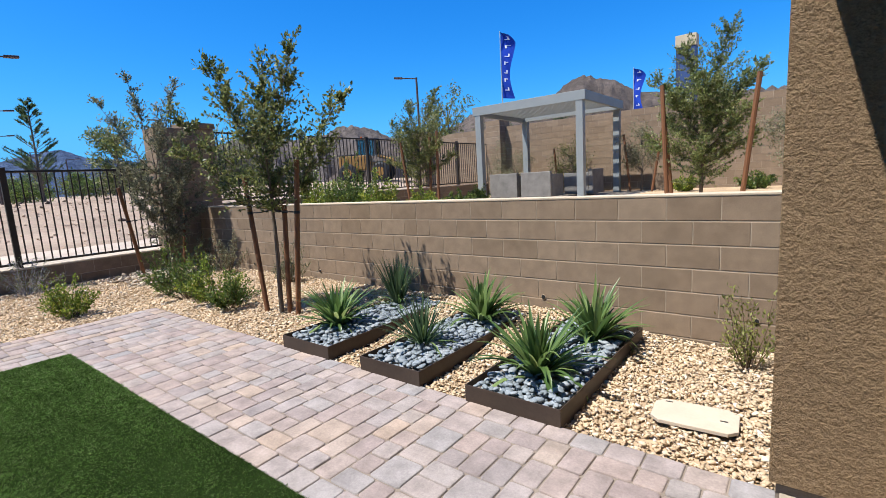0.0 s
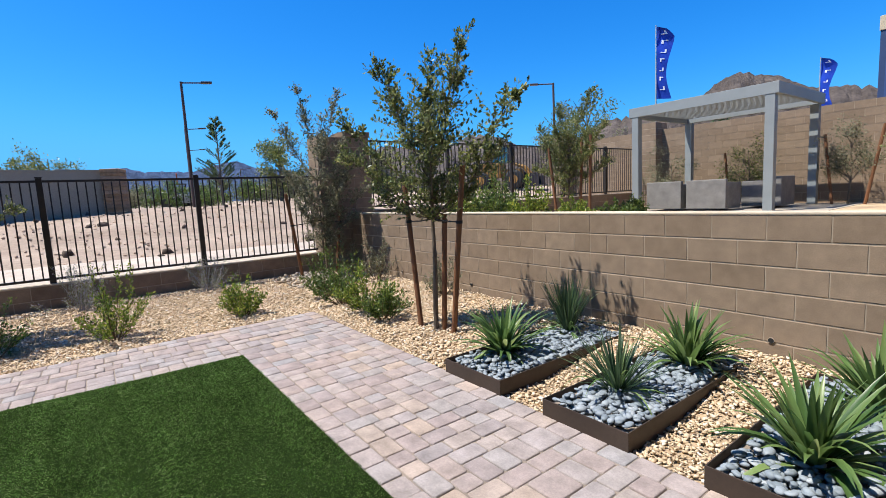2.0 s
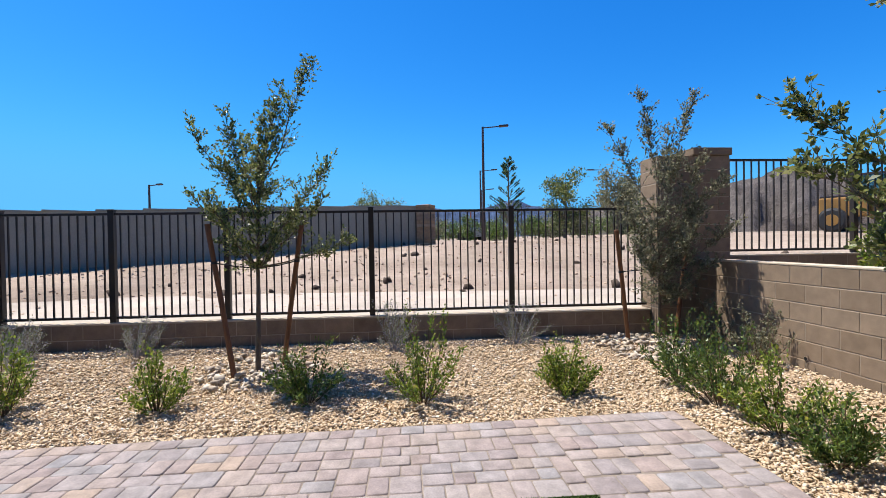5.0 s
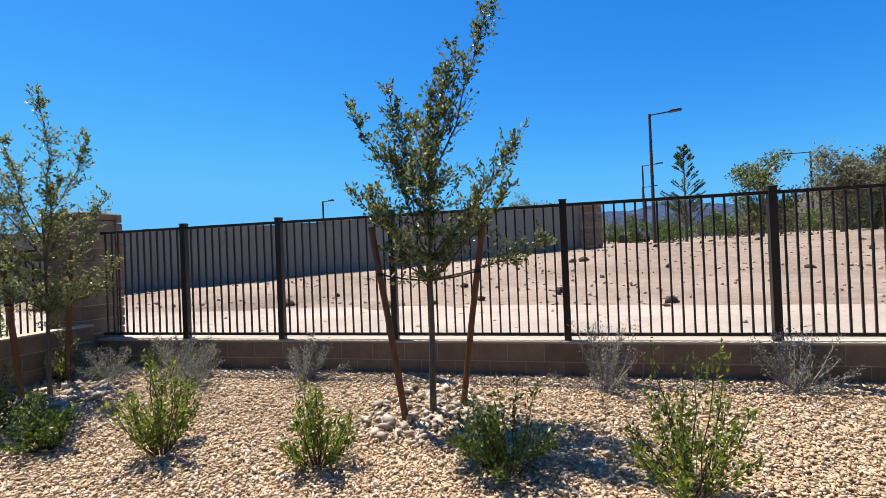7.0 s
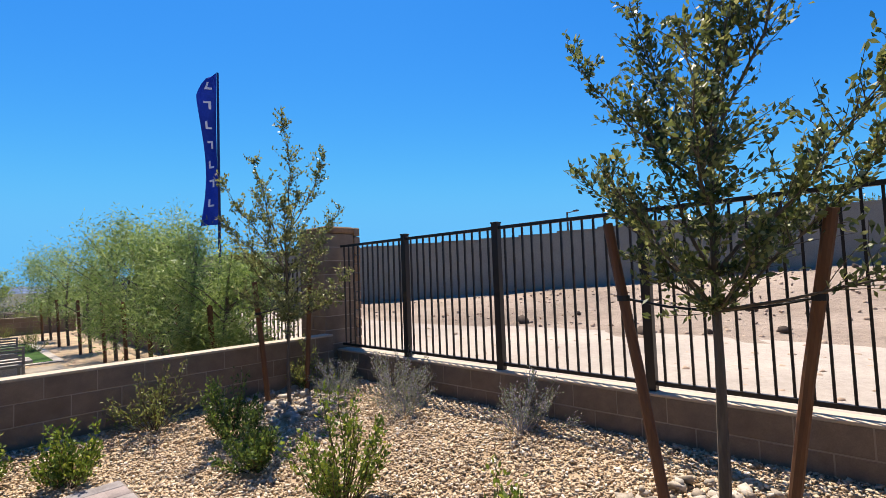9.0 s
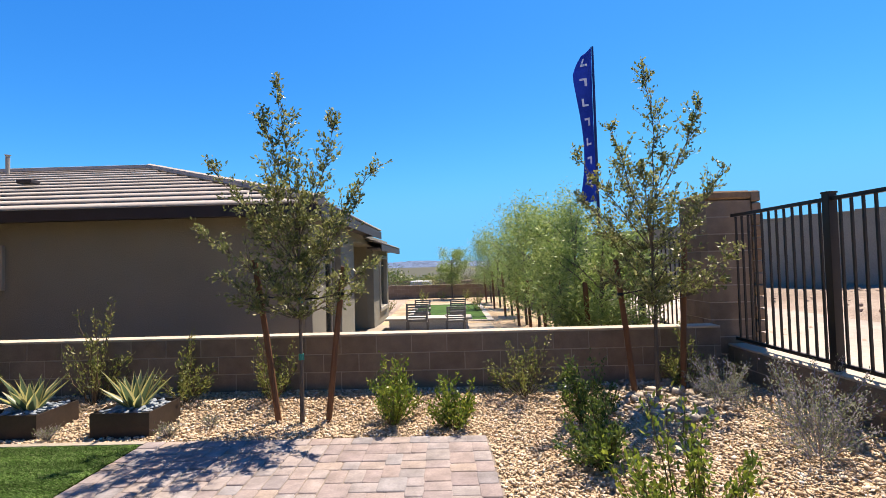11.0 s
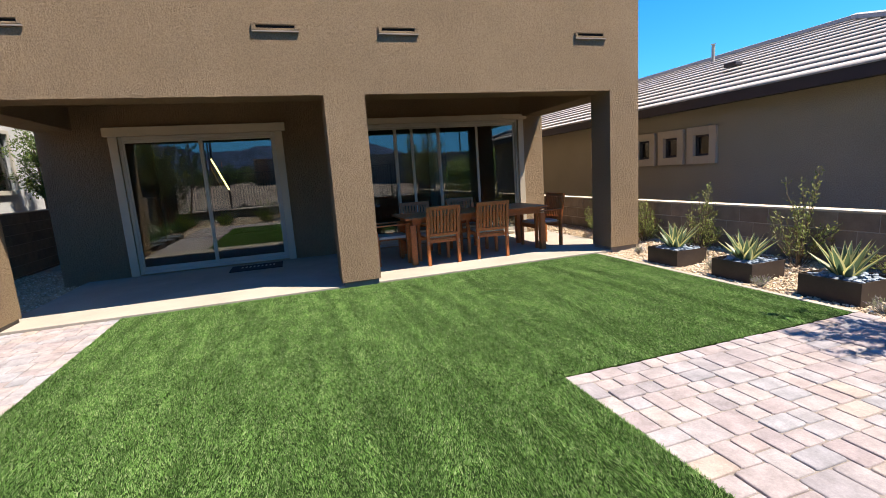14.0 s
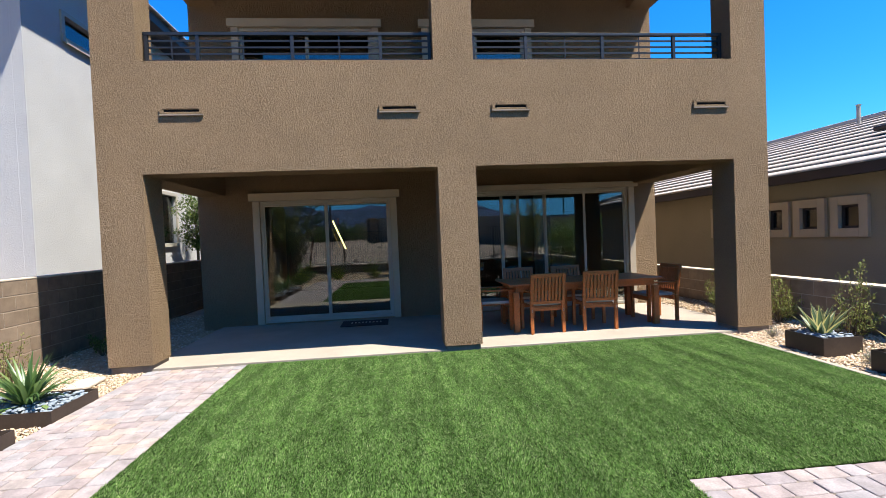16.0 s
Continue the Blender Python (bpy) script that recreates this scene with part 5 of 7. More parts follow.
GREEN = "bright green leafy shrub growing in tan gravel"
DARK = "dense dark green shrub growing in tan gravel"
SAGE = "straggly silver-grey sage with faded purple flower stalks"
WALLB = "wispy yellow-green shrub beside the low block wall"
for i, (x, y, h, r, mat) in enumerate([(-7.45, -4.90, 0.50, 0.36, DARK_LEAF), (-7.52, -3.77, 0.84, 0.42, SHRUB_LEAF), (-7.5, -2.36, 0.62, 0.27, SHRUB_LEAF), (-7.58, -0.97, 0.66, 0.42, DARK_LEAF), (-7.47, 0.16, 0.86, 0.45, SHRUB_LEAF), (-7.5, 1.62, 0.56, 0.34, SHRUB_LEAF),
                                        (-7.75, 2.95, 0.74, 0.45, DARK_LEAF), (-7.0, 2.9, 0.84, 0.5, DARK_LEAF), (-6.35, 2.95, 0.68, 0.46, SHRUB_LEAF), (-5.83, 2.92, 0.52, 0.36, DARK_LEAF), (-5.78, -5.92, 0.66, 0.34, SHRUB_LEAF), (-6.36, -5.80, 0.46, 0.27, SHRUB_LEAF), (-7.62, -5.85, 0.66, 0.38, DARK_LEAF)]):
    z = float(gravel_height(x, y))
    shrub((x, y, z), h, r, mat, GREEN if mat is SHRUB_LEAF else DARK, 100 + i, 20 if r > 0.3 else 15, 0.041, 0.46, 78, 0.7, 5)
for i, (x, y, h, r) in enumerate([(-9.25, -5.25, 0.50, 0.55), (-9.2, -3.48, 0.48, 0.6), (-9.15, -0.18, 0.66, 0.55), (-9.3, 1.52, 0.56, 0.5), (-8.95, -4.75, 0.45, 0.45), (-9.0, -6.0, 0.4, 0.4)]):
    shrub((x, y, float(gravel_height(x, y))), h, r, SAGE_LEAF, SAGE, 140 + i, 13, 0.024, 0.42, 105, 0.9, 11, "sage plants", "sage_plant", SAGE_STEM)
for i, (x, y, h, r, sp) in enumerate([(-2.42, -6.52, 1.08, 0.40, 5), (-3.42, -6.5, 0.68, 0.33, 2), (-4.42, -6.5, 0.68, 0.32, 1), (-7.15, -6.48, 0.62, 0.42, 2), (-8.95, -6.6, 0.62, 0.30, 1), (-1.02, -6.5, 0.92, 0.32, 4), (0.1, -6.5, 0.72, 0.28, 2), (1.35, -6.5, 0.85, 0.30, 4), (-7.85, 3.95, 0.66, 0.34, 4), (-5.95, 3.92, 0.60, 0.28, 3), (-8.6, 3.9, 0.7, 0.3, 3)]):
    shrub((x, y, float(gravel_height(x, y))), h, r, WALL_LEAF if y < 0 else GREY_LEAF, WALLB if y < 0 else "wispy grey-green shrub before the block retaining wall", 160 + i, 15, 0.038, 0.42, 52, 0.8, sp + 2, "shrubs along walls")
shrub((-0.25, 3.85, float(gravel_height(-0.25, 3.85))), 0.62, 0.22, WALL_LEAF, "small upright yellow-green shrub before the retaining wall", 168, 11, 0.036, 0.42, 46, 0.8, 4, "shrubs along walls")
for i, (x, y) in enumerate([(-3.72, -5.72), (-2.62, -5.68), (-4.0, -5.95), (-0.35, -6.0), (-1.7, -6.0)]):
    shrub((x, y, 0.02), 0.12, 0.10, SAGE_LEAF, "small dry grey tuft in the gravel", 190 + i, 20, 0.03, 0.2, 14, 1.0, 0, "small tufts", "grass_tuft", TWIG_PALE)


def blades(n, length, width, rng, arch, tilt, seg=6):
    """Tapering strap leaves that rise and arch over; returns corners and faces."""
    V, F = [], []
    for k in range(n):
        a = rng.uniform(0, math.tau)
        t0 = tilt * rng.uniform(0.05, 1.0) ** 0.8
        L = length * rng.uniform(0.65, 1.1)
        out, side = np.array([math.cos(a), math.sin(a), 0]), np.array([-math.sin(a), math.cos(a), 0])
        p = out * rng.uniform(0, 0.03)
        ang, bend = t0, arch * rng.uniform(0.4, 1.3) * (0.3 + t0)
        for j in range(seg + 1):
            s = j / seg
            w = width * (0.65 + 0.6 * s if s < 0.4 else 0.89) * (1 - max(0, s - 0.4) / 0.6) ** 0.8 * 0.5 + 0.0008
            d = out * math.sin(ang) + np.array([0, 0, math.cos(ang)])
            nrm = out * -math.cos(ang) + np.array([0, 0, math.sin(ang)])
            V += [p - side * w + nrm * w * 0.35, p, p + side * w + nrm * w * 0.35]
            p = p + d * L / seg
            ang += bend / seg * (0.5 + 1.4 * s)
        b = len(V) - 3 * (seg + 1)
        for j in range(seg):
            q = b + 3 * j
            F += [(q, q + 1, q + 4, q + 3), (q + 1, q + 2, q + 5, q + 4)]
    return np.array(V), np.array(F)


def strap_plant(at, length, mat, label, seed, n=78, width=0.052, arch=0.8, tilt=0.92):
    rng = np.random.default_rng(seed)
    t = thing("strap_leaf_plant", at, label, "plant", "strap-leaf plants")
    v, f = blades(n, length, width, rng, arch, tilt)
    arrays("leaves", v, f, mat, t)
    v, f = blades(max(8, n // 4), length * 0.9, width, rng, 2.2, 1.3)
    arrays("outer_leaves", v, f, STRAP, t)
    return t


def agave(at, size, seed):
    rng = np.random.default_rng(seed)
    t = thing("agave", at, "variegated agave with cream-edged leaves in a planter", "plant", "agaves")
    golden = 2.39996
    me_v, me_f, ed_v, ed_f = [], [], [], []
    for k in range(19):
        a = k * golden + rng.normal(0, 0.1)
        tilt = 0.05 + 0.85 * (1 - k / 19) ** 1.0
        L = size * rng.uniform(0.85, 1.1) * (0.75 + 0.25 * (1 - abs(k - 8) / 11))
        out, side = np.array([math.cos(a), math.sin(a), 0]), np.array([-math.sin(a), math.cos(a), 0])
        p, ang, seg = out * 0.03, tilt, 7
        b, e = len(me_v), len(ed_v)
        for j in range(seg + 1):
            s = j / seg
            w = 0.037 * (0.75 + 0.5 * math.sin(math.pi * min(1, s * 1.2))) * (1 - s ** 3) + 0.001
            d = out * math.sin(ang) + np.array([0, 0, math.cos(ang)])
            nrm = out * -math.cos(ang) + np.array([0, 0, math.sin(ang)])
            m = w * 0.62
            thick = 0.008 * (1 - s)
            me_v += [p - side * m + nrm * m * 0.25, p - nrm * thick, p + side * m + nrm * m * 0.25]
            ed_v += [p - side * w + nrm * w * 0.4, p - side * m + nrm * m * 0.25, p + side * m + nrm * m * 0.25, p + side * w + nrm * w * 0.4]
            p = p + d * L / seg
            ang += (0.25 if k > 5 else 0.1) * rng.uniform(-0.2, 0.6) / seg * 3
        for j in range(seg):
            q, r = b + 3 * j, e + 4 * j
            me_f += [(q, q + 1, q + 4, q + 3), (q + 1, q + 2, q + 5, q + 4)]
            ed_f += [(r, r + 1, r + 5, r + 4), (r + 2, r + 3, r + 7, r + 6)]
    arrays("leaves", np.array(me_v), np.array(me_f), AGAVE, t, True)
    tagged(arrays("leaf_margin", np.array(ed_v), np.array(ed_f), AGAVE_EDGE, t, True), "cream yellow leaf margins")


# ---- planters ----
def planter(x0, x1, y0, y1, z0, z1, label, seed, size=0.029, group="steel planters"):
    cx, cy = (x0 + x1) / 2, (y0 + y1) / 2
    a, b, h = (x1 - x0) / 2, (y1 - y0) / 2, z1 - z0
    p = thing("planter", (cx, cy, z0), label, "planter", group)
    t = 0.007
    for nm, d in (("front_panel", (-a, -b, 0, a, -b + t, h)), ("back_panel", (-a, b - t, 0, a, b, h)), ("side_panel", (-a, -b + t, 0, -a + t, b - t, h)), ("side_panel", (a - t, -b + t, 0, a, b - t, h))):
        part(nm, boxes(d, bevel=0.0015), CORTEN, p)
    part("soil", boxes((-a + t, -b + t, 0.0, a - t, b - t, h - 0.055)), SAND, p, "dark planting soil")
    rng = np.random.default_rng(seed)
    n = int((x1 - x0) * (y1 - y0) / (size * size * 1.15))
    q = np.stack([rng.uniform(-a + 0.05, a - 0.05, n), rng.uniform(-b + 0.05, b - 0.05, n), rng.uniform(h - 0.055, h + 0.004, n)], -1)
    s = thing("cobbles", (cx, cy, z0 + 0.001), "smooth blue-grey river cobbles filling a planter", "stones", kind="stuff")
    stones("cobble_fill", q, size, COBBLE, rng, 0.5, s, 2, 0.05, True, True)
    return p


for i, (x0, x1) in enumerate([(-3.84, -3.17), (-2.76, -2.13), (-1.72, -1.04)]):
    planter(x0, x1, 2.375, 4.09, -0.03, 0.115, "low dark brown steel planter filled with river cobbles", 300 + i)
strap_plant((-3.62, 2.86, 0.07), 0.54, STRAP, "arching green strap-leaf plant in a planter", 41)
strap_plant((-3.62, 3.74, 0.07), 0.60, STRAP_DARK, "upright dark green grassy plant in a planter", 42, 170, 0.013, 0.3, 0.5)
strap_plant((-2.52, 2.88, 0.07), 0.50, STRAP_DARK, "small spiky dark green plant in a planter", 43, 90, 0.018, 0.35, 1.05)
strap_plant((-2.42, 3.66, 0.07), 0.54, STRAP, "arching green strap-leaf plant in a planter", 44, 68)
strap_plant((-1.40, 2.80, 0.07), 0.55, STRAP, "large arching green strap-leaf plant in a planter", 45, 70)
strap_plant((-1.30, 3.64, 0.07), 0.55, STRAP, "large arching green strap-leaf plant in a planter", 46, 70)
for i, (x0, x1) in enumerate([(-3.54, -2.98), (-2.48, -1.95), (-1.41, -0.87)]):
    planter(x0, x1, -6.22, -5.72, -0.03, 0.21, "square dark brown steel planter box with cobbles", 310 + i, 0.03, "square planters")
    agave(((x0 + x1) / 2, -5.96, 0.15), 0.48, 50 + i)

# ---- rubble round the trees, lid, wall details ----
RUBBLE = pieces("pale_rubble", [(0.0, (0.297, 0.236, 0.175)), (0.5, (0.428, 0.359, 0.279)), (1.0, (0.524, 0.463, 0.376))], 0.9, 40, 0.4, 0.004, True, 0.15)
for i, (x, y) in enumerate([(-8.5, -1.73), (-8.5, -6.2), (-8.9, 3.2)]):
    rng = np.random.default_rng(400 + i)
    r = np.sqrt(rng.uniform(0, 1, 260)) * 0.62
    a = rng.uniform(0, math.tau, 260)
    q = np.stack([x + np.cos(a) * r, y + np.sin(a) * r], -1)
    q = np.column_stack([q, gravel_height(q[:, 0], q[:, 1]) + rng.uniform(0, 0.03, 260)])
    tagged(chips("rubble_ring", q, 0.036, RUBBLE, rng, 0.6), "pale angular rubble round a tree's foot", "stones", kind="stuff")


def valve_lid():
    lid = thing("valve_box_lid", (-0.43, 2.89, 0.002), "beige plastic irrigation box lid flush in gravel", "lid", turn=4)
    m = surface("beige_plastic", (0.44, 0.37, 0.285), 0.6, 6, 60, 0.08, 0.1)
    plate = new("plate", paver_mesh(0.45, 0.29, m, 0.05, 0.004, 0.022))
    plate.parent = lid
    # slots are thin black bars on the plate, coloured as shaded recesses
    part("handle_slot", boxes((-0.17, 0.10, 0.0222, -0.13, 0.112, 0.0235)), TIE, lid)
    part("handle_slot", boxes((0.13, -0.02, 0.0222, 0.17, -0.008, 0.0235)), TIE, lid)


valve_lid()
for x in (-3.93, -2.07, -0.24, -5.75, -7.6):
    w = thing("weep_hole", (x, 4.298, 0.225), "round drain hole through the retaining wall", "drain", "weep holes")
    part("pipe", tube(bmesh.new(), [(0, 0.0, 0), (0, -0.006, 0)], 0.025, 14), MORTAR, w, "pale pipe end")
    # the bore is not hollow; a black disc paints its shade
    part("opening", tube(bmesh.new(), [(0, -0.0065, 0), (0, -0.0075, 0)], 0.021, 14), TIE, w, "black disc standing for the shaded bore")

# ---- porch furniture ----
TEAK = woody("teak", (0.37, 0.110, 0.028), 3, (0.12, 1, 1), 0.45, 0.3)
CUSHION = surface("grey_cushion", (0.380, 0.357, 0.334), 0.95, 4, 200, 0.06, 0.3, 0.002)


def dining_table():
    t = thing("dining_table", (1.28, -3.83, 0.03), "long teak outdoor dining table on the porch", "table")
    for k in range(8):
        part("tabletop_board", boxes((-0.52 + 0.13 * k, -1.27, 0.725, -0.52 + 0.13 * k + 0.124, 1.27, 0.755), bevel=0.004), TEAK, t)
    for d in ((-0.44, -1.14, 0.63, -0.415, 1.14, 0.724), (0.415, -1.14, 0.63, 0.44, 1.14, 0.724), (-0.414, -1.14, 0.63, 0.414, -1.115, 0.724), (-0.414, 1.115, 0.63, 0.414, 1.14, 0.724)):
        part("apron", boxes(d), TEAK, t)
    for x in (-0.45, 0.45):
        for y in (-1.15, 1.15):
            part("leg", boxes((x - 0.045, y - 0.045, 0, x + 0.045, y + 0.045, 0.63), bevel=0.006), TEAK, t)


def dining_chair():
    """Faces +x; the back is at -x."""
    c = thing("dining_chair", (0, 0, 0), "slatted teak armchair with a pale grey cushion", "chair", "dining chairs")
    for y in (-0.25, 0.25):
        part("leg", boxes((0.20, y - 0.024, 0, 0.25, y + 0.024, 0.63), bevel=0.004), TEAK, c)
        bm = bmesh.new()
        box(bm, -0.025, y - 0.024, 0, 0.025, y + 0.024, 0.43, 0.004, pose(-0.27, 0, 0, 0, 0, 0))
        box(bm, -0.022, y - 0.024, 0.0, 0.022, y + 0.024, 0.50, 0.004, pose(-0.27, 0, 0.43, 0, -9, 0))
        part("leg", bm, TEAK, c)
        part("arm", boxes((-0.30, y - 0.03, 0.632, 0.28, y + 0.03, 0.655), bevel=0.006), TEAK, c)
    for x0, x1 in ((-0.25, -0.225), (0.20, 0.225)):
        part("seat_rail", boxes((x0, -0.226, 0.345, x1, 0.226, 0.398)), TEAK, c)
    for k in range(8):
        part("seat_slat", boxes((-0.24 + 0.062 * k, -0.222, 0.40, -0.24 + 0.062 * k + 0.054, 0.222, 0.42)), TEAK, c)
    back = bmesh.new()
    box(back, -0.016, -0.226, 0.44, 0.016, 0.226, 0.50, 0.005)
    rest = part("backrest", back, TEAK, c)
    part("lower_rail", boxes((-0.016, -0.226, 0.03, 0.016, 0.226, 0.075), bevel=0.004), TEAK, rest)
    rest.matrix_basis = pose(-0.27, 0, 0.43, 0, -9, 0)
    me = bpy.data.meshes.new("slat")
    bm = boxes((-0.009, -0.019, 0.076, 0.009, 0.019, 0.439), bevel=0.003)
    bm.to_mesh(me)
    bm.free()
    me.materials.append(TEAK)
    for k in range(8):
        piece("slat", me, rest, 0, -0.193 + 0.055 * k, 0)
    cu = part("cushion", boxes((-0.23, -0.215, 0.421, 0.245, 0.215, 0.468), bevel=0.016), CUSHION, c, "pale grey seat cushion with ties")
    for y in (-0.225, 0.225):
        part("tie", tube(bmesh.new(), [(-0.23, y * 0.95, 0.445), (-0.275, y * 1.1, 0.42), (-0.30, y * 1.12, 0.36), (-0.285, y * 1.08, 0.31)], 0.005, 5), CUSHION, cu, "grey cushion tie")
    return c


dining_table()
first = dining_chair()
first.matrix_world = pose(0.88, -3.10, 0.031, 0, 0, 2)
for x, y, turn in ((0.90, -3.97, -3), (1.72, -3.05, 180), (1.70, -3.95, 183), (1.22, -5.16, 92), (1.30, -2.42, -90)):
    copy_thing(first, pose(x, y, 0.031, 0, 0, turn))


def doormat():
    m = thing("doormat", (2.44, -0.21, 0.031), "black doormat with pale lettering before the door", "mat")
    part("mat", boxes((-0.28, -0.43, 0, 0.28, 0.43, 0.012), bevel=0.004), material("black_coir", (0.012, 0.012, 0.013), 0.95), m)
    for k in range(9):
        part("letter_bar", boxes((-0.02, -0.30 + 0.066 * k, 0.0125, 0.10, -0.27 + 0.066 * k, 0.014)), CUSHION, m, "pale bar of lettering")


doormat()


def downlight(x, y, z):
    d = thing("downlight", (x, y, z), "small round recessed ceiling light, lit", "lamp", "indoor downlights")
    part("lens", tube(bmesh.new(), [(0, 0, 0), (0, 0, -0.01)], 0.05, 14), glow("warm_lens", (1.0, 0.85, 0.6), 7.0), d)
    part("rim", tube(bmesh.new(), [(0, 0, 0.0), (0, 0, -0.006)], 0.07, 14), TRIM_WHITE, d)


for x, y in ((4.6, 0.7), (4.6, -3.2), (4.8, -4.1), (6.5, -2.6)):
    downlight(x, y, 2.94)


def pendant():
    p = thing("pendant_lamp", (4.6, 0.46, 2.94), "slanting brass tube pendant lamp, lit", "lamp")
    g = glow("warm_tube", (1.0, 0.68, 0.22), 4.0)
    part("tube", tube(bmesh.new(), [(0, 0.12, -0.88), (0, -0.15, -1.54)], 0.016, 8), g, p, "glowing warm light tube")
    part("tube", tube(bmesh.new(), [(0.1, 0.16, -1.05), (0.1, 0.0, -1.50)], 0.006, 8), surface("brass_tube", (0.45, 0.30, 0.11), 0.3, 3, 60, 0.1, 0.05, metal=1.0), p, "unlit brass tube")
    part("cord", tube(bmesh.new(), [(0, 0, 0), (0, 0.12, -0.88)], 0.004, 6), TIE, p)
    part("cord", tube(bmesh.new(), [(0, 0, 0), (0.1, 0.16, -1.05)], 0.004, 6), TIE, p)


pendant()


def curtain():
    c = thing("curtain", (4.1, -4.15, 0.05), "pale sheer curtain hanging inside the glass door", "curtain")
    n = 60
    v = []
    for k in range(n + 1):
        y = -0.18 + 0.36 * k / n
        v += [(0.03 * math.sin(k * 0.9), y, 0.0), (0.03 * math.sin(k * 0.9 + 0.3), y * 0.8, 2.5)]
    f = [(2 * k, 2 * k + 2, 2 * k + 3, 2 * k + 1) for k in range(n)]
    arrays("cloth", np.array(v), np.array(f), surface("sheer_cloth", (0.418, 0.456, 0.426), 0.95, 4, 60, 0.05, 0.1), c, True)


curtain()
# ---- upper yard ----
PERGOLA = surface("grey_powder_coat", (0.214, 0.237, 0.243), 0.5, 2, 60, 0.06, 0.05)
WICKER = surface("grey_wicker", (0.190, 0.182, 0.171), 0.8, 4, 90, 0.2, 0.6, 0.006)


def pergola():
    x0, x1, y0, y1, z0, z1 = -7.62, -4.58, 11.75, 14.6, 0.80, 3.50
    p = thing("pergola", (x0, y0, z0), "grey metal pergola with perforated louvred roof", "pergola")
    W, D, H = x1 - x0, y1 - y0, z1 - z0
    for x in (0, W):
        for y in (0, D):
            part("post", boxes((x - 0.09, y - 0.09, 0, x + 0.09, y + 0.09, H - 0.24), bevel=0.006), PERGOLA, p)
    for d in ((-0.16, -0.1, H - 0.24, W + 0.16, 0.0, H), (-0.16, D, H - 0.24, W + 0.16, D + 0.1, H), (-0.16, 0.002, H - 0.24, -0.06, D - 0.002, H), (W + 0.06, 0.002, H - 0.24, W + 0.16, D - 0.002, H)):
        part("beam", boxes(d, bevel=0.006), PERGOLA, p)
    n = 16
    for k in range(n):
        y = 0.09 + (D - 0.15) * k / n
        part("slat", boxes((-0.05, y, H - 0.13, W + 0.05, y + 0.11, H - 0.10)), PERGOLA, p)
    pad = tagged(put(boxes((-8.4, 11.0, 0.70, -3.6, 15.2, 0.812), bevel=0.006), "patio_slab", CONCRETE), "pale concrete pad under the pergola", "floor", kind="structure")


pergola()


def lounge_chair(x, y, turn, w=0.9):
    c = thing("lounge_chair", (x, y, 0.813), "boxy grey woven outdoor lounge chair", "chair", "lounge chairs", turn=turn)
    part("back", boxes((-w / 2, -0.42, 0.05, w / 2, -0.30, 0.74), bevel=0.02), WICKER, c)
    for s in (-1, 1):
        a, b = sorted((s * w / 2, s * (w / 2 - 0.13)))
        part("arm", boxes((a, -0.298, 0.05, b, 0.42, 0.66), bevel=0.02), WICKER, c)
    part("seat", boxes((-w / 2 + 0.132, -0.298, 0.05, w / 2 - 0.132, 0.42, 0.32), bevel=0.02), WICKER, c)
    part("cushion", boxes((-w / 2 + 0.14, -0.28, 0.322, w / 2 - 0.14, 0.42, 0.44), bevel=0.03), CUSHION, c, "pale grey cushion")


lounge_chair(-6.95, 12.25, 0)
lounge_chair(-5.9, 12.2, 0)
lounge_chair(-5.15, 13.4, 90)


def far_tree(at, h, r, leaf, label, seed, n=1500, size=0.11, trunk=0.06, clear=0.35, shape=1.0, width=0.4, droop=0.0, group="distant trees"):
    """A tree farther off: trunk, limbs and clumps of leaves in an uneven crown."""
    rng = np.random.default_rng(seed)
    t = thing("tree", at, label, "tree", group)
    bm = bmesh.new()
    tube(bm, [Vector((0, 0, -0.2)), Vector((0.03 * h, 0.01 * h, h * 0.4)), Vector((0, 0.02 * h, h * 0.8))], [trunk, trunk * 0.7, trunk * 0.25], 6, False)
    P, D = [], []
    for k in range(18):
        a, f = rng.uniform(0, math.tau), rng.uniform(clear, 0.95)
        rr = r * math.sin(math.pi * min(1, (f - clear * 0.6) / (1.08 - clear * 0.6))) ** shape * rng.uniform(0.55, 1.1)
        tip = np.array([math.cos(a) * rr, math.sin(a) * rr, h * f + rng.normal(0, 0.03 * h)])
        s = np.array([0.02 * h, 0.01 * h, h * max(0.25, f - 0.25)])
        tube(bm, [Vector(s), Vector((s + tip) / 2 + np.array([0, 0, 0.02 * h])), Vector(tip)], [trunk * 0.4, trunk * 0.25, trunk * 0.1], 4, False)
        for c in range(4):
            q = s + (tip - s) * rng.uniform(0.4, 1.1) + rng.normal(0, r * 0.10, 3)
            m = n // 72
            P.append(q + rng.normal(0, 1, (m, 3)) * r * np.array([0.14, 0.14, 0.13 + droop * 0.2]))
            D.append(rng.normal(0, 0.7, (m, 3)) + np.array([0, 0, 0.3 - droop * 1.6]))
    part("trunk", bm, BARK, t)
    leaf_mesh("crown", np.concatenate(P), np.concatenate(D), size, size * width, leaf, t, rng)
    return t


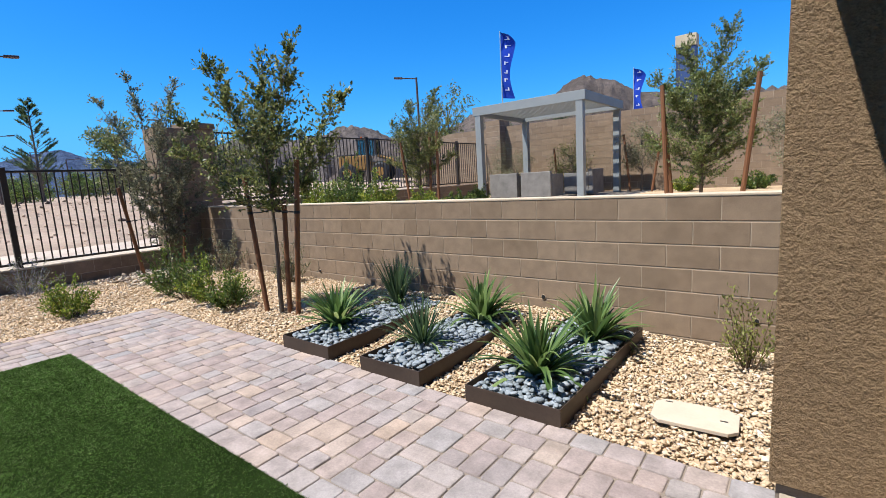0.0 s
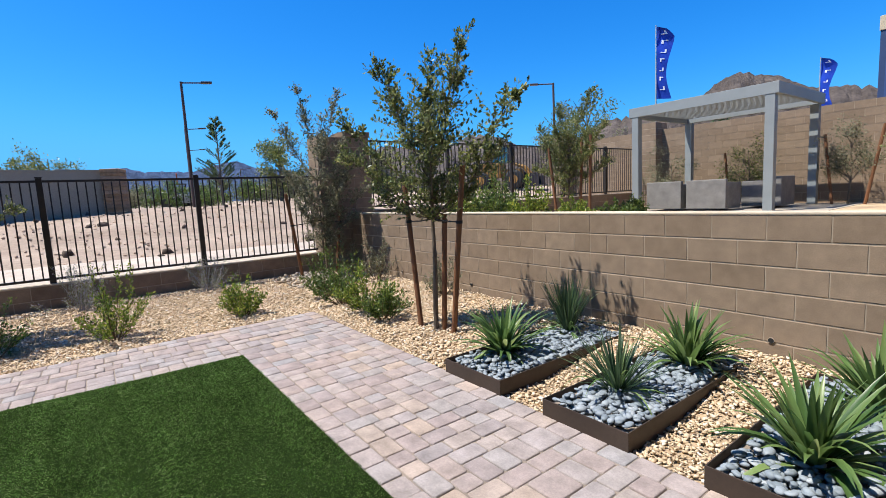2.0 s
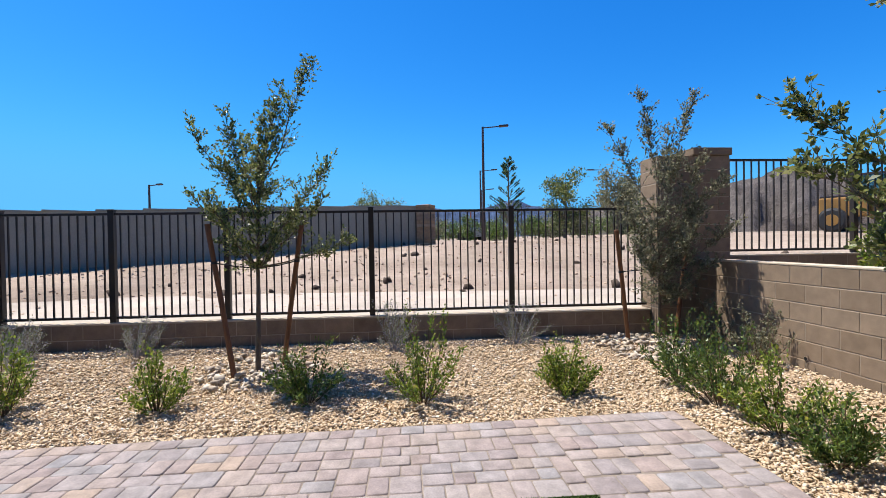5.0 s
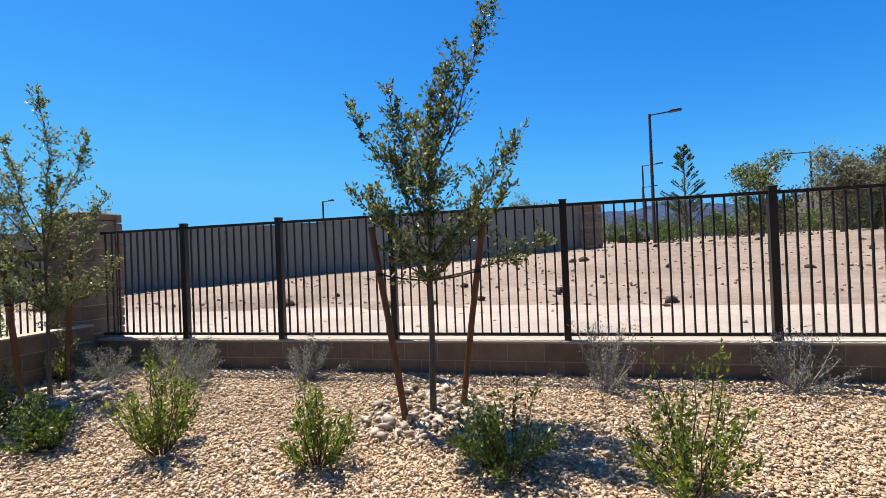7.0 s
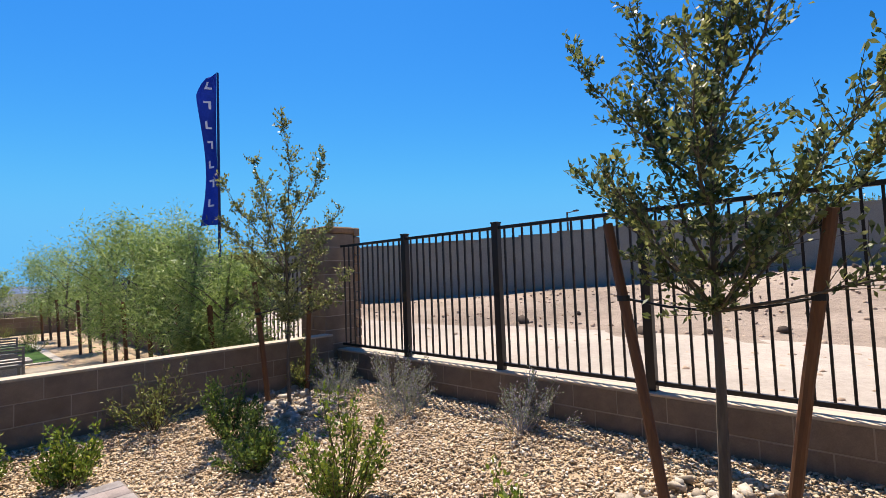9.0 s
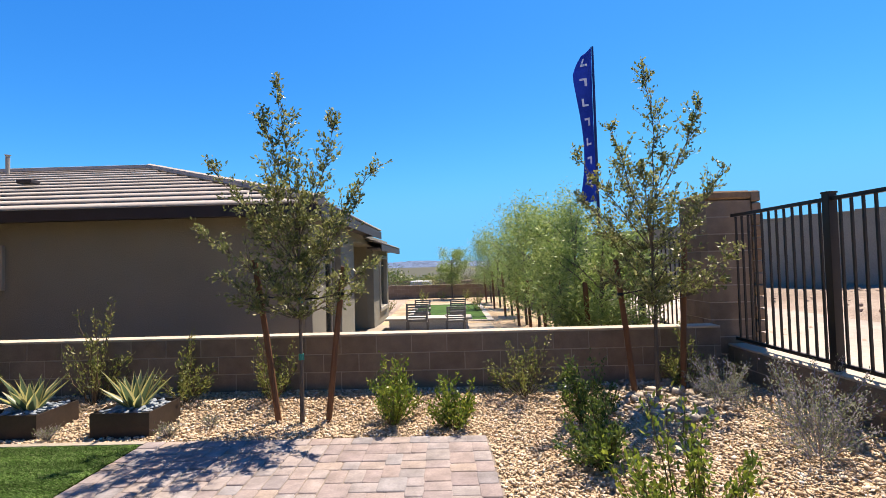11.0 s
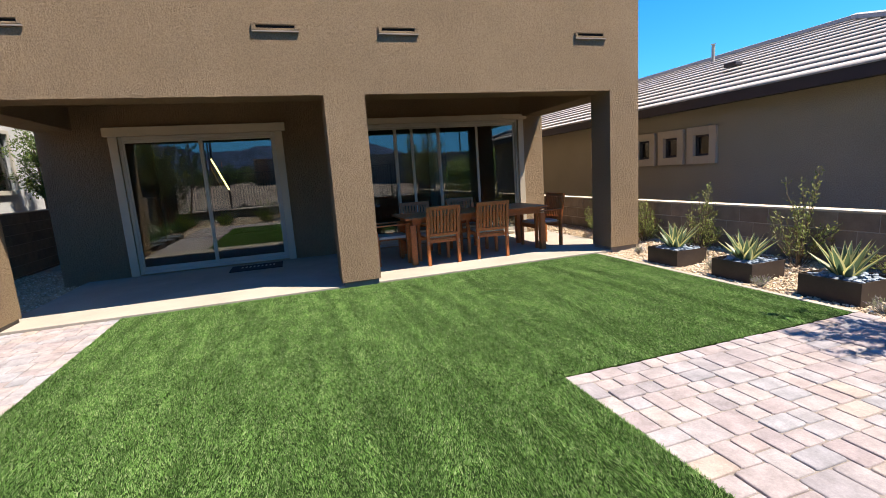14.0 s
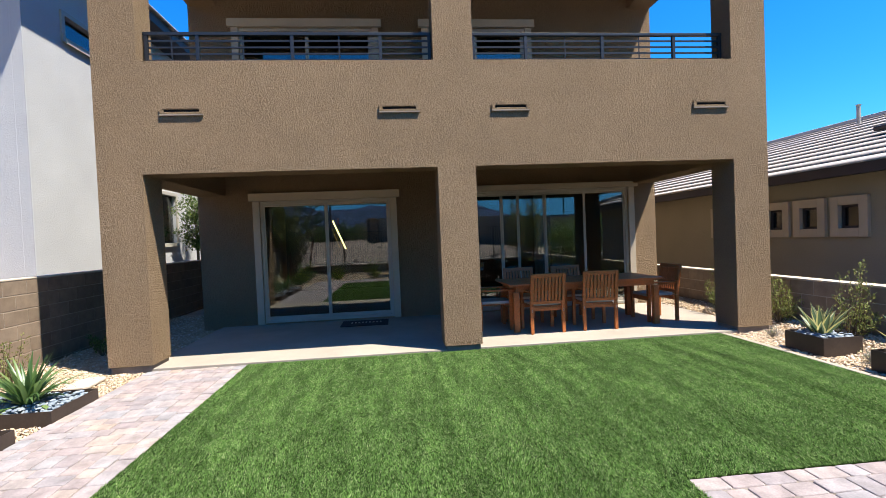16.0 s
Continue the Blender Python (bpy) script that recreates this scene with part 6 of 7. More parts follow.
young_tree((-8.0, 9.4, 0.8), 2.1, (0.0, 0.0), [(0.6, 0.1, 2.9), (-0.3, 0.1, 2.7), (-0.9, 0, 2.3), (1.0, 0.1, 2.2), (0.8, -0.2, 1.6), (-0.7, 0.2, 1.5), (0.2, 0.6, 2.2), (0.1, -0.6, 2.1), (-0.5, -0.3, 1.9), (0.5, 0.4, 1.8), (0.9, 0.3, 1.3), (-0.9, -0.2, 1.3)],
           "young evergreen oak in the upper yard gravel", OAK, 0.042, 61, 0.03, 22, 17, (), 1.0, 0.28, 0.2, False, 170, 0.6, "upper yard trees")
young_tree((-1.35, 8.7, 0.8), 2.0, (0.05, 0.0), [(0.35, 0.1, 2.75), (-0.3, 0.1, 2.6), (-0.7, 0, 2.1), (0.75, 0.1, 2.1), (0.6, -0.2, 1.5), (-0.6, 0.2, 1.5), (0.2, 0.5, 2.0), (0.1, -0.5, 2.0), (-0.4, -0.3, 1.8), (0.4, 0.4, 1.7), (0.7, 0.2, 1.1), (-0.7, -0.2, 1.1)],
           "young evergreen oak in the upper yard gravel", OAK_PALE, 0.042, 62, 0.03, 26, 20, (), 1.0, 0.30, 0.2, False, 230, 0.45, "upper yard trees")
far_tree((-3.9, 14.6, 0.8), 2.0, 0.62, GREY_LEAF, "small staked grey-green tree by the high wall", 63, 3600, 0.06, 0.03, 0.35, 0.8, group="upper yard trees")
far_tree((-6.2, 15.0, 0.8), 1.9, 0.8, OAK, "dark round bush by the high wall", 64, 3600, 0.06, 0.03, 0.2, 0.8, group="upper yard trees")
far_tree((-8.4, 15.0, 0.8), 1.8, 0.8, GREY_LEAF, "grey-green bush by the high wall", 65, 3600, 0.06, 0.03, 0.2, 0.8, group="upper yard trees")
far_tree((-0.2, 13.6, 0.8), 2.0, 0.7, GREY_LEAF, "small grey-green tree by the high wall", 66, 3000, 0.06, 0.03, 0.3, 0.8, group="upper yard trees")
for (bx, by), (tx, ty), h in (((-8.2, 9.2), (-8.35, 9.1), 1.7), ((-7.7, 9.4), (-7.6, 9.4), 1.9), ((-7.35, 9.3), (-7.3, 9.3), 1.9), ((-1.75, 8.2), (-1.85, 8.2), 1.95), ((-0.75, 8.1), (-0.55, 8.0), 1.9), ((-1.75, 8.6), (-1.9, 8.6), 1.4), ((-4.15, 14.5), (-4.35, 14.5), 1.7), ((-3.55, 14.4), (-3.25, 14.4), 1.8), ((-6.6, 14.9), (-6.75, 14.9), 1.5)):
    s = thing("tree_stake", (bx, by, 0.8), "reddish-brown round wooden tree stake in the upper yard", "stake", "tree stakes")
    part("pole", tube(bmesh.new(), [Vector((0, 0, -0.1)), Vector((tx - bx, ty - by, h))], 0.034, 8), STAKE, s)
for i, (x, y, h, r) in enumerate([(-8.6, 6.6, 1.35, 0.6), (-7.4, 6.3, 1.2, 0.5), (-6.5, 6.4, 1.05, 0.45), (-8.6, 7.6, 1.4, 0.6), (-7.2, 8.6, 0.6, 0.5), (-6.4, 9.0, 0.5, 0.4), (-2.6, 13.9, 0.5, 0.4), (-1.0, 14.2, 0.5, 0.5), (0.6, 12.5, 0.45, 0.4), (-6.9, 10.4, 0.5, 0.3)]):
    shrub((x, y, 0.8), h, r, DARK_LEAF if i % 2 else SHRUB_LEAF, "rounded green shrub in the upper yard gravel", 220 + i, 30, 0.062, 0.5, 70, 0.5, 2, "upper yard shrubs")
tagged(put(boxes((-9.6, 4.5, 0.78, 6, 15.6, 0.803)), "upper_gravel_ground", GRAVEL_BED), "tan gravel ground of the upper yard", "ground", kind="structure")

# ---- flags, sign tower, street lamps ----
FLAG_BLUE = surface("flag_cloth", (0.02, 0.065, 0.441), 0.8, 1.5, 30, 0.3, 0.2, 0.004)
FLAG_WHITE = material("flag_print", (0.75, 0.78, 0.85), 0.8)
POLE = surface("pale_pole", (0.418, 0.418, 0.426), 0.4, 2, 40, 0.05, 0.05, metal=0.3)
POLE_BLUE = material("navy_pole", (0.01, 0.015, 0.10), 0.5)


def feather_flag(x, y, z0, zf, zt, width, side, letters, seed, pole=None):
    """A feather flag: cloth along the pole's upper part, bowed by the wind; side: the way the cloth flies."""
    f = thing("feather_flag", (x, y, z0), "tall blue feather flag with pale marks on a pole", "flag", "feather flags")
    sx, sy = side
    part("pole", tube(bmesh.new(), [(0, 0, -0.3), (0, 0, zf - z0), (0, 0, zt - z0)], [0.035, 0.03, 0.02], 8), pole or POLE, f)
    n, k = 26, 7
    def place(i, j):
        s = i / (n - 1)
        z = zf - z0 + (zt - zf) * s
        w = width * min(1.0, (1 - s) * 6) ** 0.5 * (0.75 + 0.25 * math.sin(3 + 5 * s))
        u = 0.03 + w * j / (k - 1)
        bow = 0.12 * width * math.sin(7 * s + 2.2 * j / k + seed)
        return (sx * u - sy * bow, sy * u + sx * bow, z - 0.10 * width * j / (k - 1))
    v = np.array([place(i, j) for i in range(n) for j in range(k)])
    idx = np.arange(n * k).reshape(n, k)
    q = np.stack([idx[:-1, :-1], idx[1:, :-1], idx[1:, 1:], idx[:-1, 1:]], -1).reshape(-1, 4)
    cloth = arrays("cloth", v, q, FLAG_BLUE, f, True)
    for c in range(letters):
        i = 3 + c * (n - 7) / max(1, letters - 1)
        bm = bmesh.new()
        shape = ((0, 0.28), (1.25, 0.28), (1.25, 0.68), (0.95, 0.68), (0.95, 0.42), (0, 0.42)) if c % 2 else ((0, 0.28), (0.3, 0.28), (0.3, 0.56), (1.25, 0.56), (1.25, 0.70), (0, 0.70))
        rings = [[bm.verts.new(Vector(place(i + a, b * (k - 1))) + Vector((-sy * s, sx * s, 0))) for a, b in shape] for s in (0.012, -0.012)]
        bm.faces.new(rings[0])
        bm.faces.new(rings[1][::-1])
        for e in range(6):
            bm.faces.new((rings[0][e], rings[1][e], rings[1][(e + 1) % 6], rings[0][(e + 1) % 6]))
        part("printed_mark", bm, FLAG_WHITE, cloth, "pale printed mark")


feather_flag(-9.12, -9.9, -0.3, 2.6, 5.47, 0.42, (0.85, -0.2), 7, 0.4, POLE_BLUE)
feather_flag(-11.4, 19.6, 0.6, 5.1, 8.05, 0.72, (0.87, 0.48), 7, 1.3)
feather_flag(-9.6, 34.0, 0.6, 5.4, 8.2, 0.8, (0.95, 0.25), 5, 2.1)


def sign_tower():
    s = thing("sign_tower", (-7.5, 40.0, 0.0), "tall dark blue sign tower with a cream cap", "sign")
    blue = surface("dark_blue_panel", (0.018, 0.042, 0.114), 0.6, 0.5, 10, 0.15, 0.1)
    bm = boxes((-0.62, -0.45, 0, 0.62, 0.45, 10.1), bevel=0.02)
    for v in bm.verts:
        v.co.x *= 1.06 - 0.0 * v.co.z
    part("shaft", bm, blue, s)
    part("panel", boxes((-0.36, -0.47, 2.0, 0.36, -0.452, 9.2)), surface("blue_panel", (0.024, 0.057, 0.160), 0.6, 0.5, 10, 0.1, 0.05), s, "slightly paler blue front panel")
    part("cap", boxes((-0.7, -0.5, 10.102, 0.7, 0.5, 10.95), bevel=0.03), surface("cream_cap", (0.471, 0.395, 0.274), 0.8, 1, 20, 0.08, 0.1), s, "cream stucco cap")


sign_tower()
LAMP_BROWN = surface("brown_lamp_paint", (0.065, 0.038, 0.030), 0.5, 2, 40, 0.1, 0.05)


def street_lamp(x, y, z0, z1, arm, toward):
    l = thing("street_lamp", (x, y, z0), "brown street lamp with one flat arm", "lamp", "street lamps")
    h = z1 - z0
    part("pole", tube(bmesh.new(), [(0, 0, -0.5), (0, 0, h)], [0.13, 0.085], 8), LAMP_BROWN, l)
    a = Vector((math.cos(radians(toward)), math.sin(radians(toward)), 0.06))
    part("arm", tube(bmesh.new(), [Vector((0, 0, h - 0.08)), Vector((0, 0, h - 0.06)) + a * arm * 0.7], 0.05, 6), LAMP_BROWN, l)
    head = part("head", boxes((0, -0.17, -0.07, arm * 0.38, 0.17, 0.07), bevel=0.03), LAMP_BROWN, l, "flat lamp head")
    head.matrix_basis = Matrix.Translation(Vector((0, 0, h - 0.05)) + a * arm * 0.65) @ pose(0, 0, 0, 0, -4, toward)


street_lamp(-38.3, 6.0, 1.2, 10.3, 1.9, 85)
street_lamp(-62, 9.6, 1.2, 10.6, 2.1, 80)
street_lamp(-82, 13.0, 1.2, 10.4, 2.1, 80)
street_lamp(-58, 24.5, 1.2, 10.1, 2.2, 240)
street_lamp(-27.5, 32.5, 1.0, 10.5, 1.9, 215)
street_lamp(-95, 19.0, 1.2, 9.5, 2.2, 80)
street_lamp(-110, 27.0, 1.2, 9.5, 2.2, 80)
street_lamp(-46, -22.5, 1.2, 7.0, 1.2, 80)

# ---- desert beyond ----
PALO = leafy("palo_verde_leaf", [(0.0, (0.053, 0.076, 0.027)), (0.6, (0.091, 0.114, 0.042)), (1.0, (0.144, 0.160, 0.065))], 0.6, 0.3)


def land(x, y):
    return float(desert_height(np.array(x, float), np.array(y, float)))


def at_bearing(b, d, ox=-4.4, oy=-0.6):
    return ox - d * math.sin(radians(b)), oy + d * math.cos(radians(b))


def pine():
    x, y = at_bearing(75.8, 34)
    rng = np.random.default_rng(71)
    t = thing("pine_tree", (x, y, land(x, y)), "young open pine with upswept branches", "tree")
    bm = bmesh.new()
    tube(bm, [Vector((0, 0, -0.2)), Vector((0, 0, 6.2))], [0.1, 0.02], 6, False)
    P, D = [], []
    for k in range(105):
        z = rng.uniform(0.5, 6.1)
        a, l = rng.uniform(0, math.tau), (6.5 - z) * 0.27 * rng.uniform(0.5, 1.1) + 0.12
        w = np.array([math.cos(a), math.sin(a), 0.75])
        p0, p1 = np.array([0, 0, z]), np.array([0, 0, z]) + w * l
        tube(bm, [Vector(p0), Vector(p1)], [0.02, 0.008], 4, False)
        m = 60
        s = rng.uniform(0.45, 1.0, m)[:, None]
        P.append(p0 + (p1 - p0) * s)
        D.append(w * 0.9 + rng.normal(0, 0.4, (m, 3)) + np.array([0, 0, 0.4]))
    part("trunk", bm, BARK, t)
    leaf_mesh("needles", np.concatenate(P), np.concatenate(D), 0.22, 0.03, PINE, t, rng)


pine()
for i, (b, d, h, r, m) in enumerate([(69, 33, 5.0, 1.7, OAK), (62.8, 31, 4.4, 1.9, GREY_LEAF), (92.3, 46, 5.6, 1.9, OAK), (94.5, 48, 4.8, 1.5, OAK), (60.5, 34, 4.8, 1.6, OAK), (57.5, 38, 4.0, 1.8, GREY_LEAF), (30, 32, 6.5, 1.8, OAK), (33, 36, 5.5, 2.0, GREY_LEAF), (24, 36, 5.0, 2.2, GREY_LEAF), (16, 34, 5.2, 1.0, PINE)]):
    x, y = at_bearing(b, d)
    far_tree((x, y, land(x, y) if x < -10 else 0.8), h, r, m, "full roadside tree beyond the fence", 500 + i, 3600, 0.22, 0.12, 0.2, 0.7)
rng = np.random.default_rng(77)
for i in range(70):
    b, d = float(rng.uniform(54, 97)), float(rng.uniform(34, 66))
    if 84 < b and d < 44:
        d += 14
    x, y = at_bearing(b, d)
    far_tree((x, y, land(x, y)), float(rng.uniform(1.3, 2.6)), float(rng.uniform(0.8, 1.7)), (PALO, GREY_LEAF, DARK_LEAF)[i % 3], "scrubby desert bush on pale soil", 600 + i, 1300, 0.19, 0.05, 0.12, 0.6, group="desert bushes")
rng = np.random.default_rng(78)
n = 48
q = np.stack([rng.uniform(-34, -11.5, n), rng.uniform(-7, 14, n)], -1)
q = np.column_stack([q, [land(*w) + 0.04 for w in q]])
tagged(stones("desert_rocks", q, 0.12, surface("dark_rock", (0.091, 0.068, 0.053), 0.9, 3, 30, 0.3, 0.4), rng, 0.5), "scattered dark stones on the pale slope", "stones", kind="stuff")
n = 1500
q = np.stack([rng.uniform(-26, -10.3, n), rng.uniform(-15, 10, n)], -1)
q = np.column_stack([q, [land(*w) + 0.005 for w in q]])
tagged(stones("desert_pebbles", q, 0.045, surface("pink_rock", (0.410, 0.304, 0.220), 0.9, 3, 30, 0.25, 0.4), rng, 0.6), "scattered pinkish pebbles on the bare slope", "stones", kind="stuff")


def wheel_loader():
    x, y = at_bearing(46.2, 33, -0.5, 0.06)
    g = land(x, y)
    m = thing("wheel_loader", (x, y, g), "yellow wheel loader parked on the building site", "vehicle", turn=30)
    yellow = surface("yellow_paint", (0.274, 0.144, 0.034), 0.5, 2, 30, 0.12, 0.05)
    dark = surface("dark_machine_paint", (0.03, 0.025, 0.030), 0.5, 2, 30, 0.12, 0.05)
    bm = boxes((-1.8, -0.75, 0.75, 0.2, 0.75, 1.75), bevel=0.08)
    part("body", bm, yellow, m)
    part("grille", boxes((-1.86, -0.6, 0.85, -1.802, 0.6, 1.6), bevel=0.02), dark, m)
    part("hood_roof", boxes((-1.75, -0.7, 1.752, -0.5, 0.7, 1.86), bevel=0.03), dark, m)
    cab = part("cab", boxes(*[(x0, y0, 1.75, x0 + 0.09, y0 + 0.09, 2.75) for x0 in (-0.45, 0.75) for y0 in (-0.7, 0.61)], (-0.5, -0.75, 2.752, 0.9, 0.75, 2.86), bevel=0.015), dark, m)
    part("window", boxes((-0.36, -0.68, 1.76, 0.75, -0.66, 2.74), (-0.36, 0.66, 1.76, 0.75, 0.68, 2.74), (-0.42, -0.61, 1.76, -0.40, 0.61, 2.74), (0.79, -0.61, 1.76, 0.81, 0.61, 2.74)), GLASS, cab)
    part("beacon", tube(bmesh.new(), [(-0.3, 0, 2.86), (-0.3, 0, 3.06)], 0.07, 8), surface("orange_beacon", (0.532, 0.106, 0.02), 0.4, 2, 30, 0.05, 0.05), cab, "orange warning beacon")
    for wx in (-1.15, 1.15):
        for wy in (-0.85, 0.85):
            w = part("wheel", tube(bmesh.new(), [(wx, wy - 0.22, 0.6), (wx, wy - 0.17, 0.6), (wx, wy + 0.17, 0.6), (wx, wy + 0.22, 0.6)], [0.5, 0.62, 0.62, 0.5], 20), TIE, m)
            part("rim", tube(bmesh.new(), [(wx, wy - 0.235, 0.6), (wx, wy + 0.235, 0.6)], 0.3, 14), yellow, w)
    part("front_frame", boxes((0.2, -0.5, 0.6, 1.5, 0.5, 1.3), bevel=0.05), yellow, m)
    bm = bmesh.new()
    for s in (-0.45, 0.35):
        tube(bm, [(0.9, s, 1.7), (1.7, s, 1.4), (2.3, s, 0.6)], 0.11, 6)
    part("lift_arm", bm, yellow, m)
    part("bucket", boxes((2.25, -1.1, 0.1, 2.35, 1.1, 0.95), (2.352, -1.1, 0.1, 2.95, 1.1, 0.17), (2.352, -1.1, 0.172, 2.85, -1.05, 0.8), (2.352, 1.05, 0.172, 2.85, 1.1, 0.8), bevel=0.01), dark, m)


wheel_loader()


def skid_steer(b, d):
    x, y = at_bearing(b, d)
    m = thing("skid_steer", (x, y, land(x, y)), "small pale skid steer parked on desert ground", "vehicle", turn=200)
    pale, dark = surface("pale_machine_paint", (0.342, 0.334, 0.304), 0.5, 2, 30, 0.1, 0.05), TIE
    part("body", boxes((-1.1, -0.6, 0.35, 0.9, 0.6, 1.15), bevel=0.08), pale, m)
    part("cab", boxes(*[(x0, y0, 1.15, x0 + 0.08, y0 + 0.08, 2.05) for x0 in (-0.5, 0.5) for y0 in (-0.5, 0.42)], (-0.55, -0.55, 2.052, 0.62, 0.55, 2.14), bevel=0.01), dark, m)
    part("hopper", boxes((0.9, -0.8, 0.1, 1.5, 0.8, 0.8), bevel=0.05), dark, m)
    for wx in (-0.6, 0.5):
        for wy in (-0.72, 0.72):
            part("wheel", tube(bmesh.new(), [(wx, wy - 0.13, 0.38), (wx, wy + 0.13, 0.38)], 0.4, 14), dark, m)
    part("mast", tube(bmesh.new(), [(0, 0, 2.1), (0, 0, 3.1)], 0.06, 6), surface("orange_mast", (0.456, 0.091, 0.03), 0.5, 2, 20, 0.1, 0.05), m)


skid_steer(81.0, 46)

# ---- southern neighbour's yard ----
for i, (x, y, h, r) in enumerate([(-8.75, -8.6, 2.7, 0.85), (-8.7, -9.9, 3.1, 0.95), (-8.65, -11.4, 3.2, 1.0), (-8.6, -13.0, 3.3, 1.0), (-8.6, -15.0, 3.4, 1.05), (-8.5, -17.4, 3.3, 1.0), (-8.4, -20.2, 3.3, 1.0), (-8.3, -23.0, 3.2, 1.0)]):
    far_tree((x, y, -0.31), h, r, WILLOW, "slender willow-like tree with fine drooping leaves", 700 + i, 11000 if i < 4 else 6500, 0.105, 0.045, 0.30, 0.5, 0.18, 0.3, "willow row")
    s = thing("tree_stake", (x + 0.25, y + 0.1, -0.3), "brown wooden tree stake under the willows", "stake", "tree stakes")
    part("pole", tube(bmesh.new(), [Vector((0, 0, -0.1)), Vector((0.08, 0, 1.5))], 0.04, 8), STAKE, s)
far_tree((-6.55, -26.0, -0.3), 2.9, 0.95, WILLOW, "small round-crowned tree by the low far wall", 720, 6500, 0.10, 0.05, 0.4, 0.7, 0.3)
for i, (x, y, h, r, m) in enumerate([(-5.6, -28.5, 1.6, 1.2, WALL_LEAF), (-7.4, -28.5, 1.5, 1.2, WALL_LEAF), (-3.4, -29, 1.8, 1.2, DARK_LEAF), (-9.0, -29.5, 1.8, 1.4, WALL_LEAF), (-2.2, -33, 2.2, 1.6, DARK_LEAF)]):
    far_tree((x, y, -0.7), h, r, m, "yellow-green bush past the low wall", 730 + i, 1200, 0.10, 0.05, 0.1, 0.6)
for i, (x, y) in enumerate([(-3.9, -19.8), (-5.0, -24.6), (-6.0, -25.4), (-7.6, -22.0), (-7.4, -19.0), (-7.2, -24.8)]):
    shrub((x, y, -0.3), 0.7, 0.4, WALL_LEAF, "yellow-green shrub in the neighbouring gravel yard", 740 + i, 16, 0.05, 0.35, 30, 0.8, 2, "neighbouring shrubs")
tagged(put(boxes((-9.6, -26.8, -0.4, -4.2, -7.0, -0.30)), "neighbour_gravel_ground", GRAVEL_BED), "tan gravel of the neighbouring yard", "ground", kind="structure")
tagged(put(boxes((-7.6, -15.6, -0.34, -4.0, -8.9, -0.285), bevel=0.004), "neighbour_patio", CONCRETE), "pale paved patio of the neighbouring yard", "pavement", kind="structure")
tagged(put(boxes((-7.75, -22.4, -0.32, -4.85, -16.2, -0.27), bevel=0.004), "neighbour_lawn_edge", WHITE_EDGE), "pale border round the neighbouring lawn", "edging", kind="structure")
tagged(put(boxes((-7.55, -22.2, -0.27, -5.05, -16.4, -0.262)), "neighbour_lawn", surface("far_turf", (0.042, 0.091, 0.02), 0.9, 2, 80, 0.3, 0.6)), "small rectangle of bright green turf", "lawn", kind="structure")


def fire_table():
    t = thing("fire_table", (-5.75, -14.75, -0.285), "long pale concrete fire table in the neighbouring patio", "table")
    part("base", boxes((-1.1, -0.3, 0, 1.1, 0.3, 0.26), bevel=0.01), STUCCO_GREY, t)
    part("top", boxes((-1.22, -0.38, 0.262, 1.22, 0.38, 0.32), bevel=0.01), WHITE_EDGE, t)


fire_table()


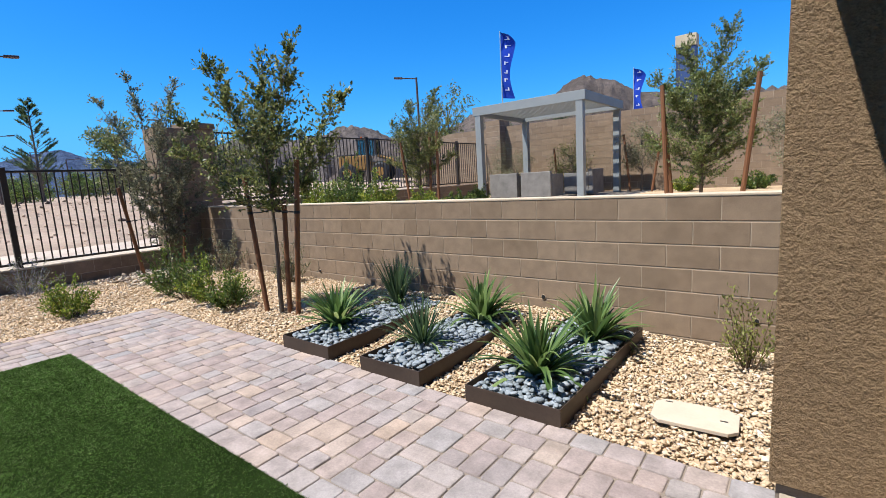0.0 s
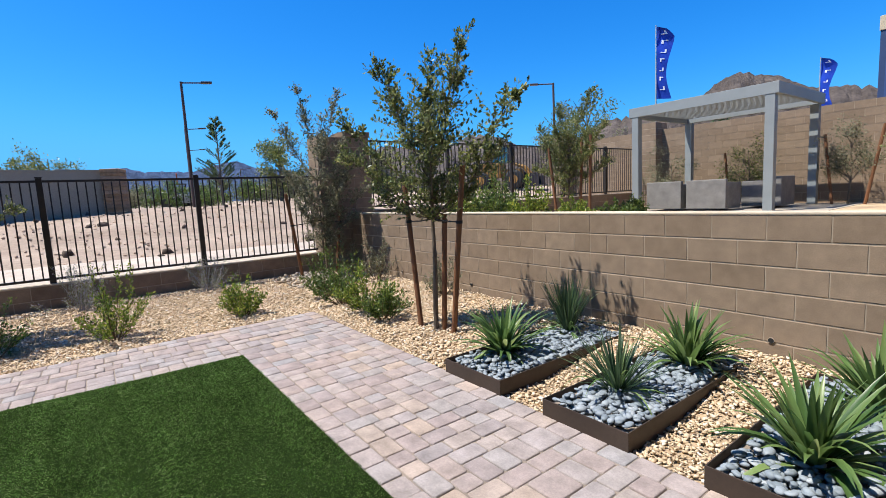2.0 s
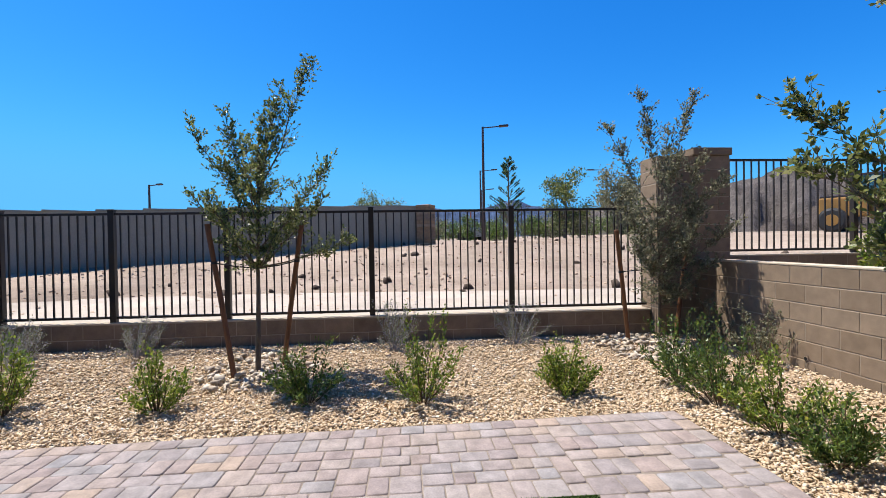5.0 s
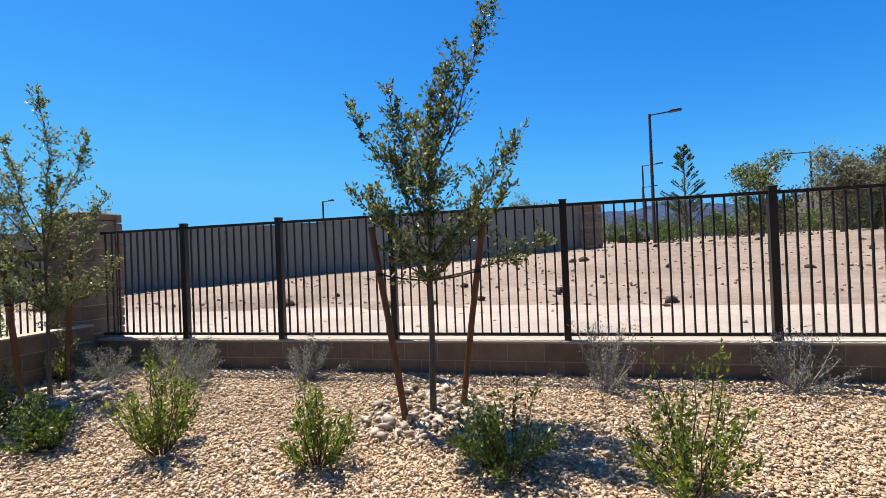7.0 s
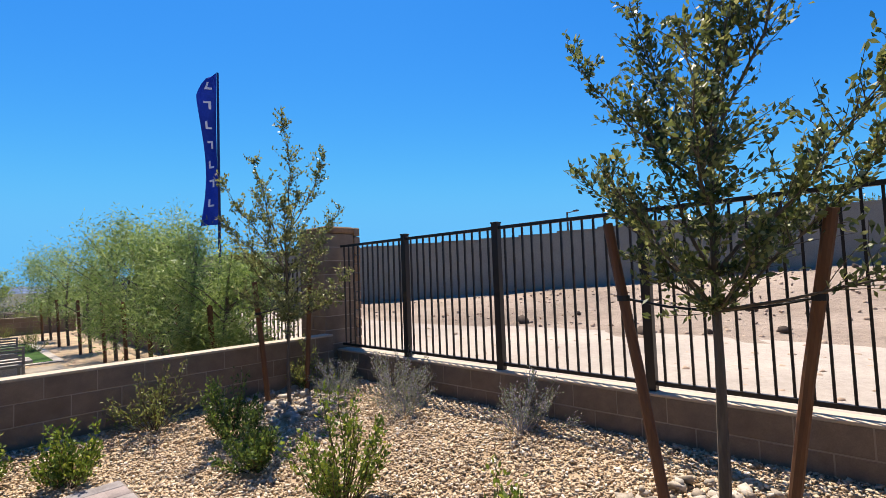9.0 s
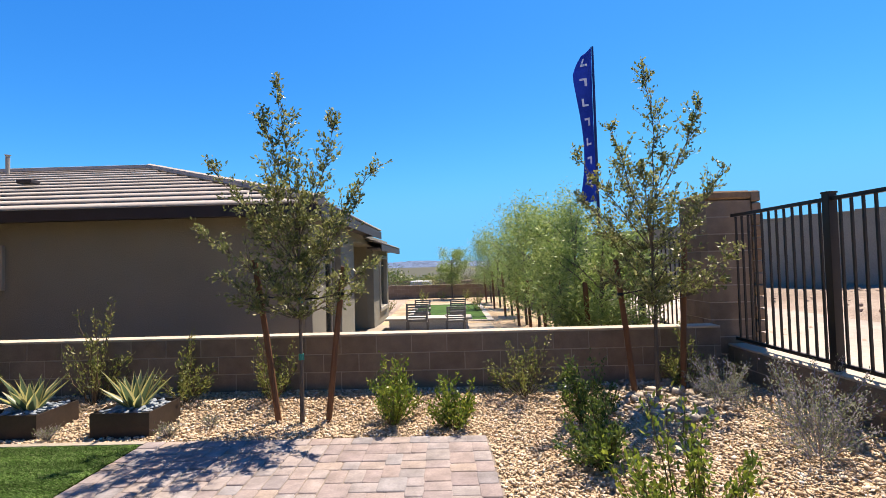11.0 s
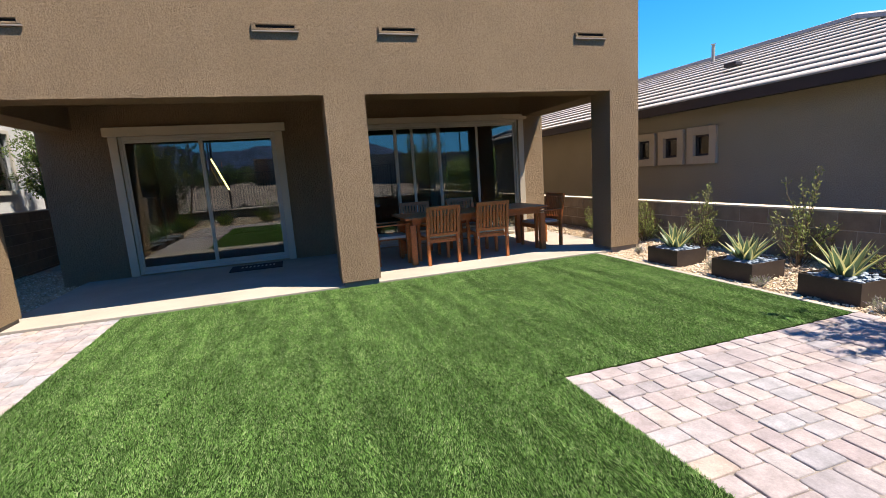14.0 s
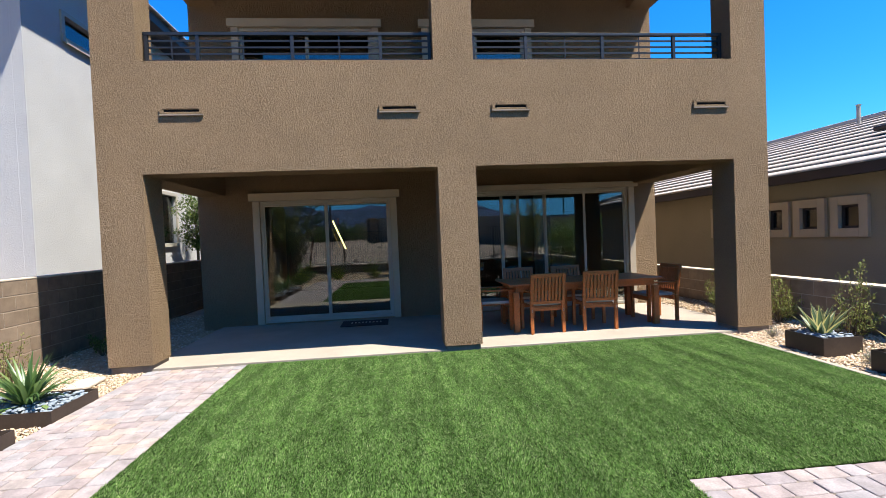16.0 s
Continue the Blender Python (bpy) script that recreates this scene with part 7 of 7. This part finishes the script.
def patio_chair():
    c = thing("patio_chair", (0, 0, 0), "grey woven patio armchair with slatted back", "chair", "patio chairs")
    for x in (-0.3, 0.3):
        for y in (-0.28, 0.28):
            part("leg", boxes((x - 0.025, y - 0.025, 0, x + 0.025, y + 0.025, 0.38)), WICKER, c)
        part("arm", boxes((x - 0.035, -0.3, 0.56, x + 0.035, 0.3, 0.60), bevel=0.008), WICKER, c)
    part("seat", boxes((-0.3, -0.3, 0.381, 0.3, 0.3, 0.45), bevel=0.01), WICKER, c)
    part("backrest", boxes((-0.32, 0.28, 0.451, -0.27, 0.33, 0.86), (0.27, 0.28, 0.451, 0.32, 0.33, 0.86), (-0.32, 0.28, 0.861, 0.32, 0.33, 0.91)), WICKER, c)
    for k in range(5):
        part("slat", boxes((-0.268, 0.295, 0.48 + 0.075 * k, 0.268, 0.315, 0.525 + 0.075 * k)), WICKER, c)
    return c


pc = patio_chair()
pc.matrix_world = pose(-5.5, -13.75, -0.284) @ Matrix.Scale(0.88, 4)
copy_thing(pc, pose(-6.5, -13.75, -0.284, 0, 0, 4) @ Matrix.Scale(0.88, 4))
copy_thing(pc, pose(-5.5, -15.9, -0.284, 0, 0, 180) @ Matrix.Scale(0.88, 4))
copy_thing(pc, pose(-6.6, -15.9, -0.284, 0, 0, 176) @ Matrix.Scale(0.88, 4))
u = thing("utility_box", (-4.6, -30.5, -1.2), "grey cylindrical utility cover past the far wall", "box")
part("drum", tube(bmesh.new(), [(0, 0, 0), (0, 0, 1.7), (0, 0, 1.75)], [0.7, 0.7, 0.6], 20), STUCCO_GREY, u)
for x0, x1, y, z in ((-12, -2, -36, 0.3), (-9.5, 6, -44, 0.1)):
    block_wall("wall_beyond", "distant tan block wall beyond the yards", "x", y, x0, x1, -2.0, z, 0.2, far=True)

# ---- by the grey house ----
far_tree((9.0, 5.35, 0.8), 2.6, 0.62, DARK_LEAF, "small dense green tree against a pale wall", 760, 5000, 0.08, 0.05, 0.3, 0.8, group="garden trees")
rng = np.random.default_rng(9)
for i, (x, y) in enumerate([(1.3, 3.7), (2.3, 3.6)]):
    shrub((x, y, 0.0), 0.45, 0.35, DARK_LEAF, "dark low shrub in the shaded side yard", 770 + i, 20, 0.045, 0.45, 36, 0.5, 0, "side yard shrubs")

rng = np.random.default_rng(91)
for i in range(26):
    b, d = float(rng.uniform(168, 192)), float(rng.uniform(42, 110))
    x, y = at_bearing(b, d, -6.4, -1.4)
    g = -1.2 - max(0, -26.9 - y) * 0.02
    far_tree((x, y, g), float(rng.uniform(1.0, 2.4)), float(rng.uniform(1.2, 2.6)), (DARK_LEAF, OAK, GREY_LEAF)[i % 3], "dark distant bush below the horizon", 800 + i, 700, 0.3, 0.08, 0.1, 0.6, group="valley bushes")
